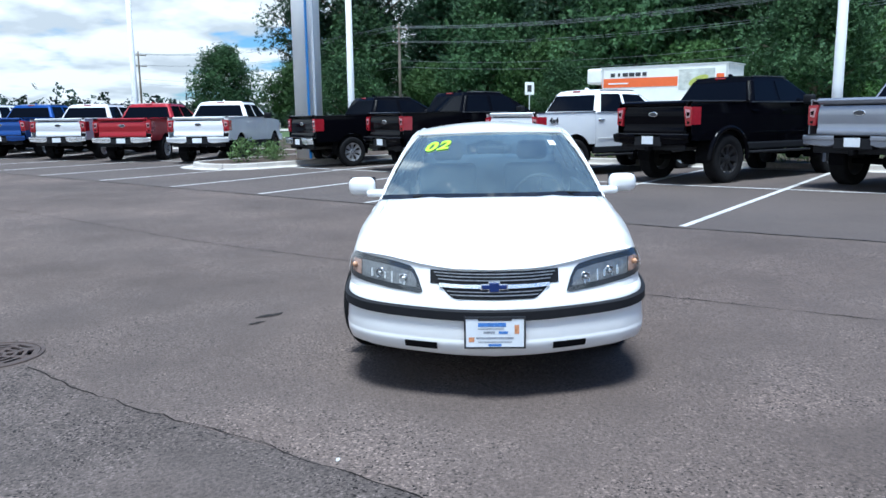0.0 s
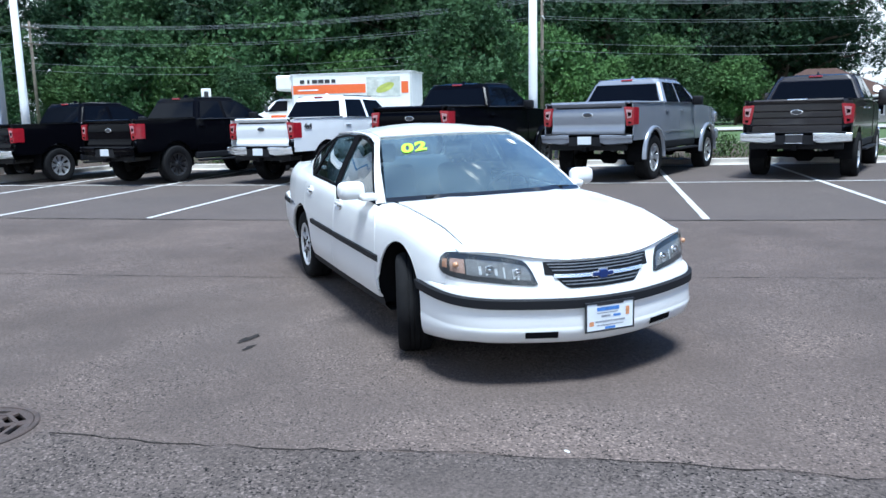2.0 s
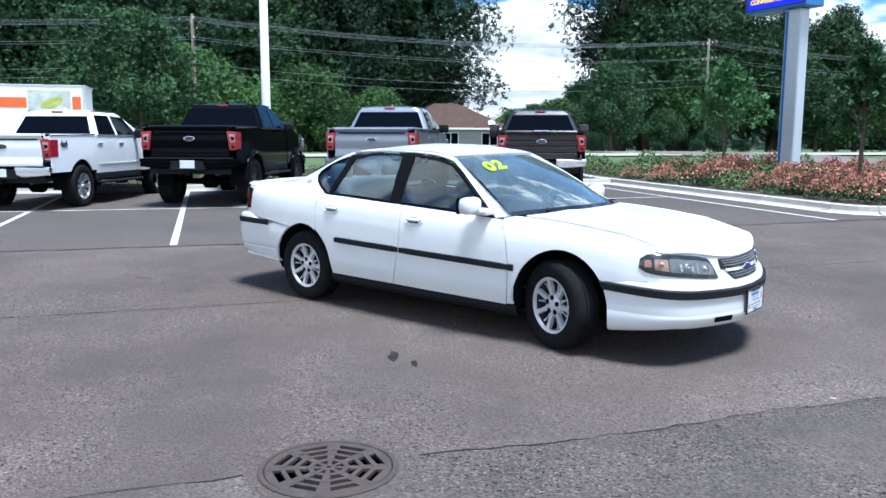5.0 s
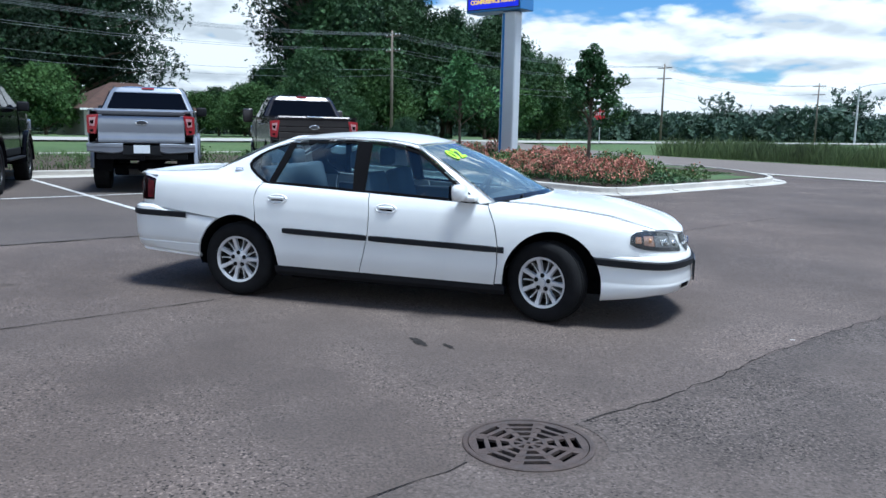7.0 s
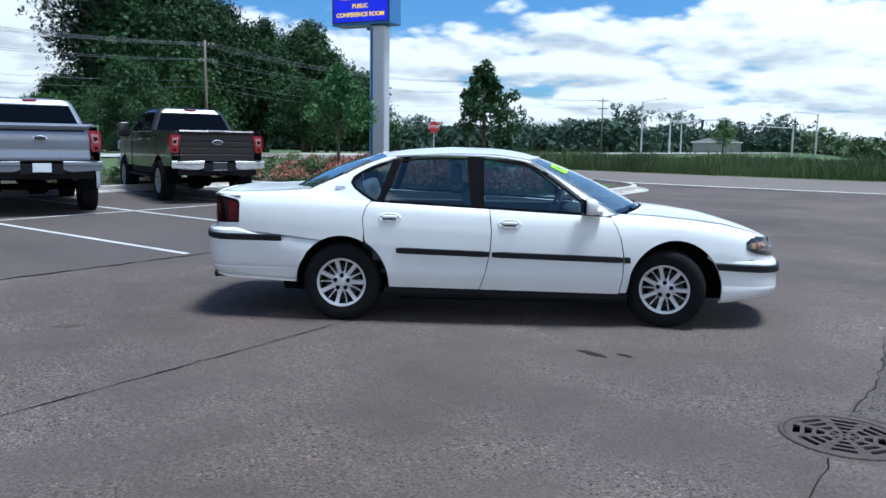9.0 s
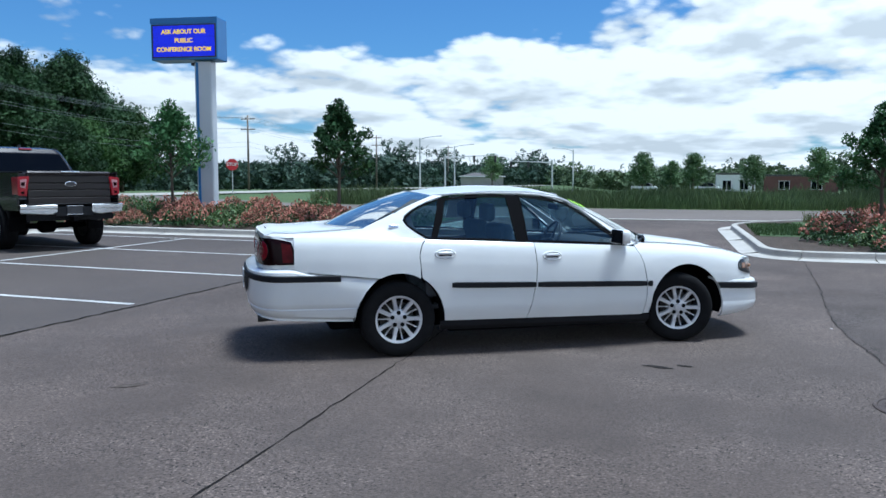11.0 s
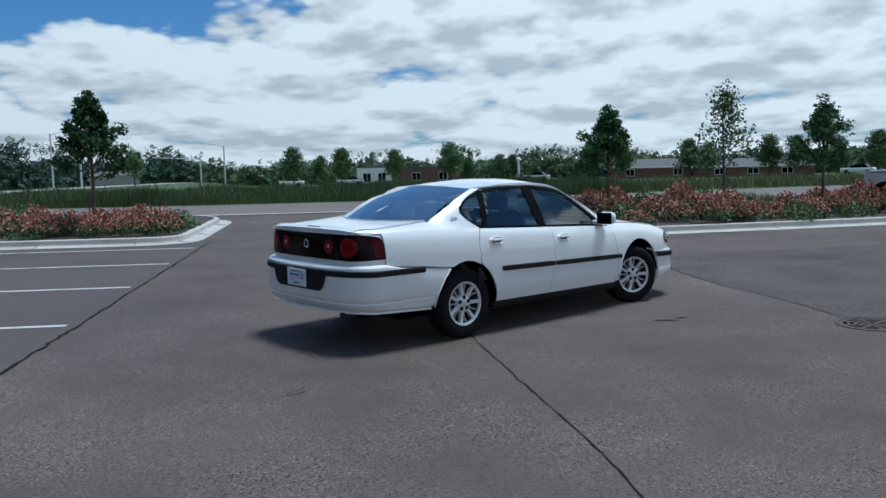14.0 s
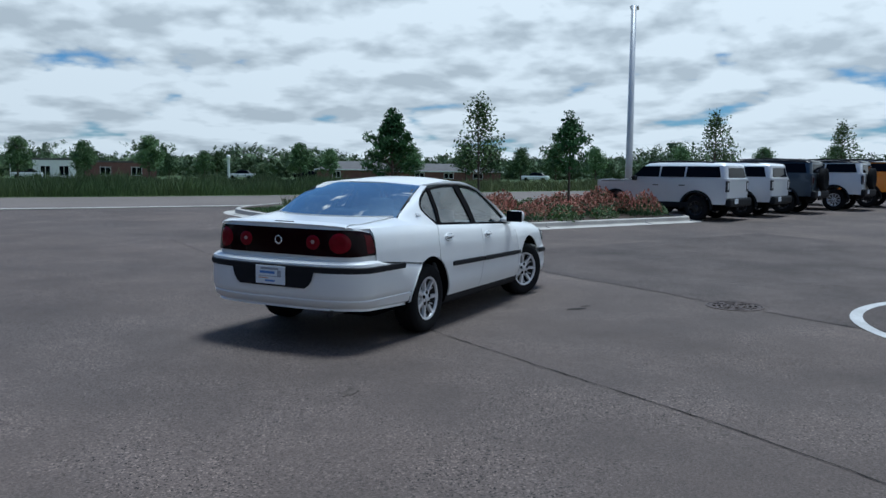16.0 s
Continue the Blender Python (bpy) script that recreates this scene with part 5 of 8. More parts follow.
    part("brake_light", box((0.012, 0.20, 0.02), (-2.50, 0, 1.0955), 0.003), M["tail_dark"], lid, "thin dark high brake light")
    def tail_rows(levels, lift):
        rows = []
        for f in levels:
            rows.append([tail_pt(abs(k) / 24, f(abs(k) / 24), lift, 1 if k >= 0 else -1) for k in range(-24, 25)])
        return rows
    t_top = lambda u: 1.085 - 0.030 * (TAIL_PLAN[int(round(u * 48))].y / 0.8) ** 2
    panel("tail_panel", tail_rows([lambda u: 0.765, lambda u: 0.80] + [lambda u, q=q: 0.80 + (t_top(u) - 0.80) * q for q in (0.2, 0.4, 0.6, 0.75, 0.85, 0.93, 1.0)], -0.010), P, flip=True)
    b_top = lambda u: 1.052 - 0.045 * max(0, (u - 0.5) / 0.5) ** 2
    b_low = lambda u: 0.822 + 0.012 * max(0, (u - 0.5) / 0.5)
    b_end = lambda q: 1.0 - 0.045 * q - 0.055 * q ** 5      # the lamp's leading edge leans back towards its rounded top

    def lamp_at(u, q, lift, s):
        uu = u * b_end(q)
        return tail_pt(uu, b_low(uu) + (b_top(uu) - b_low(uu)) * q, lift, s)

    bar = panel("tail_lamp_bar", [[lamp_at(abs(k) / 24, q, 0.006, 1 if k >= 0 else -1) for k in range(-24, 25)] for q in (0, 0.2, 0.4, 0.6, 0.75, 0.88, 0.95, 1.0)], M["tail_dark"], "smoked dark red lamp bar", 0.014, flip=True)
    for s in (-1, 1):
        for yc, rad in ((0.355, 0.064), (0.605, 0.088)):
            bm = bmesh.new()
            rings = []
            for r, lift in ((1.0, 0.005), (0.94, 0.0085), (0.5, 0.0095), (0.45, 0.0085), (0.22, 0.0085)):
                rings.append([bm.verts.new(tail_pt(tail_u(yc + rad * r * math.cos(a) * 1.08), 0.938 + rad * r * math.sin(a), lift, s)) for a in (2 * math.pi * k / 24 for k in range(24))])
            for a, b in zip(rings, rings[1:]):
                for k in range(24):
                    bm.faces.new((a[k], a[(k + 1) % 24], b[(k + 1) % 24], b[k]))
            bm.faces.new(rings[-1])
            bmesh.ops.recalc_face_normals(bm, faces=bm.faces)
            part("tail_lamp", bm, M["tail_red"], bar, "round red tail lamp", smooth=True)
        p = tail_pt(tail_u(0.355), 0.942, 0.009, s)
        part("reversing_lens", lathe([(0.017, 0), (0.017, 0.003), (0.008, 0.005)], 16, "Z"), M["lens_pale"], bar).matrix_basis = pose(*p, 0, -90, 0)
        rows = []
        for k in range(7):
            u = 0.795 + 0.165 * k / 6
            rows.append([lamp_at(u, 0.10 + 0.78 * j / 6, 0.0078, s) for j in range(7)])
        panel("side_lamp", rows, M["tail_mid"], "red corner lens", 0.0, bar, flip=(s > 0))
    part("boot_emblem", lathe([(0.040, 0), (0.040, 0.006), (0.028, 0.008), (0.028, 0.002)], 24, "Z", caps=(True, True)), M["chrome"], bar, "round chrome emblem").matrix_basis = pose(-2.583, 0, 0.945, 0, -90, 0)

    # bumpers
    lift_r = lambda s, z: 0.02 * min(s, 0.7) - 0.26 * max(0, s - 0.7) * min(1, (z - 0.6) / 0.1) if z > 0.61 else (-0.06 * max(0, s - 0.45) ** 1.2 if z < 0.42 else 0)
    rear_b = panel("rear_bumper", fit_ends(bumper(REAR_PLAN, ((0.10, 0.775), (0.035, 0.772), (0.008, 0.755), (0.0, 0.72), (0.0, 0.60), (0.004, 0.50), (0.012, 0.465), (0.020, 0.455), (0.014, 0.445), (0.03, 0.40), (0.07, 0.375)), lift=lift_r), ARCH_R, -1), P, "white bumper cover", 0.02, flip=True)
    panel("bumper_strip", [[p for p in row if p.x < -1.90] for row in bumper(REAR_PLAN, ((0.0, 0.742), (-0.012, 0.734), (-0.012, 0.694), (0.0, 0.686)), 60)], M["black_trim"], "black bumper strip", 0.0, rear_b, flip=True)
    bm = bmesh.new()
    add_grid(bm, [[Vector((-2.692 + 0.11 * max(0, abs(y) - 0.2) ** 1.5, y, z)) for y in (yy * w for yy in (-1, -0.6, -0.2, 0.2, 0.6, 1))] for z, w in ((0.735, 0.44), (0.62, 0.41), (0.575, 0.38), (0.548, 0.34))])
    part("plate_recess", bm, M["black_trim"], rear_b, "black plate recess")
    rp = part("rear_plate", box((0.006, 0.31, 0.16), (-2.703, 0, 0.645), 0.002), M["plate"], rear_b, "white dealer plate")
    for z, a, b, h, mt in ((0.690, -0.10, 0.09, 0.018, "plate_grey"), (0.655, -0.11, 0.05, 0.022, "plate_blue"), (0.630, -0.12, 0.12, 0.006, "plate_grey"), (0.612, -0.12, -0.02, 0.008, "plate_orange"), (0.585, -0.05, 0.05, 0.016, "plate_blue"), (0.632, 0.075, 0.115, 0.055, "plate_grey")):
        bm = bmesh.new()
        bar_text(bm, a, b, z, h, lambda y, zz: Vector((-2.7075 - 0.0002 * (h > 0.05), -y, zz)))
        part("plate_print", bm, M[mt], rp, "bar of small print")
    lift_f = lambda s, z: (0.055 * s ** 1.5 if z > 0.42 else (0.03 * min(1, s * 1.4) - 0.085 * max(0, s - 0.62) ** 1.1 * 2 if z < 0.33 else 0.03 * s))
    front_b = panel("front_bumper", fit_ends(bumper(FRONT_PLAN, ((0.055, 0.250), (0.02, 0.27), (0.004, 0.315), (0.0, 0.345), (0.003, 0.351), (0.002, 0.358), (0.005, 0.40), (0.011, 0.46), (0.014, 0.53), (0.020, 0.548), (0.04, 0.562), (0.10, 0.572)), lift=lift_f), ARCH_F, 1), P, "white bumper cover", 0.02)
    panel("bumper_strip", fit_ends(bumper(FRONT_PLAN, ((0.013, 0.460), (-0.010, 0.469), (-0.010, 0.516), (0.017, 0.526)), lift=lambda s, z: 0.055 * s ** 1.5), ARCH_F, 1), M["black_trim"], "black bumper strip", 0.0, front_b)
    for s in (-1, 1):
        low, mid_r, top_r = bumper(FRONT_PLAN, ((0.006, 0.290), (-0.001, 0.312), (-0.003, 0.333)), n=60, lift=lift_f)
        keep = [i for i, p in enumerate(low) if 0.30 <= s * p.y <= 0.50]
        panel("bumper_vent", [[r[i] for i in keep] for r in (low, mid_r, top_r)], M["under"], "black slot vent", 0.0, front_b)
    # nose between bumper and bonnet
    rows = []
    for k in range(7):
        row = []
        for j in range(41):
            y = -0.835 + 1.67 * j / 40
            z = 0.545 + 0.05 * (abs(y) / 0.83) ** 1.5 + (nose_top(y) - 0.545 - 0.05 * (abs(y) / 0.83) ** 1.5) * k / 6
            x = nose_x(y, z)
            row.append(Vector((x, max(-side_y(x, z), min(side_y(x, z), y)), z)))
        rows.append(row)
    rows.append([Vector((p.x - 0.15, p.y * 0.99, p.z + 0.012)) for p in rows[-1]])
    nose = panel("nose_panel", rows, P)
    # wing tips between wing, bonnet and headlight
    for s in (-1, 1):
        zb = lerp_table(BELT, 2.12)
        a, b = side_p(2.12, zb, s), Vector((2.12, s * 0.715, hood_z(2.12, 0.715) - 0.004))
        back, front = [], []
        for k in range(7):
            f = k / 6
            back.append(a + (b - a) * f + Vector((0, 0, 0.012 * math.sin(math.pi * f) - 0.002)))
            y = 0.775 - 0.065 * f
            front.append(Vector((nose_x(y, nose_top(y)) + 0.004, s * y, nose_top(y) + 0.001)))
        panel("wing_tip", [[p + (q - p) * (j / 3) + Vector((0, 0, 0.004 * math.sin(math.pi * j / 3))) for p, q in zip(back, front)] for j in range(4)], P, flip=(s < 0))
    # grille with two rows of bars
    def nose_strip(y0, y1, z0f, z1f, lift, nseg=16):
        rows = []
        for k in range(nseg + 1):
            y = y0 + (y1 - y0) * k / nseg
            z0, z1 = z0f(y), z1f(y)
            rows.append([Vector((nose_x(y, z) + lift, y, z)) for z in (z0, (z0 + z1) / 2, z1)])
        return rows
    g_top = lambda y: 0.718 + 0.10 * y * y
    g_bot = lambda y: 0.572 + 0.10 * y * y
    rows = []
    for k in range(41):
        y = -0.350 + 0.70 * k / 40
        pinch = 0.13 * max(0, (abs(y) / 0.345 - 0.62) / 0.38) ** 1.4
        rows.append([Vector((nose_x(y, z) + 0.004, y, z)) for z in (g_bot(y) + pinch, (g_bot(y) + g_top(y)) / 2, g_top(y))])
    grille = panel("grille", rows, M["grille_black"], "black grille with thin bars", 0.0, car, flip=True)
    for zoff in (0.020, 0.038, 0.098, 0.116, 0.132):
        w = 0.345 * (0.60 + 0.38 * (zoff / 0.146) ** 0.72)
        panel("grille_bar", nose_strip(-w, w, lambda y: g_bot(y) + zoff, lambda y: g_bot(y) + zoff + 0.006, 0.012), M["lamp_mid"], "", 0.006, grille, flip=True)
    panel("grille_bar", nose_strip(-0.300, 0.300, lambda y: g_bot(y) + 0.060, lambda y: g_bot(y) + 0.080, 0.014), M["chrome"], "chrome bar across the grille", 0.008, grille, flip=True)
    bow = bmesh.new()
    for w, h, o in ((0.135, 0.022, 0.0), (0.052, 0.050, 0.003)):
        add_box(bow, (0.012, w, h), (nose_x(0, 0.64) + 0.022 + o, 0, 0.642), 0.004)
    part("grille_emblem", bow, M["blue"], grille, "blue emblem with a chrome edge")
    bow = bmesh.new()
    for w, h in ((0.148, 0.033), (0.064, 0.062)):
        add_box(bow, (0.008, w, h), (nose_x(0, 0.64) + 0.018, 0, 0.642), 0.003)
    part("grille_emblem", bow, M["chrome"], grille, "chrome emblem edge")
    # headlights
    for s in (-1, 1):
        lo = ((0, 0.607), (0.03, 0.600), (0.3, 0.614), (0.6, 0.634), (0.76, 0.648), (0.92, 0.668), (1.0, 0.695))
        hi = ((0, 0.612), (0.02, 0.66), (0.10, 0.742), (0.3, 0.768), (0.6, 0.788), (0.78, 0.794), (0.92, 0.788), (1.0, 0.755))

        def lamp_rows(lift, swell=0.0, inset=0.0, u0=0.0, u1=1.0, low=None, high=None):
            rows = []
            for k in range(25):
                u = u0 + (u1 - u0) * k / 24
                z0, z1 = (low or lerp_table(lo, u)) + inset, (high or lerp_table(hi, u)) - inset
                z1 = max(z1, z0 + 0.002)
                rows.append([lamp_pt(u, z0 + (z1 - z0) * j / 6, lift + swell * math.sin(math.pi * k / 24) ** 0.5 * math.sin(math.pi * j / 6), s) for j in range(7)])
            return rows

        lamp = thing("headlight", Matrix.Identity(4), "clear headlight with a dark housing", "")
        lamp.parent = car
        panel("lamp_housing", lamp_rows(0.006), M["lamp_dark"], "", 0.012, lamp, flip=(s > 0))
        panel("reflector_band", lamp_rows(0.008, 0.0, 0.030, 0.06, 0.66), M["lamp_mid"], "grey reflector band", 0.0, lamp, flip=(s > 0))
        for u, r in ((0.19, 0.024), (0.45, 0.026)):
            zc = (lerp_table(lo, u) + lerp_table(hi, u)) / 2 - 0.004
            ob = part("reflector", lathe([(r, -0.006), (r, 0.014), (r * 0.8, 0.006), (r * 0.4, 0.001), (0.012, 0.006), (0.008, 0.018)], 20, "Z", caps=(False, True)), M["lamp_house"], lamp, smooth=True)
            ob.matrix_basis = pose(*lamp_pt(u, zc, 0.008, s), 0, 90, 0) @ pose(0, 0, 0, s * -lerp_table(LAMP_TURN, u) * 0.7, 0, 0)
            for g in (-0.5, 0.0, 0.5):
                fin = part("reflector_fin", box((0.004, r * 1.7, 0.003), (0, 0, 0), 0.001), M["lamp_dark"], ob)
                fin.matrix_basis = pose(g * r, 0, 0.009)
        ob = part("bulb", lathe([(0.016, -0.004), (0.016, 0.010), (0.010, 0.018), (0.004, 0.022)], 14, "Z"), M["amber"], lamp, "amber bulb", smooth=True)
        ob.matrix_basis = pose(*lamp_pt(0.74, 0.725, 0.012, s), 0, 90, 0)
        for k in range(10):
            u = 0.12 + 0.050 * k + 0.012 * math.sin(k * 2.7)
            zc = (lerp_table(lo, u) + lerp_table(hi, u)) / 2 - 0.008
            tall = 0.020 + 0.014 * abs(math.sin(k * 1.9))
            panel("lens_rib", lamp_rows(0.013, 0.0, 0.0, u, u + 0.010 + 0.008 * (k % 3), zc - tall, zc + tall * 0.8), M["lamp_house" if k % 3 else "lamp_mid"], "", 0.0, lamp, flip=(s > 0))
        panel("turn_reflector", lamp_rows(0.0085, 0.0, 0.034, 0.67, 0.80), M["lamp_pink"], "pale amber turn lamp", 0.0, lamp, flip=(s > 0))
        panel("side_marker", lamp_rows(0.009, 0.0, 0.0, 0.84, 0.93, 0.702, 0.752), M["amber_dim"], "amber side marker", 0.0, lamp, flip=(s > 0))
        edge_sharp(part("lens", skin(lamp_rows(0.014, 0.009), 0.0, s > 0), M["lens"], lamp)).visible_shadow = False
    # front plate
    fp = part("front_plate", box((0.008, 0.315, 0.165), (2.568, 0, 0.405), 0.003), M["plate"], front_b, "white dealer plate in a dark frame")
    bm = bmesh.new()
    for sz, at in (((0.012, 0.33, 0.012), (2.569, 0, 0.489)), ((0.012, 0.33, 0.010), (2.569, 0, 0.322)), ((0.012, 0.010, 0.17), (2.569, -0.160, 0.405)), ((0.012, 0.010, 0.17), (2.569, 0.160, 0.405))):
        add_box(bm, sz, at, 0.002)
    part("plate_frame", bm, M["lamp_dark"], fp, "dark plate frame")
    for z, a, b, h, mt in ((0.440, -0.09, 0.06, 0.022, "plate_blue"), (0.425, -0.09, 0.05, 0.006, "plate_grey"), (0.472, -0.09, 0.09, 0.014, "ink"), (0.402, -0.06, 0.0, 0.012, "plate_grey"), (0.400, 0.02, 0.07, 0.014, "plate_blue"), (0.372, -0.10, 0.10, 0.010, "plate_grey"), (0.352, -0.09, 0.09, 0.006, "plate_grey"), (0.330, -0.035, 0.035, 0.014, "plate_blue"), (0.355, -0.14, -0.11, 0.026, "plate_orange"), (0.400, 0.105, 0.130, 0.050, "plate_orange")):
        bm = bmesh.new()
        bar_text(bm, a, b, z, h, lambda y, zz: Vector((2.5735, y, zz)))
        part("plate_print", bm, M[mt], fp, "bar of small print")
    # wheels: the front pair is steered to the right
    for s in (-1, 1):
        wheel(car, (1.4035, s * 0.775, 0.335), -19, s, "alloy road wheel, steered to one side")
        wheel(car, (-1.4035, s * 0.775, 0.335), 0, s, "alloy road wheel")
    # cabin
    part("cabin_floor", box((2.5, 1.5, 0.05), (-0.2, 0, 0.42), 0.02), M["dash"], car)
    part("dashboard", box((0.48, 1.46, 0.30), (0.90, 0, 0.80), 0.09, None, 3), M["dash"], car, smooth=True)
    part("parcel_shelf", box((0.55, 1.25, 0.04), (-1.55, 0, 1.06), 0.015), M["seat"], car)
    for s in (-1, 1):
        seat(car, (0.05, s * 0.37, 0.45), 0.50)
        part("door_card", box((2.0, 0.04, 0.42), (-0.15, s * 0.80, 0.73), 0.015), M["dash"], car)
    seat(car, (-0.95, 0, 0.47), 1.30, True)
    bm = bmesh.new()
    rim_pts = [(0.19 * math.cos(a), 0.19 * math.sin(a), 0) for a in (2 * math.pi * k / 24 for k in range(25))]
    add_tube(bm, rim_pts, 0.015, 8, False)
    for a in (0.2, math.pi - 0.2, -math.pi / 2):
        add_tube(bm, [(0, 0, -0.02), (0.19 * math.cos(a), 0.19 * math.sin(a), 0)], 0.014, 6)
    sw = part("steering_wheel", bm, M["dash"], car, "dark steering wheel", smooth=True)
    sw.matrix_basis = pose(0.56, 0.37, 0.93, 0, -66, 0) @ pose(0, 0, 0, 0, 0, 90)
    part("rear_view_mirror", box((0.03, 0.22, 0.06), (0.42, 0, 1.29), 0.012), M["dash"], car)
    for y in (-0.55,):
        part("tail_pipe", tube([(-2.2, y, 0.35), (-2.45, y, 0.345), (-2.60, y, 0.335)], 0.030, 12), M["brake"], car, "steel tail pipe")
    return car


build_sedan()

# ---- pickup trucks, vans and other parked cars ----
def car_paint(name, rgb, metal=0.0, rough=0.28, coat=0.35):
    return material(name, rgb, rough, metal=metal, vary=0.05, scale=1.2, coat=coat, spec=0.3 if coat > 0.2 else 0.05)


M.update({
    "p_black": car_paint("black_paint", (0.0022, 0.0022, 0.0035), 0.0, 0.10, 0.02),
    "p_grey": car_paint("silver_grey_paint", (0.25, 0.265, 0.305), 0.4, 0.26),
    "p_brown": car_paint("dark_grey_brown_paint", (0.034, 0.030, 0.031), 0.35, 0.26),
    "p_white": car_paint("plain_white_paint", (0.76, 0.77, 0.78)),
    "p_red": car_paint("dark_red_paint", (0.30, 0.012, 0.02), 0.2),
    "p_silver": car_paint("silver_paint", (0.68, 0.69, 0.71), 0.15, 0.3),
    "p_blue": car_paint("blue_paint", (0.014, 0.06, 0.24), 0.3),
    "p_slate": car_paint("slate_blue_paint", (0.055, 0.075, 0.10), 0.3),
    "p_orange": car_paint("orange_paint", (0.75, 0.24, 0.02)),
    "tail_bright": material("bright_red_lens", (0.30, 0.012, 0.022), 0.15, vary=0.15, scale=8, coat=0.5),
    "tail_pale": material("pale_lens", (0.46, 0.24, 0.26), 0.15, vary=0.1, scale=8, coat=0.5),
    "truck_alloy": material("machined_alloy", (0.46, 0.47, 0.49), 0.30, metal=0.7, vary=0.1, scale=6),
    "dark_alloy": material("black_alloy", (0.03, 0.03, 0.033), 0.35, metal=0.5, vary=0.1),
})


def arch_panel(x0, x1, z0, z1, yf, arches, s, n=36, bow=0.02, rows_n=6):
    """A tall vehicle side between x0 and x1 with round wheel openings."""
    cols = []
    xs = sorted({x0 + (x1 - x0) * k / n for k in range(n + 1)} | {a[0] + sg * a[2] * 0.999 for a in arches for sg in (-1, 1)})
    for x in xs:
        zb = z0(x) if callable(z0) else z0
        for ax, az_, ar in arches:
            if abs(x - ax) < ar:
                zb = max(zb, az_ + math.sqrt(ar * ar - (x - ax) ** 2))
        zt = z1(x) if callable(z1) else z1
        col = []
        for k in range(rows_n + 1):
            z = zb + (zt - zb) * k / rows_n
            y = yf(x) if callable(yf) else yf
            f = (z - 1.0) / 0.45
            col.append(Vector((x, s * (y - bow * f * f), z)))
        cols.append(col)
    return [list(r) for r in zip(*cols)]


def prism_loft(sections):
    """A closed solid through rounded rectangular sections: (z, x0, x1, half width, corner radius)."""
    bm = bmesh.new()
    rings = []
    for z, x0, x1, w, r in sections:
        ring = []
        for cx, cy, a0 in ((x1 - r, w - r, 0), (x0 + r, w - r, 90), (x0 + r, -w + r, 180), (x1 - r, -w + r, 270)):
            for k in range(5):
                a = radians(a0 + 90 * k / 4)
                ring.append(bm.verts.new((cx + r * math.cos(a), cy + r * math.sin(a), z)))
        rings.append(ring)
    m = len(rings[0])
    for a, b in zip(rings, rings[1:]):
        for k in range(m):
            bm.faces.new((a[k], a[(k + 1) % m], b[(k + 1) % m], b[k]))
    bm.faces.new(rings[0][::-1])
    bm.faces.new(rings[-1])
    return bm


def quad_slab(pts, depth=0.012):
    """A thin four-cornered pane with real thickness."""
    bm = bmesh.new()
    pts = [Vector(p) for p in pts]
    nrm = (pts[1] - pts[0]).cross(pts[2] - pts[0]).normalized() * depth
    a = [bm.verts.new(p) for p in pts]
    b = [bm.verts.new(p - nrm) for p in pts]
    m = len(pts)
    bm.faces.new(a)
    bm.faces.new(b[::-1])
    for k in range(m):
        bm.faces.new((a[k], b[k], b[(k + 1) % m], a[(k + 1) % m]))
    bmesh.ops.recalc_face_normals(bm, faces=bm.faces)
    return bm


def text_mesh(name, words, size, mat, parent, m, label):
    cu = bpy.data.curves.new(name, "FONT")
    cu.body, cu.size, cu.extrude, cu.offset, cu.align_x, cu.align_y = words, size, 0.004, 0.006, "CENTER", "CENTER"
    tmp = bpy.data.objects.new("tmp", cu)
    scene.collection.objects.link(tmp)
    me = bpy.data.meshes.new_from_object(tmp.evaluated_get(bpy.context.evaluated_depsgraph_get()))
    bpy.data.objects.remove(tmp)
    me.name = name
    me.materials.append(mat)
    ob = new(name, me)
    ob.parent = parent
    ob.matrix_basis = m
    tagged(ob, label)
    return ob


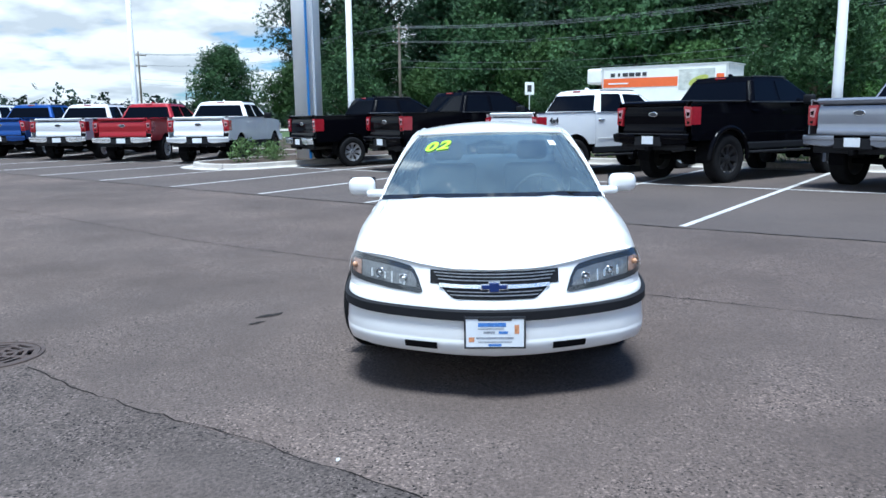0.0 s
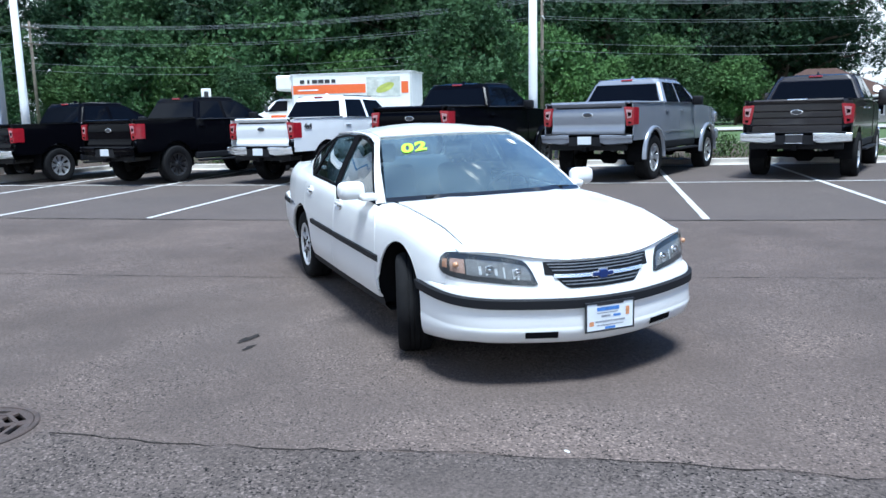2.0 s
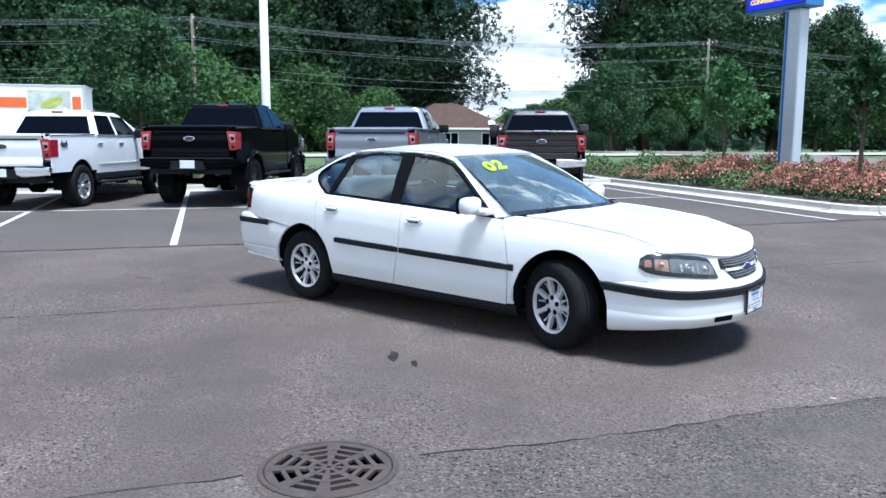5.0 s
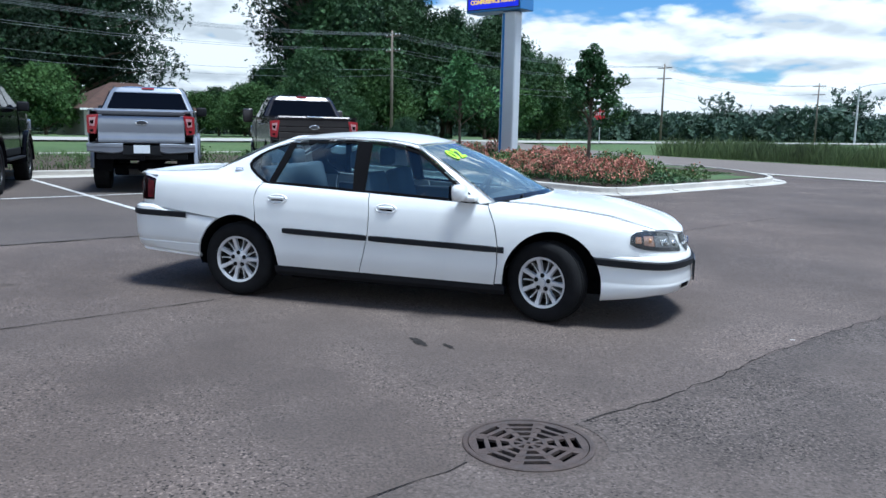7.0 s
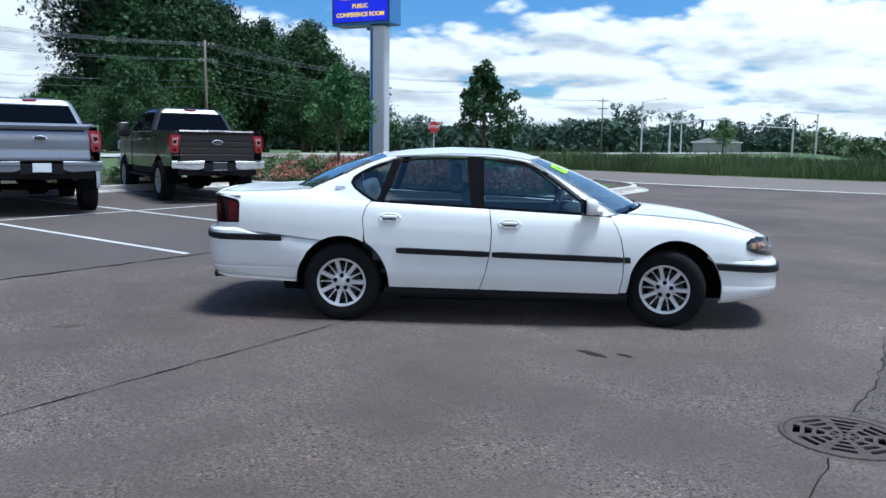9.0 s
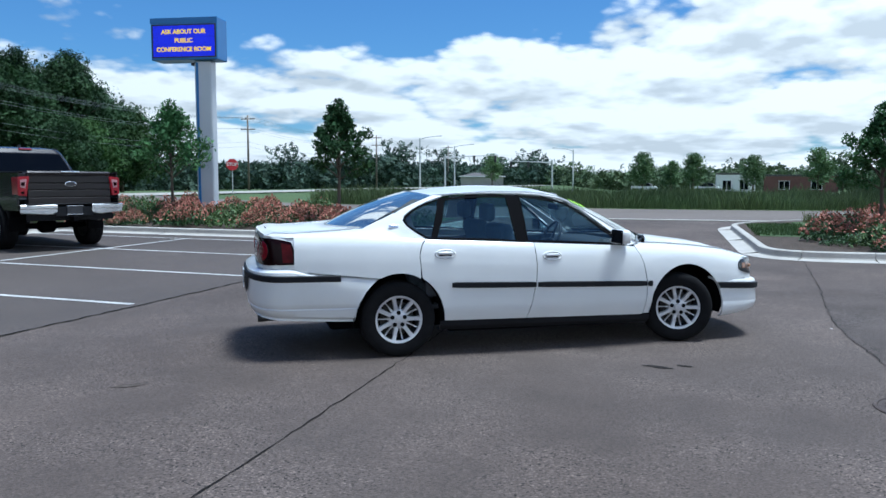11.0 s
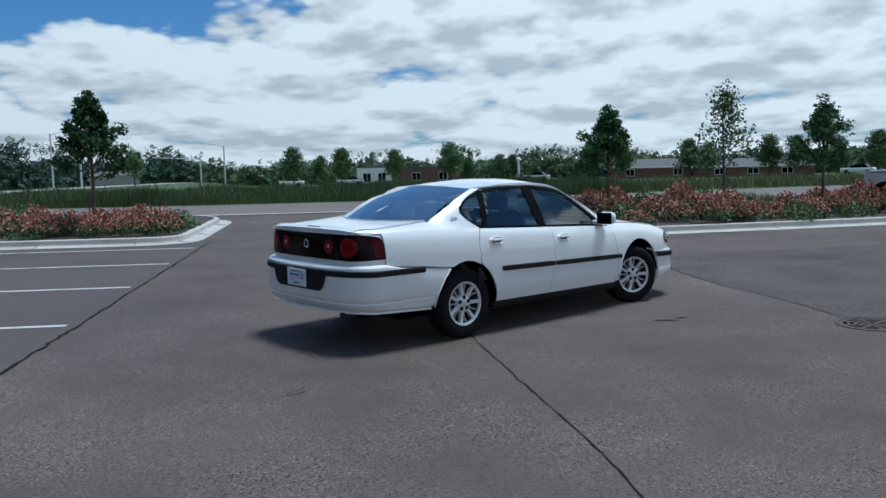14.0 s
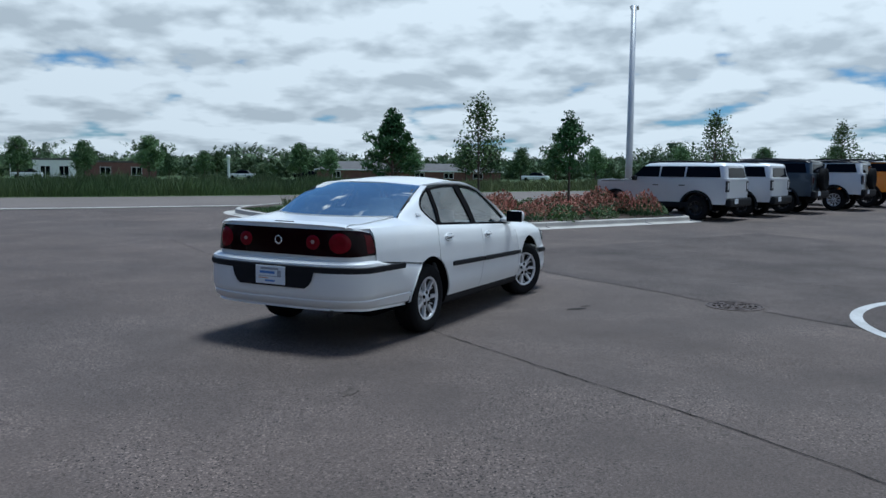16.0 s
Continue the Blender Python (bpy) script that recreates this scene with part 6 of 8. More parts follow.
def pickup(at, heading, paint, label, lift=0.0, wheel_r=0.405, bumper_mat="chrome", rim="truck_alloy", spokes=6, cover=False, grooves=False, big=1.0, flares=False, tall=1.0,
           badge="", tow_mirrors=False, group="parked pickup trucks"):
    """A crew-cab pickup. Its origin lies on the ground below the tailgate, x runs forward."""
    x, y = at
    t = thing("pickup_truck", pose(x, y, gz(x, y) - 0.004, 0, 0, heading) @ Matrix.Diagonal((big, big, big * tall, 1)), label, "pickup truck", group)
    c = M[paint]
    h = lift
    RA, FA = 1.13, 4.82
    ar = wheel_r + 0.085

    def pan(name, rows, mat=c, label="", depth=0.02, parent=t, flip=False):
        return edge_sharp(part(name, skin(rows, depth, flip), mat, parent, label))

    for s in (-1, 1):
        pan("bed_side", arch_panel(0.0, 1.76, lambda q: 0.70 + h, lambda q: 1.395 + h + 0.02 * q / 1.76, 0.985, ((RA, wheel_r + 0.03, ar),), s), flip=(s > 0))
        pan("bed_rail", [[Vector((q, s * yy, 1.395 + h + 0.02 * q / 1.76 + dz)) for q in (0, 0.6, 1.2, 1.76)] for yy, dz in ((0.97, 0.0), (0.95, 0.016), (0.90, 0.016), (0.88, -0.01))], M["black_trim"] if not cover else c, flip=(s < 0))
        d = pan("rear_door", arch_panel(1.775, 2.74, 0.60 + h, 1.40 + h, 0.975, (), s, 8), flip=(s > 0))
        f = pan("front_door", arch_panel(2.75, 3.84, 0.60 + h, 1.40 + h, 0.975, (), s, 8), flip=(s > 0))
        for door, hx in ((d, 1.95), (f, 2.93)):
            part("door_handle", box((0.20, 0.03, 0.035), (hx, s * 0.975, 1.245 + h), 0.01), c if bumper_mat != "chrome" else M["chrome"], door)
        pan("front_wing", arch_panel(3.85, 5.62, lambda q: 0.62 + h, lambda q: 1.375 + h - 0.05 * max(0, q - 4.0) ** 1.5, lambda q: 0.985 - 0.10 * max(0, q - 4.9) ** 1.5, ((FA, wheel_r + 0.03, ar),), s), flip=(s > 0))
        part("sill", box((2.15, 0.10, 0.16), (2.8, s * 0.93, 0.56 + h), 0.03), M["black_trim"], t)
        part("step_bar", box((2.05, 0.15, 0.05), (2.8, s * 1.0, 0.44 + h), 0.02), M["black_trim"], t, "black step bar")
        if flares:
            for ax in (RA, FA):
                bm = bmesh.new()
                rows = []
                for k in range(17):
                    a = radians(-4 + 188 * k / 16)
                    rows.append([Vector((ax + rr * math.cos(a), s * yy, wheel_r + 0.03 + rr * math.sin(a))) for rr, yy in ((ar + 0.07, 0.965), (ar + 0.06, 1.03), (ar - 0.005, 1.045), (ar - 0.01, 0.97))])
                add_grid(bm, rows)
                bmesh.ops.recalc_face_normals(bm, faces=bm.faces)
                part("wheel_flare", bm, c, t, smooth=True)
        for ax in (RA, FA):
            bm = bmesh.new()
            rr = ar + 0.012
            rows = [[Vector((ax + rr * math.cos(a), s * yy, wheel_r + 0.03 + rr * math.sin(a))) for yy in (0.94, 0.62)] for a in (radians(-10 + 200 * k / 14) for k in range(15))]
            add_grid(bm, rows)
            part("wheel_well", bm, M["under"], t)
            wheel(t, (ax, s * 0.86, wheel_r), 0, s, "pickup wheel", wheel_r, 0.28 if lift == 0 else 0.31, wheel_r * 0.60, spokes + 2, M[rim], "wheel", False, fat=1.9)
        # tail lamp: red shell round a pale middle
        lamp = thing("tail_lamp", Matrix.Identity(4), "red tail lamp", "")
        lamp.parent = t
        def wedge(x0, x1, top, low, z0, z1):
            """A lamp body that narrows downwards: top and low are its inner and outer edges."""
            bm = bmesh.new()
            ring = [[bm.verts.new((xx, s * yy, zz + h)) for yy, zz in ((top[0], z1), (top[1], z1 - 0.015), (low[1], z0 + 0.02), (low[0], z0))] for xx in (x0, x1)]
            for q in range(4):
                bm.faces.new((ring[0][q], ring[0][(q + 1) % 4], ring[1][(q + 1) % 4], ring[1][q]))
            bm.faces.new(ring[0])
            bm.faces.new(ring[1])
            bmesh.ops.recalc_face_normals(bm, faces=bm.faces)
            bmesh.ops.bevel(bm, geom=bm.edges[:], offset=0.012, segments=2, affect="EDGES")
            return bm

        part("lens", wedge(-0.03, 0.25, (0.775, 0.996), (0.835, 0.992), 0.965, 1.335), M["tail_bright"], lamp, "red lens")
        part("lens_rim", wedge(-0.036, 0.02, (0.812, 0.962), (0.852, 0.957), 1.10, 1.295), M["tail_pale"], lamp, "pale lens")
        part("lens_core", wedge(-0.042, 0.02, (0.848, 0.950), (0.868, 0.946), 1.135, 1.245), M["tail_dark"], lamp, "dark red lens core")
        part("lens_foot", wedge(-0.036, 0.02, (0.862, 0.955), (0.876, 0.953), 0.99, 1.075), M["tail_dark"], lamp, "dark lens foot")
        # side glass
        for pts in (((1.93, 0.952, 1.43), (2.70, 0.952, 1.425), (2.70, 0.772, 1.835), (2.10, 0.772, 1.835)), ((2.80, 0.952, 1.425), (3.78, 0.952, 1.415), (3.36, 0.775, 1.815), (2.80, 0.772, 1.835))):
            part("side_window", quad_slab([(px, s * (py + 0.013), pz + h) for px, py, pz in pts]), M["dark_glass"], d if pts[0][0] < 2.5 else f, "dark tinted glass")
        mz = 1.46 + h
        part("door_mirror", box((0.14, 0.24 if not tow_mirrors else 0.26, 0.20 if not tow_mirrors else 0.34), (3.62, s * (1.10 if not tow_mirrors else 1.20), mz), 0.04, None, 3), M["black_trim"] if not tow_mirrors else c, f, "door mirror", smooth=True)
        part("mirror_arm", box((0.06, 0.16, 0.05), (3.66, s * (1.0 if not tow_mirrors else 1.05), mz - 0.03), 0.015), M["black_trim"], f)
    # tailgate
    if grooves:
        prof = [(0.06, 0.80), (0.0, 0.80), (-0.018, 0.815), (-0.018, 0.93), (0.0, 0.945), (-0.014, 0.96), (-0.014, 1.07), (0.004, 1.085), (-0.012, 1.10), (-0.012, 1.19), (0.006, 1.205), (-0.010, 1.22), (-0.010, 1.335), (0.004, 1.35), (-0.02, 1.375), (-0.03, 1.40), (0.0, 1.43), (0.06, 1.43)]
    else:
        prof = [(0.06, 0.80), (0.0, 0.80), (-0.022, 0.815), (-0.028, 0.87), (-0.022, 0.905), (0.0, 0.935), (-0.006, 1.02), (-0.012, 1.15), (-0.010, 1.285), (0.006, 1.305), (0.010, 1.335), (-0.012, 1.352), (-0.034, 1.372), (-0.040, 1.405), (-0.012, 1.428), (0.06, 1.43)]
    gate = pan("tailgate", [[Vector((gx + 0.018 * max(0, abs(yy) - 0.3) ** 2, yy, gz_ + h)) for yy in (0.80 * q / 6 for q in range(-6, 7))] for gx, gz_ in prof], c, "tailgate with an oval emblem", 0.02, t, flip=True)
    part("gate_inner", box((0.05, 1.60, 0.58), (0.065, 0, 1.11 + h), 0.01), M["black_trim"], gate)
    part("gate_applique", box((0.012, 1.44, 0.028), (0.0105, 0, 1.322 + h), 0.003), M["black_trim"] if not grooves else M["chrome"], gate, "thin strip across the gate") if not grooves else part("gate_step", box((0.03, 0.36, 0.030), (-0.028, 0.0, 1.418 + h), 0.01), M["chrome"], gate, "bright step handle")
    bm = lathe([(0.115, 0), (0.115, 0.008), (0.10, 0.012)], 24, "Z")
    ob = part("gate_emblem", bm, M["chrome"], gate, "oval chrome-edged emblem")
    ob.matrix_basis = pose(-0.010, 0, 1.19 + h, 0, -90, 0) @ Matrix.Diagonal((0.42, 1, 1, 1))
    bm = lathe([(0.098, 0), (0.098, 0.014)], 24, "Z")
    ob = part("gate_emblem", bm, M["ink"], gate, "dark oval emblem face")
    ob.matrix_basis = pose(-0.010, 0, 1.19 + h, 0, -90, 0) @ Matrix.Diagonal((0.40, 1, 1, 1))
    # rear bumper in three lengths
    b = thing("rear_bumper", Matrix.Identity(4), bumper_mat.replace("p_", "") + " rear bumper", "")
    b.parent = t
    bmt = M[bumper_mat]
    for s in (-1, 1):
        rows = []
        for k in range(8):
            f = k / 7
            yy = 0.34 + 0.66 * f
            xx = -0.185 + 0.03 * f ** 2 + 0.15 * max(0, f - 0.78) ** 1.2
            lowz = 0.60 + 0.05 * f + (0.05 * (1 - f / 0.2) if f < 0.2 else 0)
            rows.append([Vector((xx + dx, s * yy, zz + h)) for dx, zz in ((0.16, 0.805), (0.015, 0.808), (0.0, 0.795), (0.0, 0.745), (0.022, 0.725), (0.022, lowz + 0.02), (0.05, lowz), (0.16, lowz))])
        edge_sharp(part("bumper_end", skin(rows, 0.0, s < 0), bmt, b))
    part("bumper_middle", box((0.16, 0.74, 0.19), (-0.08, 0, 0.675 + h), 0.02), M["black_trim"], b)
    part("step_pad", box((0.17, 1.80, 0.02), (-0.085, 0, 0.816 + h), 0.006), M["black_trim"], b)
    part("valance", box((0.06, 1.70, 0.12), (0.0, 0, 0.565 + h), 0.02), M["black_trim"], b)
    part("plate", box((0.01, 0.30, 0.15), (-0.167, 0, 0.70 + h), 0.002), M["ink" if grooves else "plate"], b, "empty dark plate holder" if grooves else "white paper plate")
    if grooves:
        for dz in (-0.08, 0.08):
            part("plate_edge", box((0.012, 0.32, 0.012), (-0.170, 0, 0.70 + dz + h), 0.002), M["chrome"], b)
    part("hitch", box((0.16, 0.09, 0.09), (-0.12, 0, 0.53 + h), 0.01), M["under"], t)
    # frame, axles, exhaust
    part("chassis", box((5.0, 0.95, 0.16), (2.75, 0, 0.58 + h), 0.03), M["under"], t)
    part("bed_floor", box((1.7, 1.75, 0.10), (0.9, 0, 0.80 + h), 0.02), M["under"], t)
    for ax in (RA, FA):
        part("axle", tube([(ax, -0.8, wheel_r), (ax, -0.2, wheel_r), (ax, -0.12, wheel_r), (ax, 0.12, wheel_r), (ax, 0.2, wheel_r), (ax, 0.8, wheel_r)], [0.05, 0.06, 0.14, 0.14, 0.06, 0.05], 10), M["under"], t)
    part("spare_wheel", lathe([(0.2, -0.1), (0.36, -0.12), (0.39, 0), (0.36, 0.12), (0.2, 0.1)], 24, "Z", at=(0.55, 0, 0.62 + h)), M["rubber"], t, smooth=True)
    part("exhaust", tube([(0.9, -0.5, 0.55 + h), (-0.02, -0.55, 0.52 + h)], 0.045, 10), M["brake"], t)
    if cover:
        part("bed_cover", box((1.72, 1.78, 0.06), (0.92, 0, 1.415 + h), 0.025), M["black_trim"] if paint != "p_grey" else c, t, "flat bed cover")
    else:
        part("bed_liner", box((1.66, 1.66, 0.05), (0.90, 0, 0.88 + h), 0.01), M["black_trim"], t)
    # cab top
    part("cab", prism_loft(((1.395 + h, 1.785, 4.22, 0.965, 0.10), (1.43 + h, 1.80, 4.15, 0.955, 0.10), (1.83 + h, 2.0, 3.42, 0.778, 0.12), (1.91 + h, 2.06, 3.28, 0.72, 0.16), (1.945 + h, 2.25, 3.05, 0.55, 0.2))), c, t, smooth=False)
    edge_sharp(t.children[-1])
    part("cab_back", box((0.06, 1.86, 0.62), (1.80, 0, 1.10 + h), 0.02), c, t)
    rwn = part("rear_window", quad_slab([(1.797, 0.84, 1.45 + h), (1.797, -0.84, 1.45 + h), (1.977, -0.69, 1.81 + h), (1.977, 0.69, 1.81 + h)]), M["dark_glass"], t, "dark rear window")
    part("roof_fin", prism_loft(((1.93 + h, 2.30, 2.52, 0.03, 0.02), (2.0 + h, 2.32, 2.38, 0.012, 0.006))), c, t)
    if badge:
        for s in (-1, 1):
            text_mesh("bed_badge", badge, 0.17, M["ink"], t, pose(0.46, s * 0.992, 1.235 + h, 90, 0, 0 if s < 0 else 180), "dark badge on the bed side: " + badge)
    for s in (-1, 1):
        part("roof_channel", tube([(2.12, s * 0.715, 1.918 + h), (2.7, s * 0.72, 1.925 + h), (3.25, s * 0.72, 1.915 + h)], 0.012, 6), M["ink"], t)
        part("side_crease", box((1.9, 0.010, 0.018), (2.8, s * 0.984, 0.83 + h), 0.004), c, t)
        part("window_belt", box((2.0, 0.012, 0.022), (2.82, s * 0.966, 1.412 + h), 0.004), M["ink"] if bumper_mat != "chrome" else M["chrome"], t, "belt strip below the side windows")
    part("brake_light", box((0.03, 0.26, 0.035), (2.035, 0, 1.90 + h), 0.008), M["tail_bright"], t, "red high brake light")
    part("windscreen", quad_slab([(4.185, -0.86, 1.44 + h), (4.185, 0.86, 1.44 + h), (3.46, 0.70, 1.83 + h), (3.46, -0.70, 1.83 + h)]), M["dark_glass"], t, "windscreen glass")
    rows = []
    for i in range(9):
        q = 4.0 + 1.62 * i / 8
        rows.append([Vector((q, 0.90 * g * (1 - 0.05 * (i / 8) ** 2), 1.37 + h + 0.06 * (1 - g * g) - 0.05 * max(0, q - 4.0) ** 1.5)) for g in (-1, -0.8, -0.4, 0, 0.4, 0.8, 1)])
    pan("bonnet", rows, flip=False)
    part("grille", box((0.12, 1.5, 0.52), (5.64, 0, 1.0 + h), 0.04), M["gloss_black"], t)
    part("front_bumper", box((0.25, 1.95, 0.26), (5.68, 0, 0.66 + h), 0.05), bmt, t)
    for s in (-1, 1):
        part("headlight", box((0.14, 0.30, 0.26), (5.58, s * 0.83, 1.08 + h), 0.04), M["lamp_house"], t)
    return t


TH = 126.0
pickup((-8.05, 6.68), TH - 3.5, "p_grey", "silver-grey lifted pickup with flared arches and a flat bed cover", 0.13, 0.455, "p_grey", "truck_alloy", 6, True, big=1.03, flares=True, tall=1.045)
pickup((-5.92, 10.26), TH - 1.8, "p_brown", "dark grey-brown heavy pickup with a chrome bumper", 0.07, 0.43, "chrome", "truck_alloy", 7, False, True, 1.05, tow_mirrors=True, tall=1.035)
pickup((-10.12, 3.45), TH, "p_black", "black lifted pickup with black bumper and wheels", 0.15, 0.47, "p_black", "dark_alloy", 6, True, big=1.02, flares=True, tall=1.05)
pickup((-12.05, 0.56), TH, "p_white", "white pickup with a chrome rear bumper", 0.03, 0.425, "chrome", "truck_alloy", 6, badge="4x4", tall=1.035)
pickup((-14.0, -2.66), TH, "p_black", "black pickup with black bumper and black wheels", 0.05, 0.43, "p_black", "dark_alloy", 8, tall=1.045)
pickup((-16.2, -5.35), TH, "p_black", "black pickup with a chrome bumper and bright wheels", 0.0, 0.41, "chrome", "truck_alloy", 6, tall=1.035)
# the row goes on past the verge's end, turned further round
TW = 178.0
pickup((-17.8, -9.0), TW, "p_white", "white pickup with a black-centred white bumper", 0.03, 0.42, "p_white", "dark_alloy", 6)
pickup((-18.8, -11.9), TW, "p_red", "dark red pickup with a chrome bumper", 0.0, 0.41, "chrome", "truck_alloy", 6)
pickup((-19.8, -14.6), TW, "p_silver", "silver pickup with a chrome bumper", 0.0, 0.41, "chrome", "truck_alloy", 6)
pickup((-20.8, -17.3), TW, "p_blue", "blue pickup with a blue bumper", 0.0, 0.41, "p_blue", "truck_alloy", 6)
pickup((-21.8, -20.0), TW, "p_white", "white pickup at the row's end", 0.0, 0.41, "chrome", "truck_alloy", 6)


def boxy_suv(u, v, paint, label, roof="p_white", tall=0.0, spare=False):
    """A square-cut off-roader, nose towards the kerb. Origin below its tail, x runs forward."""
    p = lot(u, v)
    t = thing("off_roader", pose(p.x, p.y, p.z - 0.004, 0, 0, 76), label, "car", "parked off-roaders")
    c, h = M[paint], tall
    RA, FA, wr = 0.95, 3.62, 0.375 + tall * 0.25
    for s in (-1, 1):
        rows = arch_panel(0.03, 4.30, 0.50 + h, lambda q: 1.27 + h - 0.09 * min(1, max(0, (q - 2.9) / 0.4)) - 0.04 * max(0, q - 3.2), lambda q: 0.93 - 0.05 * max(0, q - 3.9), ((RA, wr + 0.02, wr + 0.09), (FA, wr + 0.02, wr + 0.09)), s, 60)
        edge_sharp(part("body_side", skin(rows, 0.02, s > 0), c, t))
        for ax in (RA, FA):
            bm = bmesh.new()
            rows = []
            for k in range(15):
                a = radians(-6 + 192 * k / 14)
                rows.append([Vector((ax + rr * math.cos(a), s * yy, wr + 0.02 + rr * math.sin(a))) for rr, yy in ((wr + 0.15, 0.92), (wr + 0.145, 0.955), (wr + 0.085, 0.96), (wr + 0.08, 0.62))])
            add_grid(bm, rows)
            bmesh.ops.recalc_face_normals(bm, faces=bm.faces)
            part("wheel_arch", bm, M["black_trim"], t, "black plastic arch")
            wheel(t, (ax, s * 0.80, wr), 0, s, "off-roader wheel", wr, 0.24, wr * 0.58, 10, M["alloy"] if paint == "p_white" else M["dark_alloy"], "wheel", False)
        part("sill", box((2.2, 0.08, 0.16), (2.28, s * 0.90, 0.47 + h), 0.02), M["black_trim"], t)
        for x0, x1, xt0, xt1 in ((0.20, 1.28, 0.30, 1.28), (1.34, 2.10, 1.34, 2.10), (2.16, 3.02, 2.16, 2.72)):
            part("side_window", quad_slab([(x0, s * 0.918, 1.31 + h), (x1, s * 0.918, 1.31 + h), (xt1, s * 0.806, 1.63 + h), (xt0, s * 0.806, 1.63 + h)]), M["dark_glass"], t, "dark side glass")
        for hx in (1.40, 2.26):
            part("door_handle", box((0.18, 0.03, 0.03), (hx, s * 0.94, 1.06 + h), 0.008), M["ink"], t)
        lamp = part("tail_lamp", box((0.07, 0.21, 0.34), (0.035, s * 0.825, 1.04 + h), 0.02), M["ink"], t, "square tail lamp in a thick black frame")
        part("lens", box((0.03, 0.10, 0.20), (0.008, s * 0.825, 1.05 + h), 0.01), M["tail_mid" if spare else "p_silver"], lamp)
        part("door_mirror", box((0.12, 0.20, 0.15), (2.92, s * 1.04, 1.27 + h), 0.03, None, 3), M["black_trim"], t, smooth=True)
        part("roof_bar", tube([(0.5, s * 0.70, 1.76 + h), (1.6, s * 0.70, 1.80 + h), (2.6, s * 0.70, 1.76 + h)], 0.022, 8), M["black_trim"], t)
    edge_sharp(part("cabin", prism_loft(((1.16 + h, 0.04, 3.25, 0.905, 0.10), (1.28 + h, 0.04, 3.10, 0.905, 0.10), (1.66 + h, 0.10, 2.70, 0.785, 0.12))), c, t))
    edge_sharp(part("roof", prism_loft(((1.655 + h, 0.09, 2.72, 0.79, 0.12), (1.73 + h, 0.16, 2.60, 0.74, 0.16), (1.755 + h, 0.4, 2.4, 0.6, 0.2))), M[roof], t))
    part("tail_door", box((0.08, 1.74, 0.70), (0.05, 0, 0.94 + h), 0.03), c, t)
    part("rear_window", quad_slab([(0.030, 0.72, 1.30 + h), (0.030, -0.72, 1.30 + h), (0.085, -0.64, 1.60 + h), (0.085, 0.64, 1.60 + h)]), M["dark_glass"], t, "dark rear glass")
    part("windscreen", quad_slab([(3.24, -0.78, 1.22 + h), (3.24, 0.78, 1.22 + h), (2.74, 0.70, 1.63 + h), (2.74, -0.70, 1.63 + h)]), M["dark_glass"], t)
    rows = [[Vector((q, 0.86 * g, 1.19 + h + 0.03 * (1 - g * g) - 0.05 * max(0, q - 3.6) ** 2)) for g in (-1, -0.6, 0, 0.6, 1)] for q in (3.0, 3.3, 3.6, 3.9, 4.2, 4.32)]
    edge_sharp(part("bonnet", skin(rows, 0.03), c, t))
    part("front_end", box((0.12, 1.72, 0.60), (4.27, 0, 0.90 + h), 0.05), c, t)
    part("front_bumper", box((0.22, 1.84, 0.26), (4.33, 0, 0.58 + h), 0.06), M["black_trim"], t)
    part("rear_bumper", box((0.20, 1.84, 0.26), (-0.02, 0, 0.56 + h), 0.06), M["black_trim"], t, "black rear bumper")
    part("plate", box((0.008, 0.30, 0.15), (-0.124, 0.45, 0.60 + h), 0.002), M["plate"], t, "white plate")
    part("chassis", box((3.9, 1.3, 0.22), (2.2, 0, 0.42 + h), 0.04), M["under"], t)
    if spare:
        part("spare_wheel", lathe([(0.12, -0.04), (0.30, -0.11), (0.39, -0.10), (0.40, 0.06), (0.30, 0.10)], 28, "Z"), M["rubber"], t, "spare wheel on the tail", smooth=True).matrix_basis = pose(-0.12, 0.05, 1.08 + h, 0, 90, 0)
    return t


boxy_suv(8.0, -15.6, "p_silver", "pale silver boxy off-roader with black arches", "p_silver")
boxy_suv(8.5, -18.3, "p_silver", "pale silver off-roader parked in a row", "p_silver")
boxy_suv(9.0, -21.1, "p_slate", "slate-blue off-roader with a black hard top", "p_black", 0.12, True)
boxy_suv(9.3, -24.5, "p_white", "white off-roader with a black soft top", "p_black", 0.12, True)
boxy_suv(9.9, -27.6, "p_orange", "orange off-roader with a black top", "p_black", 0.12, True)


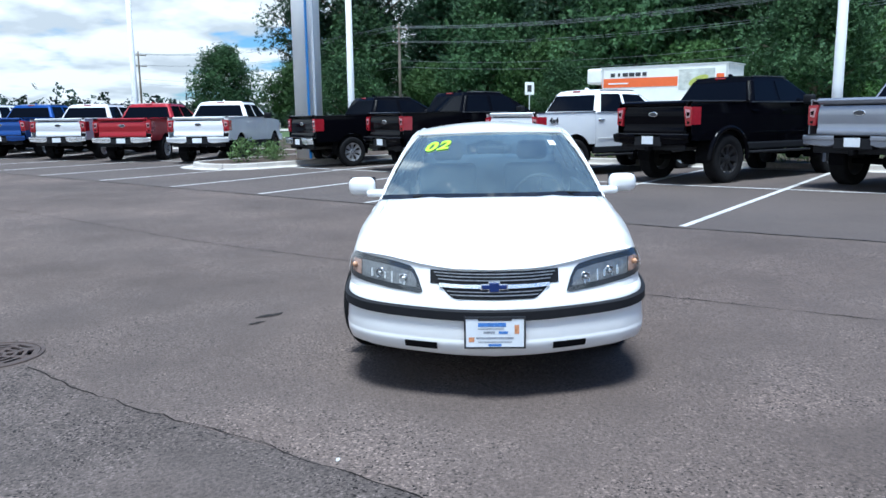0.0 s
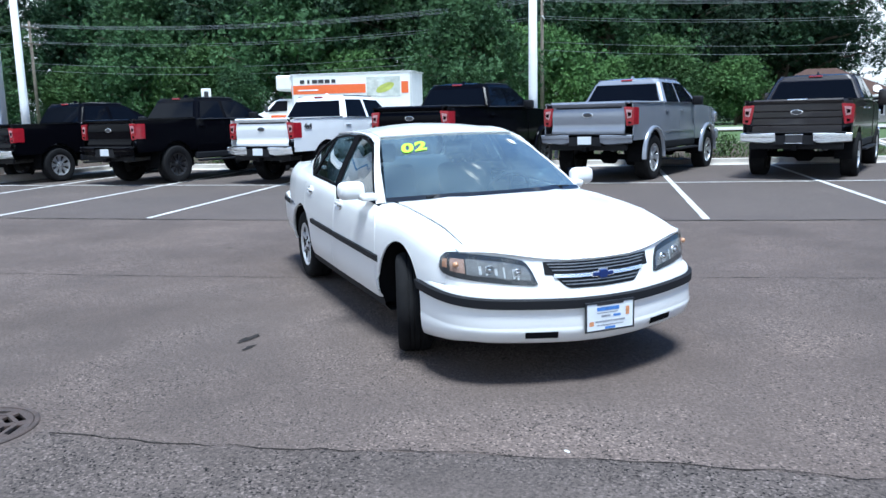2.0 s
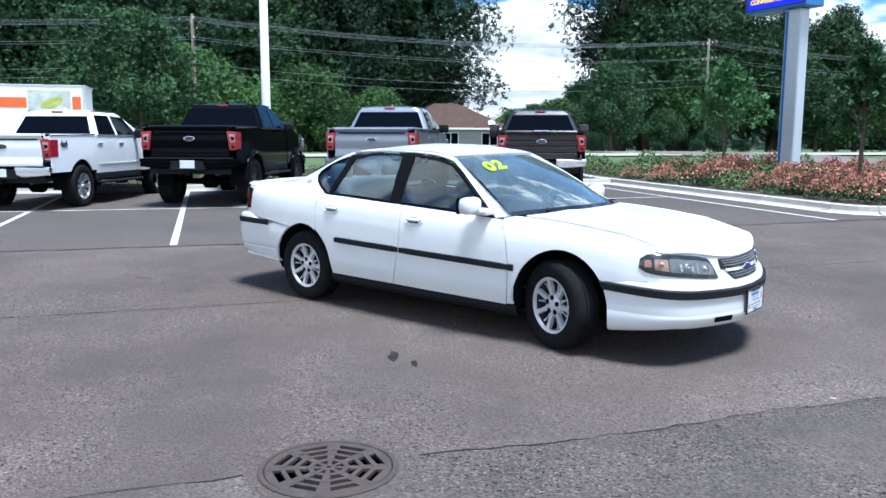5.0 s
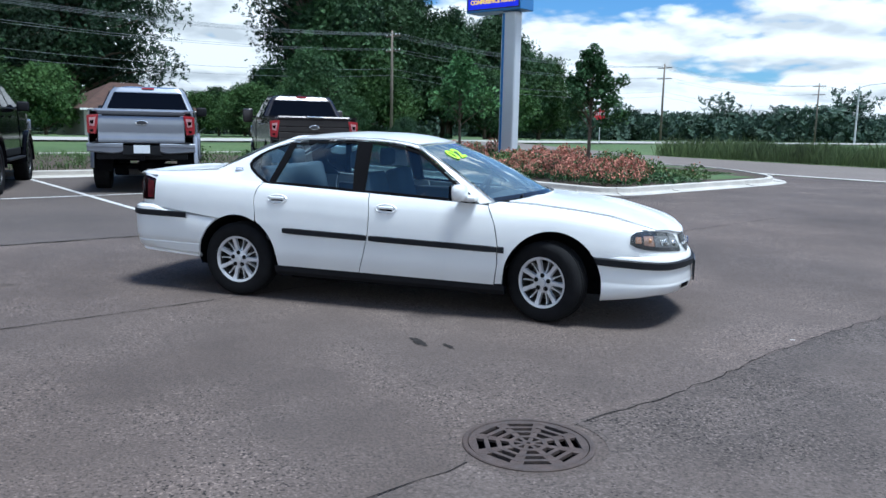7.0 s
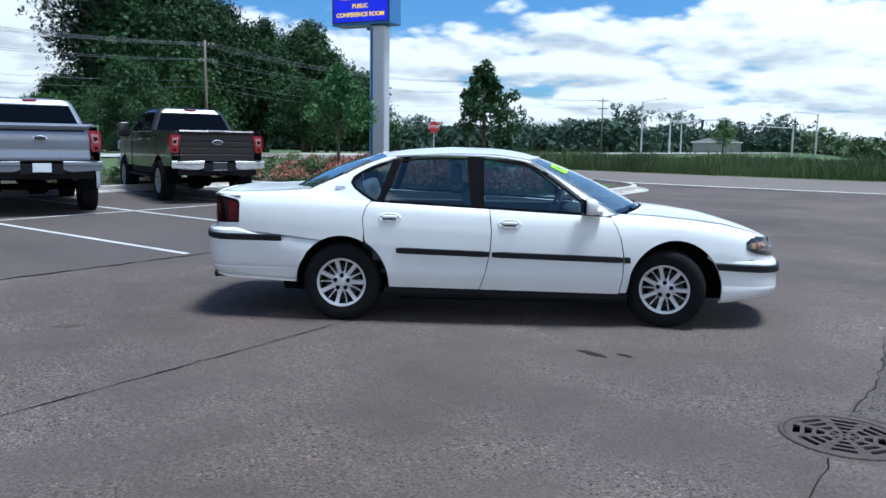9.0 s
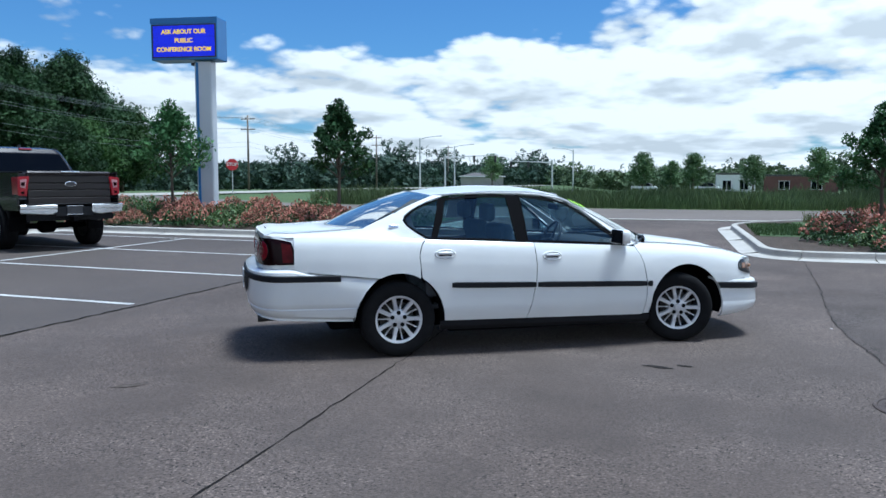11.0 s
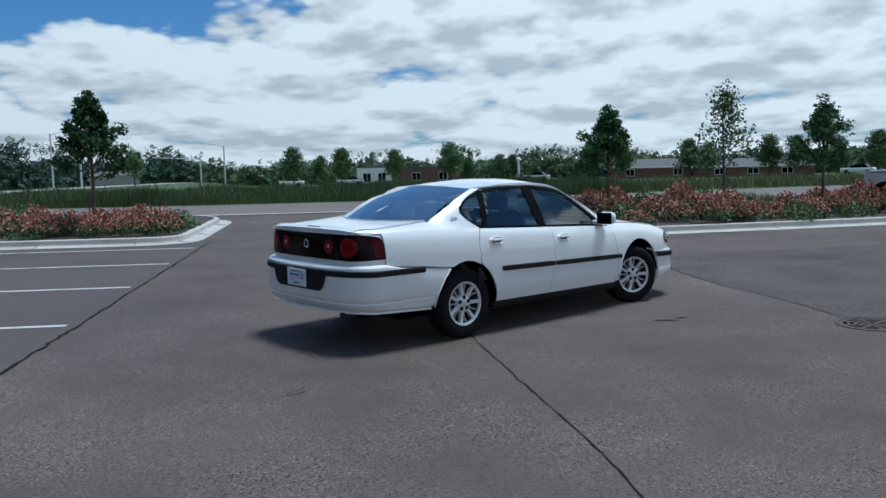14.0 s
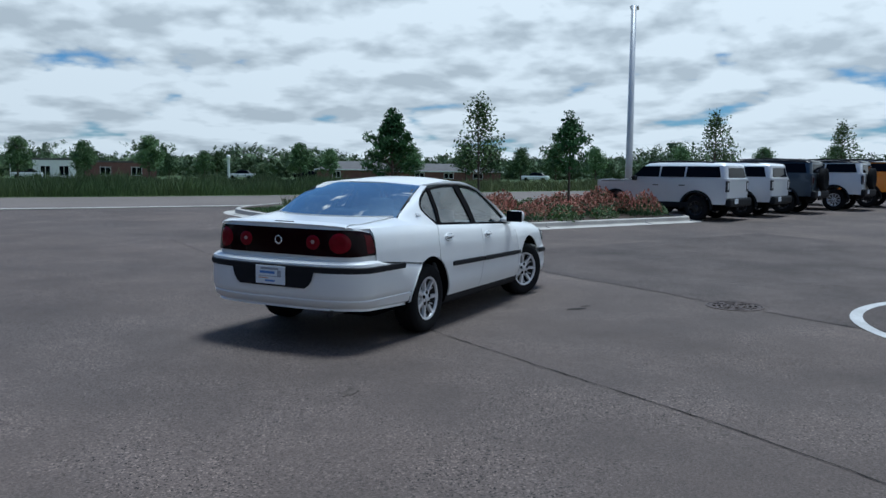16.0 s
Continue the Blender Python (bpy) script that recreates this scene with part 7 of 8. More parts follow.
def box_truck():
    """A hire truck with a tall box that reaches over its cab, on the side road. x runs forward."""
    p = lot(-10.6, 31.0)
    t = thing("box_truck", pose(p.x, p.y, p.z + 0.012, 0, 0, 56.5 + 180) @ Matrix.Diagonal((1.12, 1, 0.86, 1)), "white hire truck with an orange band along its box", "truck")
    part("cargo_box", box((5.3, 2.3, 2.35), (-0.4, 0, 2.22), 0.05), M["white"], t, "white ribbed cargo box")
    part("box_nose", box((0.75, 2.28, 0.85), (2.60, 0, 2.96), 0.12, None, 3), M["white"], t, "box nose above the cab")
    for x in (-3.0, 2.2):
        part("edge_rail", box((0.07, 2.34, 2.36), (x, 0, 2.22), 0.01), M["galv"], t)
    part("roof_rail", box((5.4, 2.34, 0.07), (-0.4, 0, 3.38), 0.01), M["galv"], t)
    for s in (-1, 1):
        part("orange_band", box((3.3, 0.014, 0.48), (0.6, s * 1.158, 2.55), 0.002), M["orange"], t, "orange band")
        part("orange_band", box((0.30, 0.014, 0.62), (-2.75, s * 1.158, 2.55), 0.002), M["orange"], t, "orange band")
        part("box_picture", box((1.45, 0.014, 1.05), (-1.82, s * 1.158, 2.62), 0.002), M["picture"], t, "grey-green picture panel")
        part("picture_figure", lathe([(0.02, -0.004), (0.30, -0.004), (0.34, 0.004), (0.02, 0.006)], 14), M["lime_dull"], t, "yellow-green shape in the picture").matrix_basis = pose(-1.9, s * 1.168, 2.55, 0, 30, 0) @ Matrix.Diagonal((1.3, 1, 0.6, 1))
        for k, w in enumerate((0.20, 0.10, 0.24, 0.24, 0.22, 0.18)):
            part("letter_bar", box((w, 0.014, 0.20), (1.75 - 0.28 * k, s * 1.160, 2.98), 0.002), M["ink"], t, "dark bar of lettering")
        part("small_print", box((0.9, 0.014, 0.07), (1.5, s * 1.168, 2.52), 0.002), M["white"], t, "pale bar of small print")
        for wx in (-1.9, 3.35):
            part("wheel", lathe([(0.2, -0.12), (0.40, -0.12), (0.42, 0), (0.40, 0.12), (0.2, 0.12)], 24, at=(wx, s * 0.95, 0.42)), M["rubber"], t)
            part("wheel_hub", lathe([(0.20, -0.02), (0.18, 0.03), (0.06, 0.05)], 16, at=(wx, s * 1.02, 0.42)), M["galv"], t)
        part("side_window", quad_slab([(2.55, s * 1.0, 1.42), (3.45, s * 1.0, 1.40), (3.05, s * 0.90, 1.98), (2.55, s * 0.90, 1.98)]), M["dark_glass"], t, "cab side window")
        part("door_print", box((0.7, 0.012, 0.30), (2.95, s * 1.0, 1.05), 0.002), M["orange"], t, "orange panel on the door")
        part("door_mirror", box((0.12, 0.20, 0.36), (3.42, s * 1.22, 1.55), 0.04), M["ink"], t)
    part("cab", prism_loft(((0.55, 2.25, 4.55, 0.98, 0.15), (1.10, 2.25, 4.55, 0.99, 0.15), (1.36, 2.25, 3.75, 0.98, 0.15), (2.0, 2.25, 3.18, 0.88, 0.15), (2.10, 2.3, 3.0, 0.80, 0.2))), M["white"], t, "white cab")
    part("windscreen", quad_slab([(3.72, -0.86, 1.44), (3.72, 0.86, 1.44), (3.24, 0.80, 1.98), (3.24, -0.80, 1.98)]), M["dark_glass"], t)
    part("bumper", box((0.2, 1.9, 0.25), (4.58, 0, 0.62), 0.04), M["ink"], t)
    part("chassis", box((7.0, 0.9, 0.2), (0.7, 0, 0.72), 0.02), M["under"], t)


box_truck()

# ---- drain, sign, poles, plants and the distance ----
def drain_cover():
    """A round cast-iron grate with rings of slots in eight sectors."""
    z = gz(DRAIN.x, DRAIN.y)
    t = thing("drain_cover", pose(DRAIN.x, DRAIN.y, z + 0.002, 0, 0, 20) @ Matrix.Diagonal((0.97, 0.97, 1, 1)), "rusty round cast-iron storm drain grate in the asphalt", "drain")
    part("frame_ring", lathe([(0.345, -0.05), (0.345, 0.004), (0.338, 0.008), (0.318, 0.008), (0.314, 0.0), (0.314, -0.05)], 56, "Z", caps=(False, False)), M["iron"], t, "rusty iron frame ring")
    # a thick plate of eight-sided rings joined by broad webs, which leave straight slots
    def eight(inner, outer, round_outside=False):
        bm = bmesh.new()
        loops = []
        for r, z, ring in ((inner, -0.014, False), (inner, 0.004, False), (outer, 0.004, round_outside), (outer, -0.014, round_outside)):
            row = []
            for k in range(48):
                a = 2 * math.pi * k / 48
                off = (a + math.pi / 8) % (math.pi / 4) - math.pi / 8
                d = r if ring else r / math.cos(off)
                row.append(bm.verts.new((d * math.cos(a), d * math.sin(a), z)))
            loops.append(row)
        for i in range(4):
            p, q = loops[i], loops[(i + 1) % 4]
            for k in range(48):
                bm.faces.new((p[k], p[(k + 1) % 48], q[(k + 1) % 48], q[k]))
        bmesh.ops.recalc_face_normals(bm, faces=bm.faces)
        return bm

    part("grate_rim", eight(0.266, 0.311, True), M["iron"], t)
    for r0, r1 in ((0.204, 0.228), (0.142, 0.166), (0.074, 0.100)):
        part("grate_ring", eight(r0, r1), M["iron"], t)
    for r0, r1, w0 in ((0.226, 0.286, 0.066), (0.164, 0.216, 0.050), (0.098, 0.152, 0.036), (0.024, 0.080, 0.022)):
        for k in range(8):
            web = part("grate_web", box((r1 - r0, w0, 0.016), ((r0 + r1) / 2, 0, -0.0052), 0.002), M["iron"], t)
            web.matrix_basis = pose(0, 0, 0, 0, 0, 45 * k + 22.5)
    part("grate_hub", lathe([(0.034, -0.03), (0.034, 0.0036), (0.012, 0.0036), (0.012, -0.03)], 20, "Z", caps=(False, False)), M["iron"], t)
    part("drain_pit", lathe([(0.335, -0.035), (0.33, -1.0)], 24, "Z", caps=(False, True)), M["void"], t, "dark pit below the grate")


drain_cover()

# painted curve beside the drain
bm = bmesh.new()
rows = []
for r in (2.24, 2.37):
    rows.append([Vector((px, py, gz(px, py) + 0.006)) for px, py in ((1.6 + r * math.cos(a), -7.0 + r * math.sin(a)) for a in (radians(35 + 110 * k / 36) for k in range(37)))])
add_grid(bm, rows)
tagged(link("painted_curve", bm, M["line"]), "white curve painted on the asphalt", "road marking", kind="structure")


def led_sign():
    p = lot(15.5, 14.3)
    # the long axis of the cabinet runs across the view from the lot
    t = thing("led_sign", pose(p.x, p.y, p.z, 0, 0, -24), "tall roadside sign with a blue cabinet and LED screen", "sign")
    bm = bmesh.new()
    add_box(bm, (0.62, 0.40, 5.4), (0, 0, 2.7), 0.06)
    part("post", bm, M["sign_post"], t, "grey steel post", smooth=False)
    part("post_stripe", box((0.09, 0.02, 5.3), (-0.20, -0.205, 2.68), 0.004), M["sign_blue"], t, "dark blue stripe on the post")
    part("camera_bracket", box((0.10, 0.12, 0.10), (-0.36, -0.16, 5.28), 0.02), M["ink"], t)
    cab = part("cabinet", box((2.36, 0.80, 1.40), (-0.55, 0.0, 6.10), 0.03), M["sign_blue"], t, "blue sign cabinet")
    part("top_band", box((2.38, 0.02, 0.18), (-0.55, -0.405, 6.70), 0.005), M["sign_blue"], cab)
    for s in (-1, 1):
        part("screen", box((2.18, 0.02, 1.02), (-0.55, s * 0.408, 6.02), 0.004), M["led_blue"], cab, "blue LED screen")
        part("screen_frame", box((2.28, 0.012, 1.10), (-0.55, s * 0.402, 6.02), 0.003), M["ink"], cab)
    for k, words in enumerate(("ASK ABOUT OUR", "PUBLIC", "CONFERENCE ROOM")):
        text_mesh("screen_text", words, 0.20, M["led_text"], cab, pose(-0.55, -0.422, 6.32 - 0.29 * k, 90, 0, 0), "amber words on the screen: " + words.lower())


led_sign()


def light_pole(u, v, height, mat, head_turn, label, base=True):
    p = lot(u, v)
    t = thing("light_pole", pose(p.x, p.y, p.z, 0, 0, head_turn), label, "light pole")
    part("footing", lathe([(0.30, -0.1), (0.30, 0.72), (0.27, 0.75)], 20, "Z"), M["kerb"], t, "concrete footing")
    part("pole", lathe([(0.14, 0.75), (0.135, 2.0), (0.10, height)], 16, "Z"), mat, t, smooth=True)
    part("base_plate", box((0.38, 0.38, 0.04), (0, 0, 0.77), 0.008), M["galv"], t)
    h = thing("lamp_head", pose(0, 0, height), "flat lamp head", "")
    h.parent = t
    part("arm", box((0.5, 0.07, 0.07), (0.25, 0, 0.0), 0.015), mat, h)
    part("housing", box((0.55, 0.34, 0.09), (0.62, 0, 0.02), 0.03), M["galv"], h)
    part("diffuser", box((0.42, 0.26, 0.015), (0.62, 0, -0.03), 0.004), M["white"], h)


light_pole(-18.0, 17.6, 10.5, M["white_pole"], 200, "white steel lot light pole on a concrete footing")
light_pole(-0.6, 17.7, 10.5, M["white_pole"], 200, "white steel lot light pole by the verge")
light_pole(-31, 16.5, 10.5, M["white_pole"], 200, "white steel lot light pole far down the row")
light_pole(15.4, -18.2, 7.9, M["galv"], 10, "grey steel light pole behind the off-roaders")

p = lot(-14.84, 12.24)
t = thing("pylon", pose(p.x, p.y, p.z), "thick white pylon with a blue stripe", "pylon")
part("shaft", lathe([(0.43, 0), (0.43, 11)], 36, "Z"), M["white_pole"], t, smooth=True)
part("stripe", box((0.14, 0.05, 11), (0.40, -0.17, 5.5), 0.01, None), M["sign_blue"], t, "blue stripe").matrix_basis = pose(0, 0, 0, 0, 0, 35)
part("stripe", box((0.10, 0.05, 11), (0.40, -0.17, 5.5), 0.01), M["sign_post"], t, "grey stripe").matrix_basis = pose(0, 0, 0, 0, 0, 62)


def stop_sign():
    x, y = -2.3, 44.6
    t = thing("stop_sign", pose(x, y, gz(x, y), 0, 0, 0), "red octagonal stop sign on a thin post", "sign")
    part("post", box((0.06, 0.05, 2.1), (0, 0.03, 1.05), 0.008), M["galv"], t)
    part("plate", lathe([(0.385, 0), (0.385, 0.012)], 8, "Z"), M["red_sign"], t, "red plate").matrix_basis = pose(0, 0, 1.83, 90, 22.5, 0)
    part("border", lathe([(0.40, 0), (0.40, 0.008)], 8, "Z"), M["white"], t, "white border").matrix_basis = pose(0, 0.006, 1.85, 90, 22.5, 0)
    text_mesh("word", "STOP", 0.27, M["white"], t, pose(0, -0.018, 1.85, 90, 0, 0), "white word stop")


stop_sign()
p = lot(-21, 36.5)
t = thing("road_sign", pose(p.x, p.y, p.z, 0, 0, 90), "small white road sign on a thin post", "sign")
part("post", box((0.06, 0.06, 2.6), (0, 0, 1.3), 0.01), M["galv"], t)
part("plate", box((0.55, 0.02, 0.75), (0, -0.04, 2.35), 0.01), M["white"], t)
part("symbol", box((0.25, 0.01, 0.4), (0, -0.056, 2.35), 0.002), M["ink"], t)

POLES = ((-93, 57), (-48, 57), (-3, 57), (42, 57), (87, 57), (132, 57), (177, 57))
POLE_H = 10.3


def utility_pole(u, v, tall):
    p = lot(u, v)
    t = thing("utility_pole", pose(p.x, p.y, p.z, 0, 0, math.degrees(LOT)), "weathered wooden utility pole with crossarms", "utility pole", "utility poles along the road")
    part("pole", tube([(0, 0, 0), (0, 0, tall * 0.5), (0, 0, tall)], [0.16, 0.14, 0.10], 10), M["wood_pole"], t, smooth=True)
    for z in (tall - 0.5, tall - 1.9):
        part("crossarm", box((0.10, 2.2, 0.12), (0.1, 0, z), 0.01), M["wood_pole"], t)
        for yy in (-1.0, -0.4, 0.4, 1.0):
            part("insulator", lathe([(0.03, 0), (0.05, 0.03), (0.03, 0.07), (0.045, 0.10), (0.02, 0.14)], 8, "Z", at=(0.1, yy, z + 0.06)), M["galv"], t)


for k, (u, v) in enumerate(POLES):
    utility_pole(u, v, POLE_H)
for k, ((u0, v0), (u1, v1)) in enumerate(zip(POLES, POLES[1:])):
    for dv, z in ((-1.0, 0.34), (-0.4, 0.34), (0.4, 0.34), (1.0, 0.34), (-0.6, 1.75), (0.7, 1.75), (0.0, 3.6), (0.1, 4.2)):
        h0, h1 = POLE_H, POLE_H
        a, b = lot(u0, v0 + dv, h0 - z), lot(u1, v1 + dv, h1 - z)
        pts = [a + (b - a) * (i / 12) - Vector((0, 0, 2.2 * 4 * (i / 12) * (1 - i / 12) * 0.45)) for i in range(13)]
        ob = link("power_line", tube(pts, 0.013, 5, False), M["wire"])
        tagged(ob, "thin black overhead cable between poles", "cable", "overhead cables")


def quads_mesh(name, centres, sizes, rng, mat, squash=0.7, tilt=1.0):
    """Leaf blades scattered as small four-cornered cards with a fold, in one mesh."""
    n = len(centres)
    c = np.asarray(centres, dtype=float).reshape(n, 3)
    d = rng.normal(size=(n, 3)) * np.array((1, 1, tilt))
    d /= np.linalg.norm(d, axis=1)[:, None] + 1e-9
    e = rng.normal(size=(n, 3))
    e -= d * (d * e).sum(1)[:, None]
    e /= np.linalg.norm(e, axis=1)[:, None] + 1e-9
    f = np.cross(d, e)
    s = np.asarray(sizes).reshape(n, 1)
    v = np.stack([c - d * s, c + e * s * squash + f * s * 0.18, c + d * s, c - e * s * squash + f * s * 0.18], 1).reshape(-1, 3)
    idx = np.arange(n * 4).reshape(n, 4)
    me = bpy.data.meshes.new(name)
    me.from_pydata(v.tolist(), [], idx.tolist())
    me.materials.append(mat)
    return me


def limb_points(rng, h, spread, start, n_limbs, up=0.55, cone=(0.75, 1.4)):
    """Limb polylines leaving the trunk between start * h and the top."""
    limbs = []
    for k in range(n_limbs):
        f = start + (0.97 - start) * (k + 0.5) / n_limbs
        a = k * 2.4 + rng.uniform(-0.4, 0.4)
        reach = spread * (1 - ((f - start) / (1 - start)) ** cone[1] * cone[0]) * rng.uniform(0.75, 1.1)
        base = Vector((0, 0, f * h * 0.93))
        end = base + Vector((math.cos(a) * reach, math.sin(a) * reach, reach * up * rng.uniform(0.6, 1.3)))
        mid = base.lerp(end, 0.5) + Vector((0, 0, 0.1 * reach))
        limbs.append((base, mid, end))
    return limbs


def tree_proto(h, spread, start, n_limbs, leaves, leaf, mat, seed, trunk=0.06, clump=0.22, up=0.55, name="tree", gaps=0.0, label="", category="tree", group="", cone=(0.75, 1.4)):
    """A tree at the origin: tapered trunk, limbs and a ragged crown of many leaves."""
    rng = np.random.default_rng(seed)
    t = thing(name, Matrix.Identity(4), label, category, group)
    bm = bmesh.new()
    lean = rng.uniform(-0.02, 0.02, 2) * h
    add_tube(bm, [(0, 0, -0.1), (0, 0, 0.12 * h), (lean[0] * 0.5, lean[1] * 0.5, 0.5 * h), (lean[0], lean[1], 0.95 * h)], [trunk * 1.25, trunk, trunk * 0.7, trunk * 0.15], 9)
    limbs = limb_points(rng, h, spread, start, n_limbs, up, cone)
    for b, m, e in limbs:
        add_tube(bm, [b, m, e], [trunk * 0.42, trunk * 0.25, trunk * 0.06], 6)
    part("trunk", bm, M["bark"], t, "brown trunk and limbs", smooth=True)
    pts, sizes = [], []
    anchors = []
    for b, m, e in limbs:
        for f in (0.45, 0.7, 0.9, 1.05):
            if rng.random() > gaps:
                anchors.append((b.lerp(e, f), spread * clump * rng.uniform(0.7, 1.35)))
    anchors.append((Vector((0, 0, h * 0.97)), spread * clump * 0.8))
    per = leaves // len(anchors)
    for a, r in anchors:
        q = np.clip(rng.normal(size=(per, 3)), -1.7, 1.7) * r * np.array((0.62, 0.62, 0.5))
        pts.append(q + np.array(a))
        sizes.append(leaf * rng.uniform(0.6, 1.35, per))
    me = quads_mesh("crown", np.concatenate(pts), np.concatenate(sizes), rng, mat)
    ob = new("crown", me)
    ob.parent = t
    return t


def plant(proto, x, y, turn, scale, first=False, zs=None):
    m = pose(x, y, gz(x, y) + 0.0, 0, 0, turn) @ Matrix.Diagonal((scale, scale, zs or scale, 1))
    if first:
        proto.matrix_basis = m
        return proto
    return copy_thing(proto, m)


# young trees in the beds
A = tree_proto(3.8, 1.20, 0.40, 26, 4000, 0.080, M["young_leaf"], 3, 0.05, 0.165, 0.85, name="young_tree", cone=(0.95, 0.85), gaps=0.2, label="young leafy tree with an uneven crown in a flower bed")
plant(A, *lot(12.5, 13.5).xy, 20, 1.0, True)
B = tree_proto(3.65, 0.98, 0.41, 26, 3400, 0.085, M["young_leaf"], 5, 0.055, 0.15, 0.80, name="young_tree", cone=(0.90, 0.85), gaps=0.2, label="young dense upright tree in a flower bed")
plant(B, *lot(11.8, 7.6).xy, 0, 1.0, True)
plant(B, *lot(11.5, -5.6).xy, 130, 0.87).name = "young_tree"
C = tree_proto(4.1, 1.05, 0.28, 24, 1500, 0.055, M["leaf_light"], 8, 0.045, 0.26, 0.85, name="young_tree", cone=(0.92, 1.0), gaps=0.25, label="thin young tree with a sparse airy crown")
plant(C, *lot(15.2, -10.9).xy, 0, 1.0, True)
D = tree_proto(3.35, 0.90, 0.40, 22, 2400, 0.074, M["young_leaf"], 11, 0.045, 0.165, 0.9, name="young_tree", cone=(0.95, 0.9), gaps=0.15, label="young tree with a loose dark crown in a flower bed")
plant(D, *lot(11.4, -11.8).xy, 40, 1.0, True)
for u, v, s in ((16.5, -24.5, 1.0), (16.5, -34, 0.95), (17, -44, 0.95)):
    plant(C, *lot(u, v).xy, u * 37, s)


# shrubs and flowers
def flower_proto(seed, blooms, r=0.42, h=0.52, deep="leaf"):
    rng = np.random.default_rng(seed)
    t = thing("flower_bush", Matrix.Identity(4), "mounded bush thick with coral-red blossom" if blooms > 60 else "mounded green bush with hardly a blossom", "flower bush", "flower bushes in the beds")
    n = 460
    a, rad = rng.uniform(0, 2 * math.pi, n), np.sqrt(rng.uniform(0, 1, n)) * r
    z = rng.uniform(0.04, 1, n) ** 0.7 * h * (1 - 0.65 * (rad / r) ** 2)
    ob = new("foliage", quads_mesh("foliage", np.stack([rad * np.cos(a), rad * np.sin(a), z], 1), rng.uniform(0.028, 0.060, n), rng, M[deep], 0.45))
    ob.parent = t
    n = blooms
    a, rad = rng.uniform(0, 2 * math.pi, n), np.sqrt(rng.uniform(0, 1, n)) * r * 0.97
    z = h * (1 - 0.65 * (rad / r) ** 2) * rng.uniform(0.70, 1.15, n)
    ob = new("blossom", quads_mesh("blossom", np.stack([rad * np.cos(a), rad * np.sin(a), z], 1), rng.uniform(0.016, 0.040, n), rng, M["bloom"], 0.8))
    ob.parent = t
    tagged(ob, "coral-red blossom")
    return t


FLOWERS = [flower_proto(21, 520, 0.52, 0.50), flower_proto(22, 360, 0.50, 0.46), flower_proto(23, 14, 0.46, 0.52, "leaf_light"), flower_proto(24, 440, 0.46, 0.48), flower_proto(25, 6, 0.5, 0.40)]
used = set()
rng = random.Random(5)
spots = []
for u0, u1, v0, v1, step in ((10.4, 19.8, 15.2, 20.0, 1.05), (10.8, 13.4, 5.9, 15.0, 0.80), (13.4, 14.5, 5.9, 8.6, 0.88), (13.4, 19.5, 11.5, 15.0, 0.98),
                             (9.4, 11.9, -4.5, -3.8, 0.8), (9.0, 11.8, -13.4, -4.8, 0.80), (11.8, 14.5, -13.4, -4.4, 0.92)):
    nu, nv = int((u1 - u0) / step), int((v1 - v0) / step)
    for i in range(nu + 1):
        for j in range(nv + 1):
            spots.append((u0 + i * step + rng.uniform(-0.3, 0.3), v0 + j * step + rng.uniform(-0.3, 0.3)))
for u, v in spots:
    drift = math.sin(u * 1.3 + 2.0 * math.sin(v * 0.55)) + math.sin(v * 0.9 + 1.1) + rng.uniform(-0.9, 0.9)
    k = rng.choice((0, 0, 1, 3)) if drift > (-0.45 if v < 5 else -0.1 if v < 15.1 else 0.9) else rng.choice((2, 2, 4))
    if rng.random() < 0.08:
        continue
    p = lot(u, v, 0.12)
    s = rng.uniform(0.84, 1.26) if v < 5 else rng.uniform(0.80, 1.18)
    m = pose(p.x, p.y, p.z, 0, 0, rng.uniform(0, 360)) @ Matrix.Diagonal((s, s, s * rng.uniform(0.7, 1.3), 1))
    if k not in used:
        used.add(k)
        FLOWERS[k].matrix_basis = m
    else:
        copy_thing(FLOWERS[k], m)


def blades(name, spots_fn, count, h0, h1, width, mat, seed, label, category):
    """Tufts of upright blades as one stand of grass."""
    rng = np.random.default_rng(seed)
    base = np.array([spots_fn(rng) for _ in range(count)])
    a = rng.uniform(0, 2 * math.pi, count)
    # taller and lower clumps
    clump = np.sin(base[:, 0] * 0.9 + 1.3 * np.sin(base[:, 1] * 0.7)) * np.sin(base[:, 1] * 1.3 + 2.0 * np.sin(base[:, 0] * 0.37))
    h = rng.uniform(h0, h1, count) * (1 + 0.38 * clump) * np.where(rng.random(count) < 0.06, 1.35, 1.0)
    w = width * rng.uniform(0.6, 1.4, count)
    dx, dy = np.cos(a) * w, np.sin(a) * w
    lean = rng.normal(size=(count, 2)) * h[:, None] * 0.22
    v = np.zeros((count, 4, 3))
    v[:, 0] = base + np.stack([-dx, -dy, 0 * dx], 1)
    v[:, 1] = base + np.stack([dx, dy, 0 * dx], 1)
    v[:, 2] = base + np.stack([dx * 0.7 + lean[:, 0] * 0.5, dy * 0.7 + lean[:, 1] * 0.5, h * 0.6], 1)
    v[:, 3] = base + np.stack([lean[:, 0], lean[:, 1], h], 1)
    me = bpy.data.meshes.new(name)
    idx = np.arange(count * 4).reshape(count, 4)
    me.from_pydata(v.reshape(-1, 3).tolist(), [], idx.tolist())
    me.materials.append(mat)
    return tagged(new(name, me), label, category, kind="stuff")


def band(u0, u1, v0, v1, lift=0.0):
    return lambda r: tuple(lot(r.uniform(u0, u1), r.uniform(v0, v1), lift))


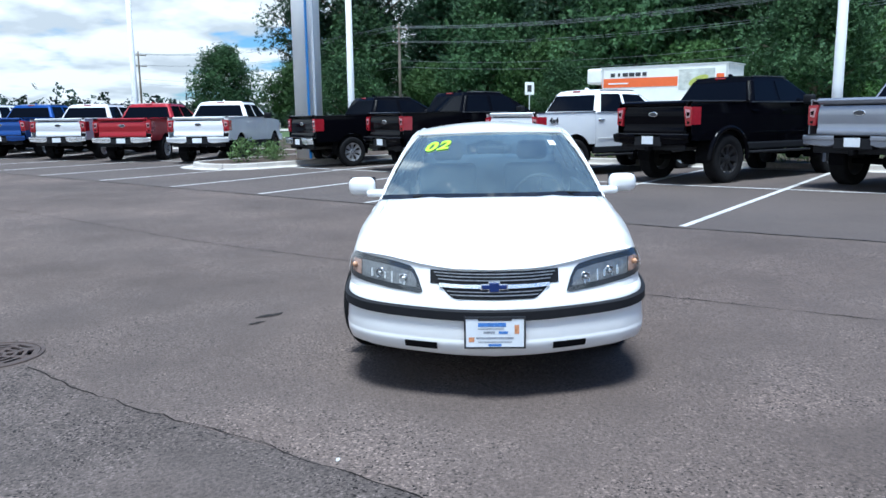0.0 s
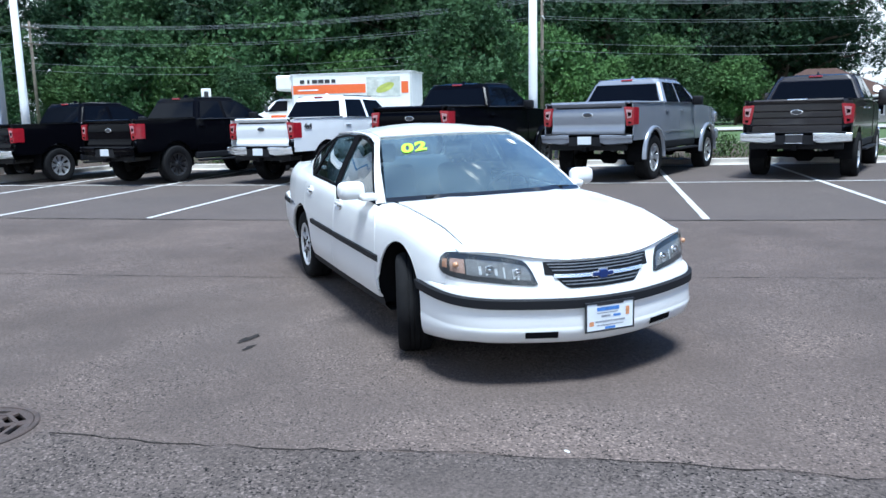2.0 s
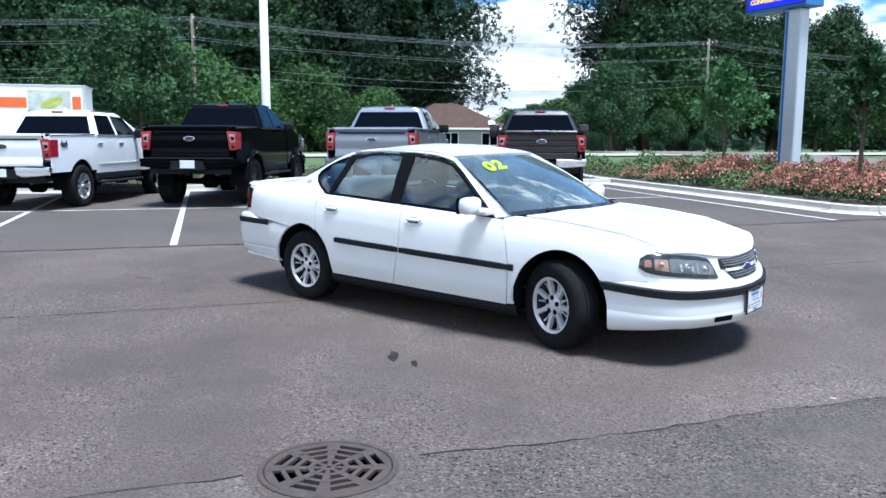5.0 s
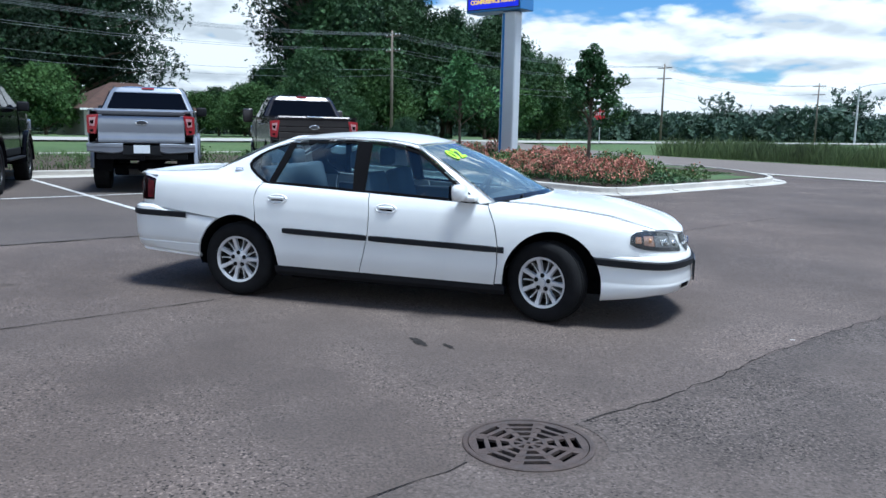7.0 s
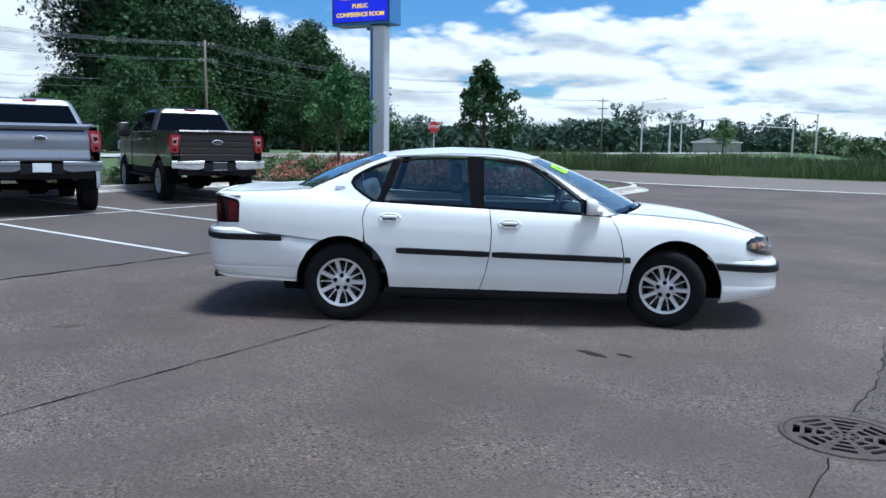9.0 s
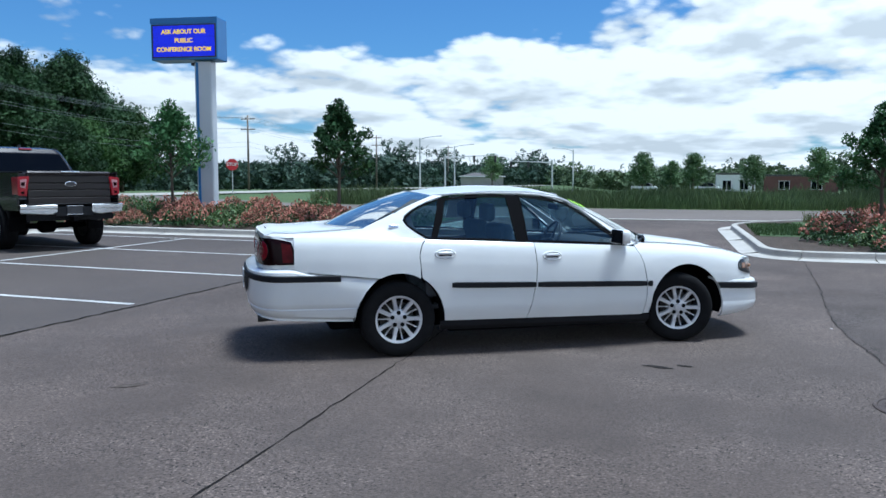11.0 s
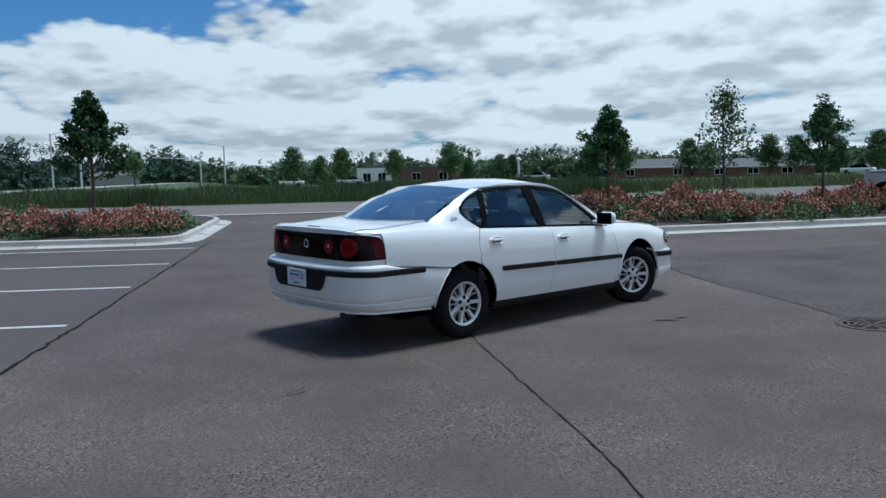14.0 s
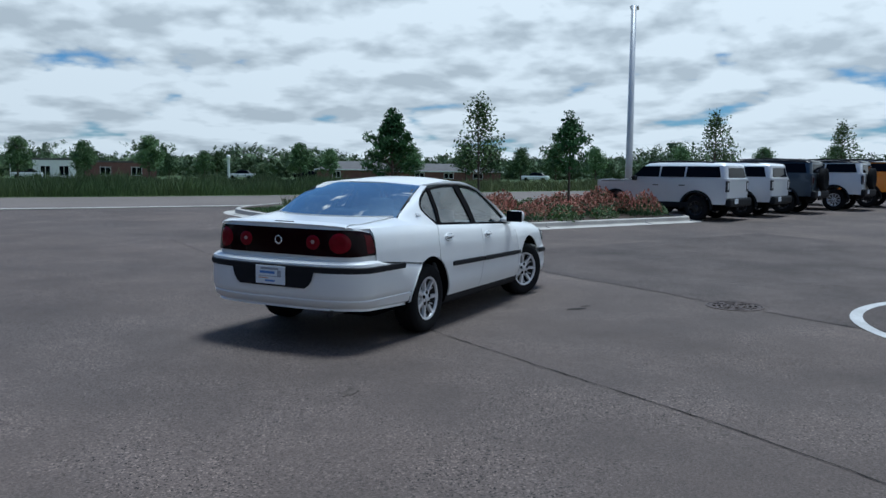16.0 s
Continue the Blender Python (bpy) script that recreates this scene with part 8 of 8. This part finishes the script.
blades("tall_grass", band(28.8, 37, -14, 17.5), 95000, 0.34, 0.72, 0.008, M["reed"], 41, "tall green roadside grass along the road", "grass")
blades("tall_grass", band(28.8, 40, -60, -14), 30000, 0.28, 0.58, 0.020, M["meadow"], 42, "yellow-green meadow grass along the road", "grass")
blades("tall_grass", band(14.8, 18.8, -13.4, -4.8, 0.12), 4500, 0.12, 0.32, 0.012, M["meadow"], 43, "loose meadow grass behind the flowers", "grass")
blades("lawn_grass", band(15.4, 18.3, 7.1, 11.3, 0.12), 7000, 0.05, 0.11, 0.008, M["blade"], 44, "short lawn in the kerbed bed", "grass")
blades("lawn_grass", band(-14, 9.4, 15.6, 20.2, 0.12), 14000, 0.06, 0.16, 0.012, M["blade"], 45, "short grass on the verge", "grass")
blades("lawn_grass", band(-45, -14, 15.6, 20.2, 0.12), 9000, 0.06, 0.16, 0.014, M["blade"], 46, "short grass on the verge", "grass")
blades("lawn_grass", band(12.5, 17.2, -4.6, -3.1, 0.12), 4000, 0.05, 0.11, 0.008, M["blade"], 47, "short lawn in the kerbed bed", "grass")
for name, cells in (("lawn_1", ((15.2, 17.4, 5.9, 11.4, 1.0), (17.4, 18.5, 7.0, 11.4, 1.0), (18.5, 20.2, 8.9, 11.4, 1.0))), ("lawn_2", ((-13.3, 9.5, 15.5, 20.2, 1.0),)), ("lawn_3", ((-59.5, -16.9, 15.5, 20.2, 1.0),)), ("lawn_4", ((14.6, 18.6, -13.6, -4.5, 1.0), (18.6, 20.2, -13.6, -6.4, 1.0))), ("lawn_5", ((12.3, 17.2, -4.7, -3.2, 1.0),))):
    sheet(name, cells, M["lawn"], 0.131 if name != "lawn_5" else 0.134, "short green lawn", "lawn")

SH = tree_proto(1.0, 0.62, 0.05, 12, 700, 0.05, M["leaf_light"], 61, 0.02, 0.4, 0.5, name="shrub", label="low green shrub on the verge", category="shrub", group="shrubs on the verge")
first = True
rng = random.Random(9)
for u, v, s in [(-15.3, 9.9, 0.75), (-15.6, 11.2, 0.85), (-14.9, 10.8, 0.7), (-15.2, 12.6, 0.8)] + [(-12 + 1.5 * k + rng.uniform(-0.5, 0.5), 16.6 + rng.uniform(-0.4, 1.2), rng.uniform(0.55, 1.0)) for k in range(14)]:
    plant(SH, *lot(u, v).xy, rng.uniform(0, 360), s, first)
    first = False

# the woods across the side road
W1 = tree_proto(13.5, 4.4, 0.14, 46, 20000, 0.18, M["wood_deep"], 71, 0.26, 0.21, 0.5, name="woodland_tree", label="tall dark-leaved tree in the woods across the road", group="trees of the woods")
W2 = tree_proto(12.5, 4.8, 0.10, 46, 20000, 0.18, M["wood_mid"], 72, 0.24, 0.21, 0.45, name="woodland_tree", label="broad green tree in the woods across the road", group="trees of the woods")
W3 = tree_proto(16.5, 3.6, 0.22, 44, 14000, 0.17, M["wood_deep"], 73, 0.27, 0.21, 0.7, name="woodland_tree", gaps=0.25, label="tall airy tree with gaps in its crown", group="trees of the woods")
W4 = tree_proto(5.2, 3.0, 0.03, 32, 13000, 0.15, M["wood_light"], 74, 0.12, 0.24, 0.5, name="bushy_tree", label="low bushy light-green tree at the woods' edge", group="trees of the woods")
W5 = tree_proto(7.5, 3.2, 0.10, 36, 14000, 0.155, M["wood_mid"], 75, 0.16, 0.24, 0.5, name="woodland_tree", label="middle-sized green tree at the woods' edge", group="trees of the woods")
W6 = tree_proto(4.4, 3.2, 0.02, 26, 9000, 0.17, M["wood_deep"], 76, 0.10, 0.30, 0.5, name="thicket", label="dark leafy thicket at the foot of the woods", group="trees of the woods")
wood = [(W3, -40, 34, 1.0), (W3, -35.5, 36, 1.05), (W1, -31, 39, 1.0), (W2, -26, 38, 1.0), (W1, -21, 41, 1.0), (W1, -15.5, 39, 1.05), (W2, -10, 40, 1.0), (W1, -4.5, 41, 1.0), (W2, 1, 42, 1.0), (W1, 5.5, 44, 0.95),
        (W1, -28, 47, 1.15), (W2, -19, 49, 1.15), (W1, -9, 49, 1.15), (W1, 0, 51, 1.1), (W1, -36, 48, 1.1), (W2, -46, 46, 0.8),
        (W4, -29, 34.5, 0.9), (W4, -12.5, 35, 1.0), (W4, -2.5, 35.5, 1.1), (W4, 3.5, 36, 0.95), (W4, -21, 35.5, 0.9), (W5, -25, 35, 1.0), (W5, -7, 36, 1.0), (W5, -16, 35.5, 1.0), (W5, -33.5, 33, 0.85), (W4, -38, 31.5, 0.8),
        (W3, 23.8, 39, 0.85), (W2, 27.5, 42, 0.70), (W5, 24.5, 37, 0.85), (W5, 27, 38, 0.72), (W5, 31, 39, 0.80), (W3, 35.5, 38.5, 0.38), (W5, 34, 37, 0.75), (W5, 38.5, 37.5, 0.80), (W3, 41, 39.5, 0.46), (W1, 30, 43, 0.55), (W5, 41.5, 38, 0.68), (W4, 44, 37.5, 0.9), (W4, 36.5, 34.5, 0.7), (W4, 26, 35, 0.7), (W5, 14.5, 56, 0.8), (W5, 11, 58, 0.8)]
seen_first = set()
rng = random.Random(13)
places = []
for proto, u, v, k in wood:
    far = 1.66
    places.append((proto, *lot(-1 + far * (u + 1), -7 + far * (v + 7)).xy, k * (0.84 if u < -15 else 0.68 if u < 12 else 1.0) * far / 1.4))
# behind and beside the house
for proto, bearing, d, s in ((W2, 112.6, 92, 0.80), (W2, 109.8, 96, 0.72), (W3, 115.2, 94, 0.80), (W2, 107.0, 98, 0.62), (W1, 131.8, 100, 1.25), (W1, 138, 96, 1.2), (W2, 134.5, 112, 1.3), (W4, 121.0, 86, 0.55), (W5, 122.6, 104, 0.42), (W5, 119.4, 96, 0.5), (W4, 124.0, 98, 0.55), (W4, 133.6, 74, 0.6), (W4, 137.5, 70, 0.55), (W4, 141.5, 72, 0.6), (W4, 120.8, 72, 0.5), (W4, 117.5, 70, 0.5)):
    places.append((proto, 3.5 + d * math.cos(radians(bearing)), -6.6 + d * math.sin(radians(bearing)), s))
# dense undergrowth behind the side road
for k in range(46):
    u = -84 + 3.1 * k + 0.9 * math.sin(k * 2.3)
    if 3 < u < 17:
        continue                          # open ground before the house
    p = lot(u, 38.2 + 1.5 * (k % 3) + (20 if u > 32 else 0))
    low = u < -56                         # low growth at the open end
    places.append((W6 if k % 5 or low else W5, p.x, p.y, (0.36 + 0.10 * ((k * 7) % 4)) * (0.6 if low else 1.0 if k % 5 else 0.8)))
for proto, x, y, s in places:
    s *= 1.4
    plant(proto, x, y, rng.uniform(0, 360), s, proto.name not in seen_first and not seen_first.add(proto.name), s * rng.uniform(0.92, 1.08))

# far tree line, street trees and low buildings
rng = np.random.default_rng(91)
for a0, a1, clumps, leaf, words in ((-62, 67, 240, "sunlit_belt_leaf", "belt of distant trees along the horizon, sunlight and haze in its light green"), (67, 112, 400, "far_leaf", "dark belt of distant trees along the horizon")):
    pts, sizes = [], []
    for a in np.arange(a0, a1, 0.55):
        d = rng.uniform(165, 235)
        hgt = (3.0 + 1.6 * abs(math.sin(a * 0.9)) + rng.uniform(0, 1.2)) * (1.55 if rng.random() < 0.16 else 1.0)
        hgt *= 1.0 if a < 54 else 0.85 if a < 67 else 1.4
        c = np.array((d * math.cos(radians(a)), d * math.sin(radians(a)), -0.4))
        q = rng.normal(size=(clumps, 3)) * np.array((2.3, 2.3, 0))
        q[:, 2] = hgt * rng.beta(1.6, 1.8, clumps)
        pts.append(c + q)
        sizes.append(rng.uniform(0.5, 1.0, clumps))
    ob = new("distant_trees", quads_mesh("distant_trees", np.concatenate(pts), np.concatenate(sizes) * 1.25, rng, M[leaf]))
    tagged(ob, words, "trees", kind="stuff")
pts, sizes = [], []
for a in np.concatenate([np.arange(112, 160, 0.6), np.arange(160, 258, 0.9)]):
    d = rng.uniform(120, 170)
    hgt = rng.uniform(3.0, 6.0)
    c = np.array((d * math.cos(radians(a)), d * math.sin(radians(a)), -0.4))
    n = 120
    pts.append(c + rng.normal(size=(n, 3)) * np.array((2.4, 2.4, hgt * 0.26)) + np.array((0, 0, hgt * 0.5)))
    sizes.append(rng.uniform(0.5, 1.0, n))
ob = new("distant_trees", quads_mesh("distant_trees", np.concatenate(pts), np.concatenate(sizes) * 1.25, rng, M["far_leaf"]))
tagged(ob, "loose belt of distant trees behind the lot", "trees", kind="stuff")

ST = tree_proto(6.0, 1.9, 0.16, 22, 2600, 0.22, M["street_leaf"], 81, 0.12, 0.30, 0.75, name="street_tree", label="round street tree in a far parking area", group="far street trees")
first = True
for az_, d, s in ((59.5, 118, 0.95), (57.6, 122, 0.8), (56.1, 116, 0.95), (52.2, 115, 0.88), (48.2, 112, 1.0), (44.5, 116, 0.7), (43.6, 118, 0.7), (38.0, 105, 0.85), (31.2, 95, 0.8), (30.0, 92, 0.7), (26.0, 98, 0.85), (24.2, 96, 0.8), (19.5, 90, 0.8), (16.5, 95, 0.75), (70.2, 120, 0.85), (46.8, 119, 0.65), (35.9, 108, 0.75), (21.8, 105, 0.8), (10.5, 90, 0.75), (5.0, 95, 0.75), (0.5, 90, 0.75), (-4, 95, 0.75)):
    x, y = -4 + d * math.cos(radians(az_)), -6 + d * math.sin(radians(az_))
    plant(ST, x, y, az_ * 50, s, first)
    first = False


def low_house(x, y, turn, size, wall, roof, label, windows=(), ridge=1.5, name="house"):
    """A plain low building with a hipped roof and windows on its long front (towards -y of its own axes)."""
    w, d, h = size
    t = thing(name, pose(x, y, gz(x, y), 0, 0, turn), label, "building")
    part("wall", box((w, d, h), (0, 0, h / 2), 0.02), M[wall], t)
    if ridge:
        bm = bmesh.new()
        e = 0.45
        a = [bm.verts.new(q) for q in ((-w / 2 - e, -d / 2 - e, h), (w / 2 + e, -d / 2 - e, h), (w / 2 + e, d / 2 + e, h), (-w / 2 - e, d / 2 + e, h))]
        r0, r1 = bm.verts.new((-w / 2 + d * 0.42, 0, h + ridge)), bm.verts.new((w / 2 - d * 0.42, 0, h + ridge))
        for f in ((a[0], a[1], r1, r0), (a[1], a[2], r1), (a[2], a[3], r0, r1), (a[3], a[0], r0), (a[3], a[2], a[1], a[0])):
            bm.faces.new(f)
        part("roof", bm, M[roof], t, "shingled roof")
        part("eave", box((w + 0.9, 0.08, 0.16), (0, -d / 2 - 0.46, h - 0.06), 0.01), M["white"], t)
    else:
        part("roof", box((w + 0.2, d + 0.2, 0.3), (0, 0, h + 0.15), 0.03), M[roof], t)
    for wx, wz, ww, wh in windows:
        win = thing("window", pose(wx, -d / 2 - 0.02, wz), "white-framed window", "")
        win.parent = t
        part("pane", box((ww, 0.03, wh), (0, 0, 0), 0.005), M["dark_glass"], win)
        for sx in (-1, 0, 1):
            part("frame", box((0.08, 0.06, wh + 0.16), (sx * (ww / 2 + 0.02), -0.01, 0), 0.008), M["white"], win)
        for sz in (-1, 1):
            part("frame", box((ww + 0.16, 0.06, 0.08), (0, -0.01, sz * (wh / 2 + 0.02)), 0.008), M["white"], win)
    return t


hs = low_house(-45.2, 54.0, math.degrees(LOT), (9.6, 8.6, 2.3), "siding", "shingle", "small grey house with a red-brown roof among trees", ((3.0, 1.3, 1.5, 1.1), (-0.8, 1.3, 1.4, 1.1)), 2.4)
part("satellite_dish", lathe([(0.02, 0), (0.22, 0.03), (0.34, 0.10)], 16, "Z"), M["galv"], hs, "grey satellite dish").matrix_basis = pose(3.2, -4.2, 2.75, 60, 0, 0)


def around(az_, d):
    return -6 + d * math.cos(radians(az_)), -6 + d * math.sin(radians(az_))


x, y = around(52.9, 150)
low_house(x, y, 52.9 - 90, (6.5, 5, 3.0), "white", "slate", "low white entrance building beside a brick hall", ((-1.4, 1.2, 1.4, 1.6), (1.4, 1.2, 1.4, 1.6)), 0, "far_building")
x, y = around(48.9, 152)
low_house(x, y, 48.9 - 90, (11.5, 8, 2.7), "brick", "slate", "low red-brick hall with a grey roof", ((-2.5, 1.2, 1.6, 1.4), (2.5, 1.2, 1.6, 1.4)), 0, "far_building")
x, y = around(33.0, 128)
low_house(x, y, 33 - 90, (13, 8, 1.7), "brick", "slate", "brick house with a wide grey hipped roof", ((-3.5, 0.9, 1.2, 0.9), (3.5, 0.9, 1.2, 0.9)), 1.3, "far_building")
x, y = around(26.5, 125)
low_house(x, y, 26.5 - 90, (16, 8, 1.5), "brick", "slate", "long brick building with a grey roof", ((-4.5, 0.8, 1.4, 0.8), (0, 0.8, 1.4, 0.8), (4.5, 0.8, 1.4, 0.8)), 1.2, "far_building")
x, y = around(70.5, 170)
low_house(x, y, 70.5 - 90, (9, 6, 2.0), "siding", "slate", "small far grey building behind the road", (), 0.8, "far_building")


def far_car(az_, d, paint, turn):
    x, y = around(az_, d)
    t = thing("distant_car", pose(x, y, gz(x, y) + 0.0, 0, 0, turn), "small distant parked car, " + paint[2:], "car", "cars far across the road")
    part("body", prism_loft(((0.35, -2.1, 2.1, 0.85, 0.2), (0.75, -2.15, 2.15, 0.88, 0.25), (0.9, -2.0, 2.0, 0.82, 0.25))), M[paint], t)
    part("cabin", prism_loft(((0.88, -1.5, 1.1, 0.80, 0.2), (1.35, -1.0, 0.5, 0.65, 0.2), (1.42, -0.8, 0.3, 0.55, 0.2))), M["dark_glass"], t)
    for wx in (-1.3, 1.3):
        for s in (-1, 1):
            part("wheel", lathe([(0.15, -0.1), (0.31, -0.1), (0.31, 0.1), (0.15, 0.1)], 14, at=(wx, s * 0.8, 0.31)), M["rubber"], t)


for az_, d, pt in ((54.6, 134, "p_silver"), (41.2, 130, "p_silver"), (58.8, 138, "p_white"), (36.6, 128, "p_black"), (20.2, 122, "p_white")):
    far_car(az_, d, pt, az_ + 80)


def street_light(az_, d, h, turn):
    x, y = around(az_, d)
    t = thing("street_lamp", pose(x, y, gz(x, y), 0, 0, turn), "thin grey street lamp with a long arm", "street lamp", "street lamps at the crossing")
    part("pole", tube([(0, 0, 0), (0, 0, h * 0.96)], [0.12, 0.08], 8), M["galv"], t)
    part("arm", tube([(0, 0, h * 0.93), (0.8, 0, h * 0.97), (2.4, 0, h)], [0.05, 0.045, 0.04], 8), M["galv"], t)
    part("lamp_head", box((0.6, 0.22, 0.10), (2.6, 0, h), 0.03), M["galv"], t)


for az_, d, h, turn in ((74.3, 105, 6.8, -16), (72.0, 118, 6.3, -18), (63.4, 112, 6.2, 155)):
    street_light(az_, d, h, turn)


def traffic_light(az_, d, reach, turn):
    x, y = around(az_, d)
    t = thing("traffic_light", pose(x, y, gz(x, y), 0, 0, turn), "grey traffic light mast with hanging signals", "traffic light")
    part("mast", tube([(0, 0, 0), (0, 0, 4.6)], [0.14, 0.11], 8), M["galv"], t)
    part("arm", tube([(0, 0, 4.2), (reach, 0, 4.5)], [0.09, 0.05], 8), M["galv"], t)
    for f in (0.55, 0.95):
        part("signal", box((0.34, 0.3, 0.95), (reach * f, 0, 3.95), 0.04), M["ink"], t)


traffic_light(72.6, 112, 7.5, -20)
traffic_light(65.0, 120, -6.5, -25)
x, y = around(42.5, 95)
t = thing("lamp_post", pose(x, y, gz(x, y)), "white park lamp post with a round globe", "lamp post")
part("post", tube([(0, 0, 0), (0, 0, 2.5)], 0.14, 10), M["white"], t)
part("globe", lathe([(0.02, 0), (0.2, 0.1), (0.26, 0.28), (0.2, 0.45), (0.02, 0.54)], 16, "Z", at=(0, 0, 2.5)), M["white"], t, smooth=True)
x, y = around(55.6, 128)
t = thing("flagpole", pose(x, y, gz(x, y)), "thin flagpole with a small red-white flag", "flagpole")
part("pole", tube([(0, 0, 0), (0, 0, 4.6)], [0.06, 0.04], 8), M["white"], t)
part("flag", box((1.3, 0.04, 0.8), (0.75, 0, 4.0), 0.015, Matrix.Rotation(radians(20), 3, "Y")), M["red_sign"], t, "red flag")
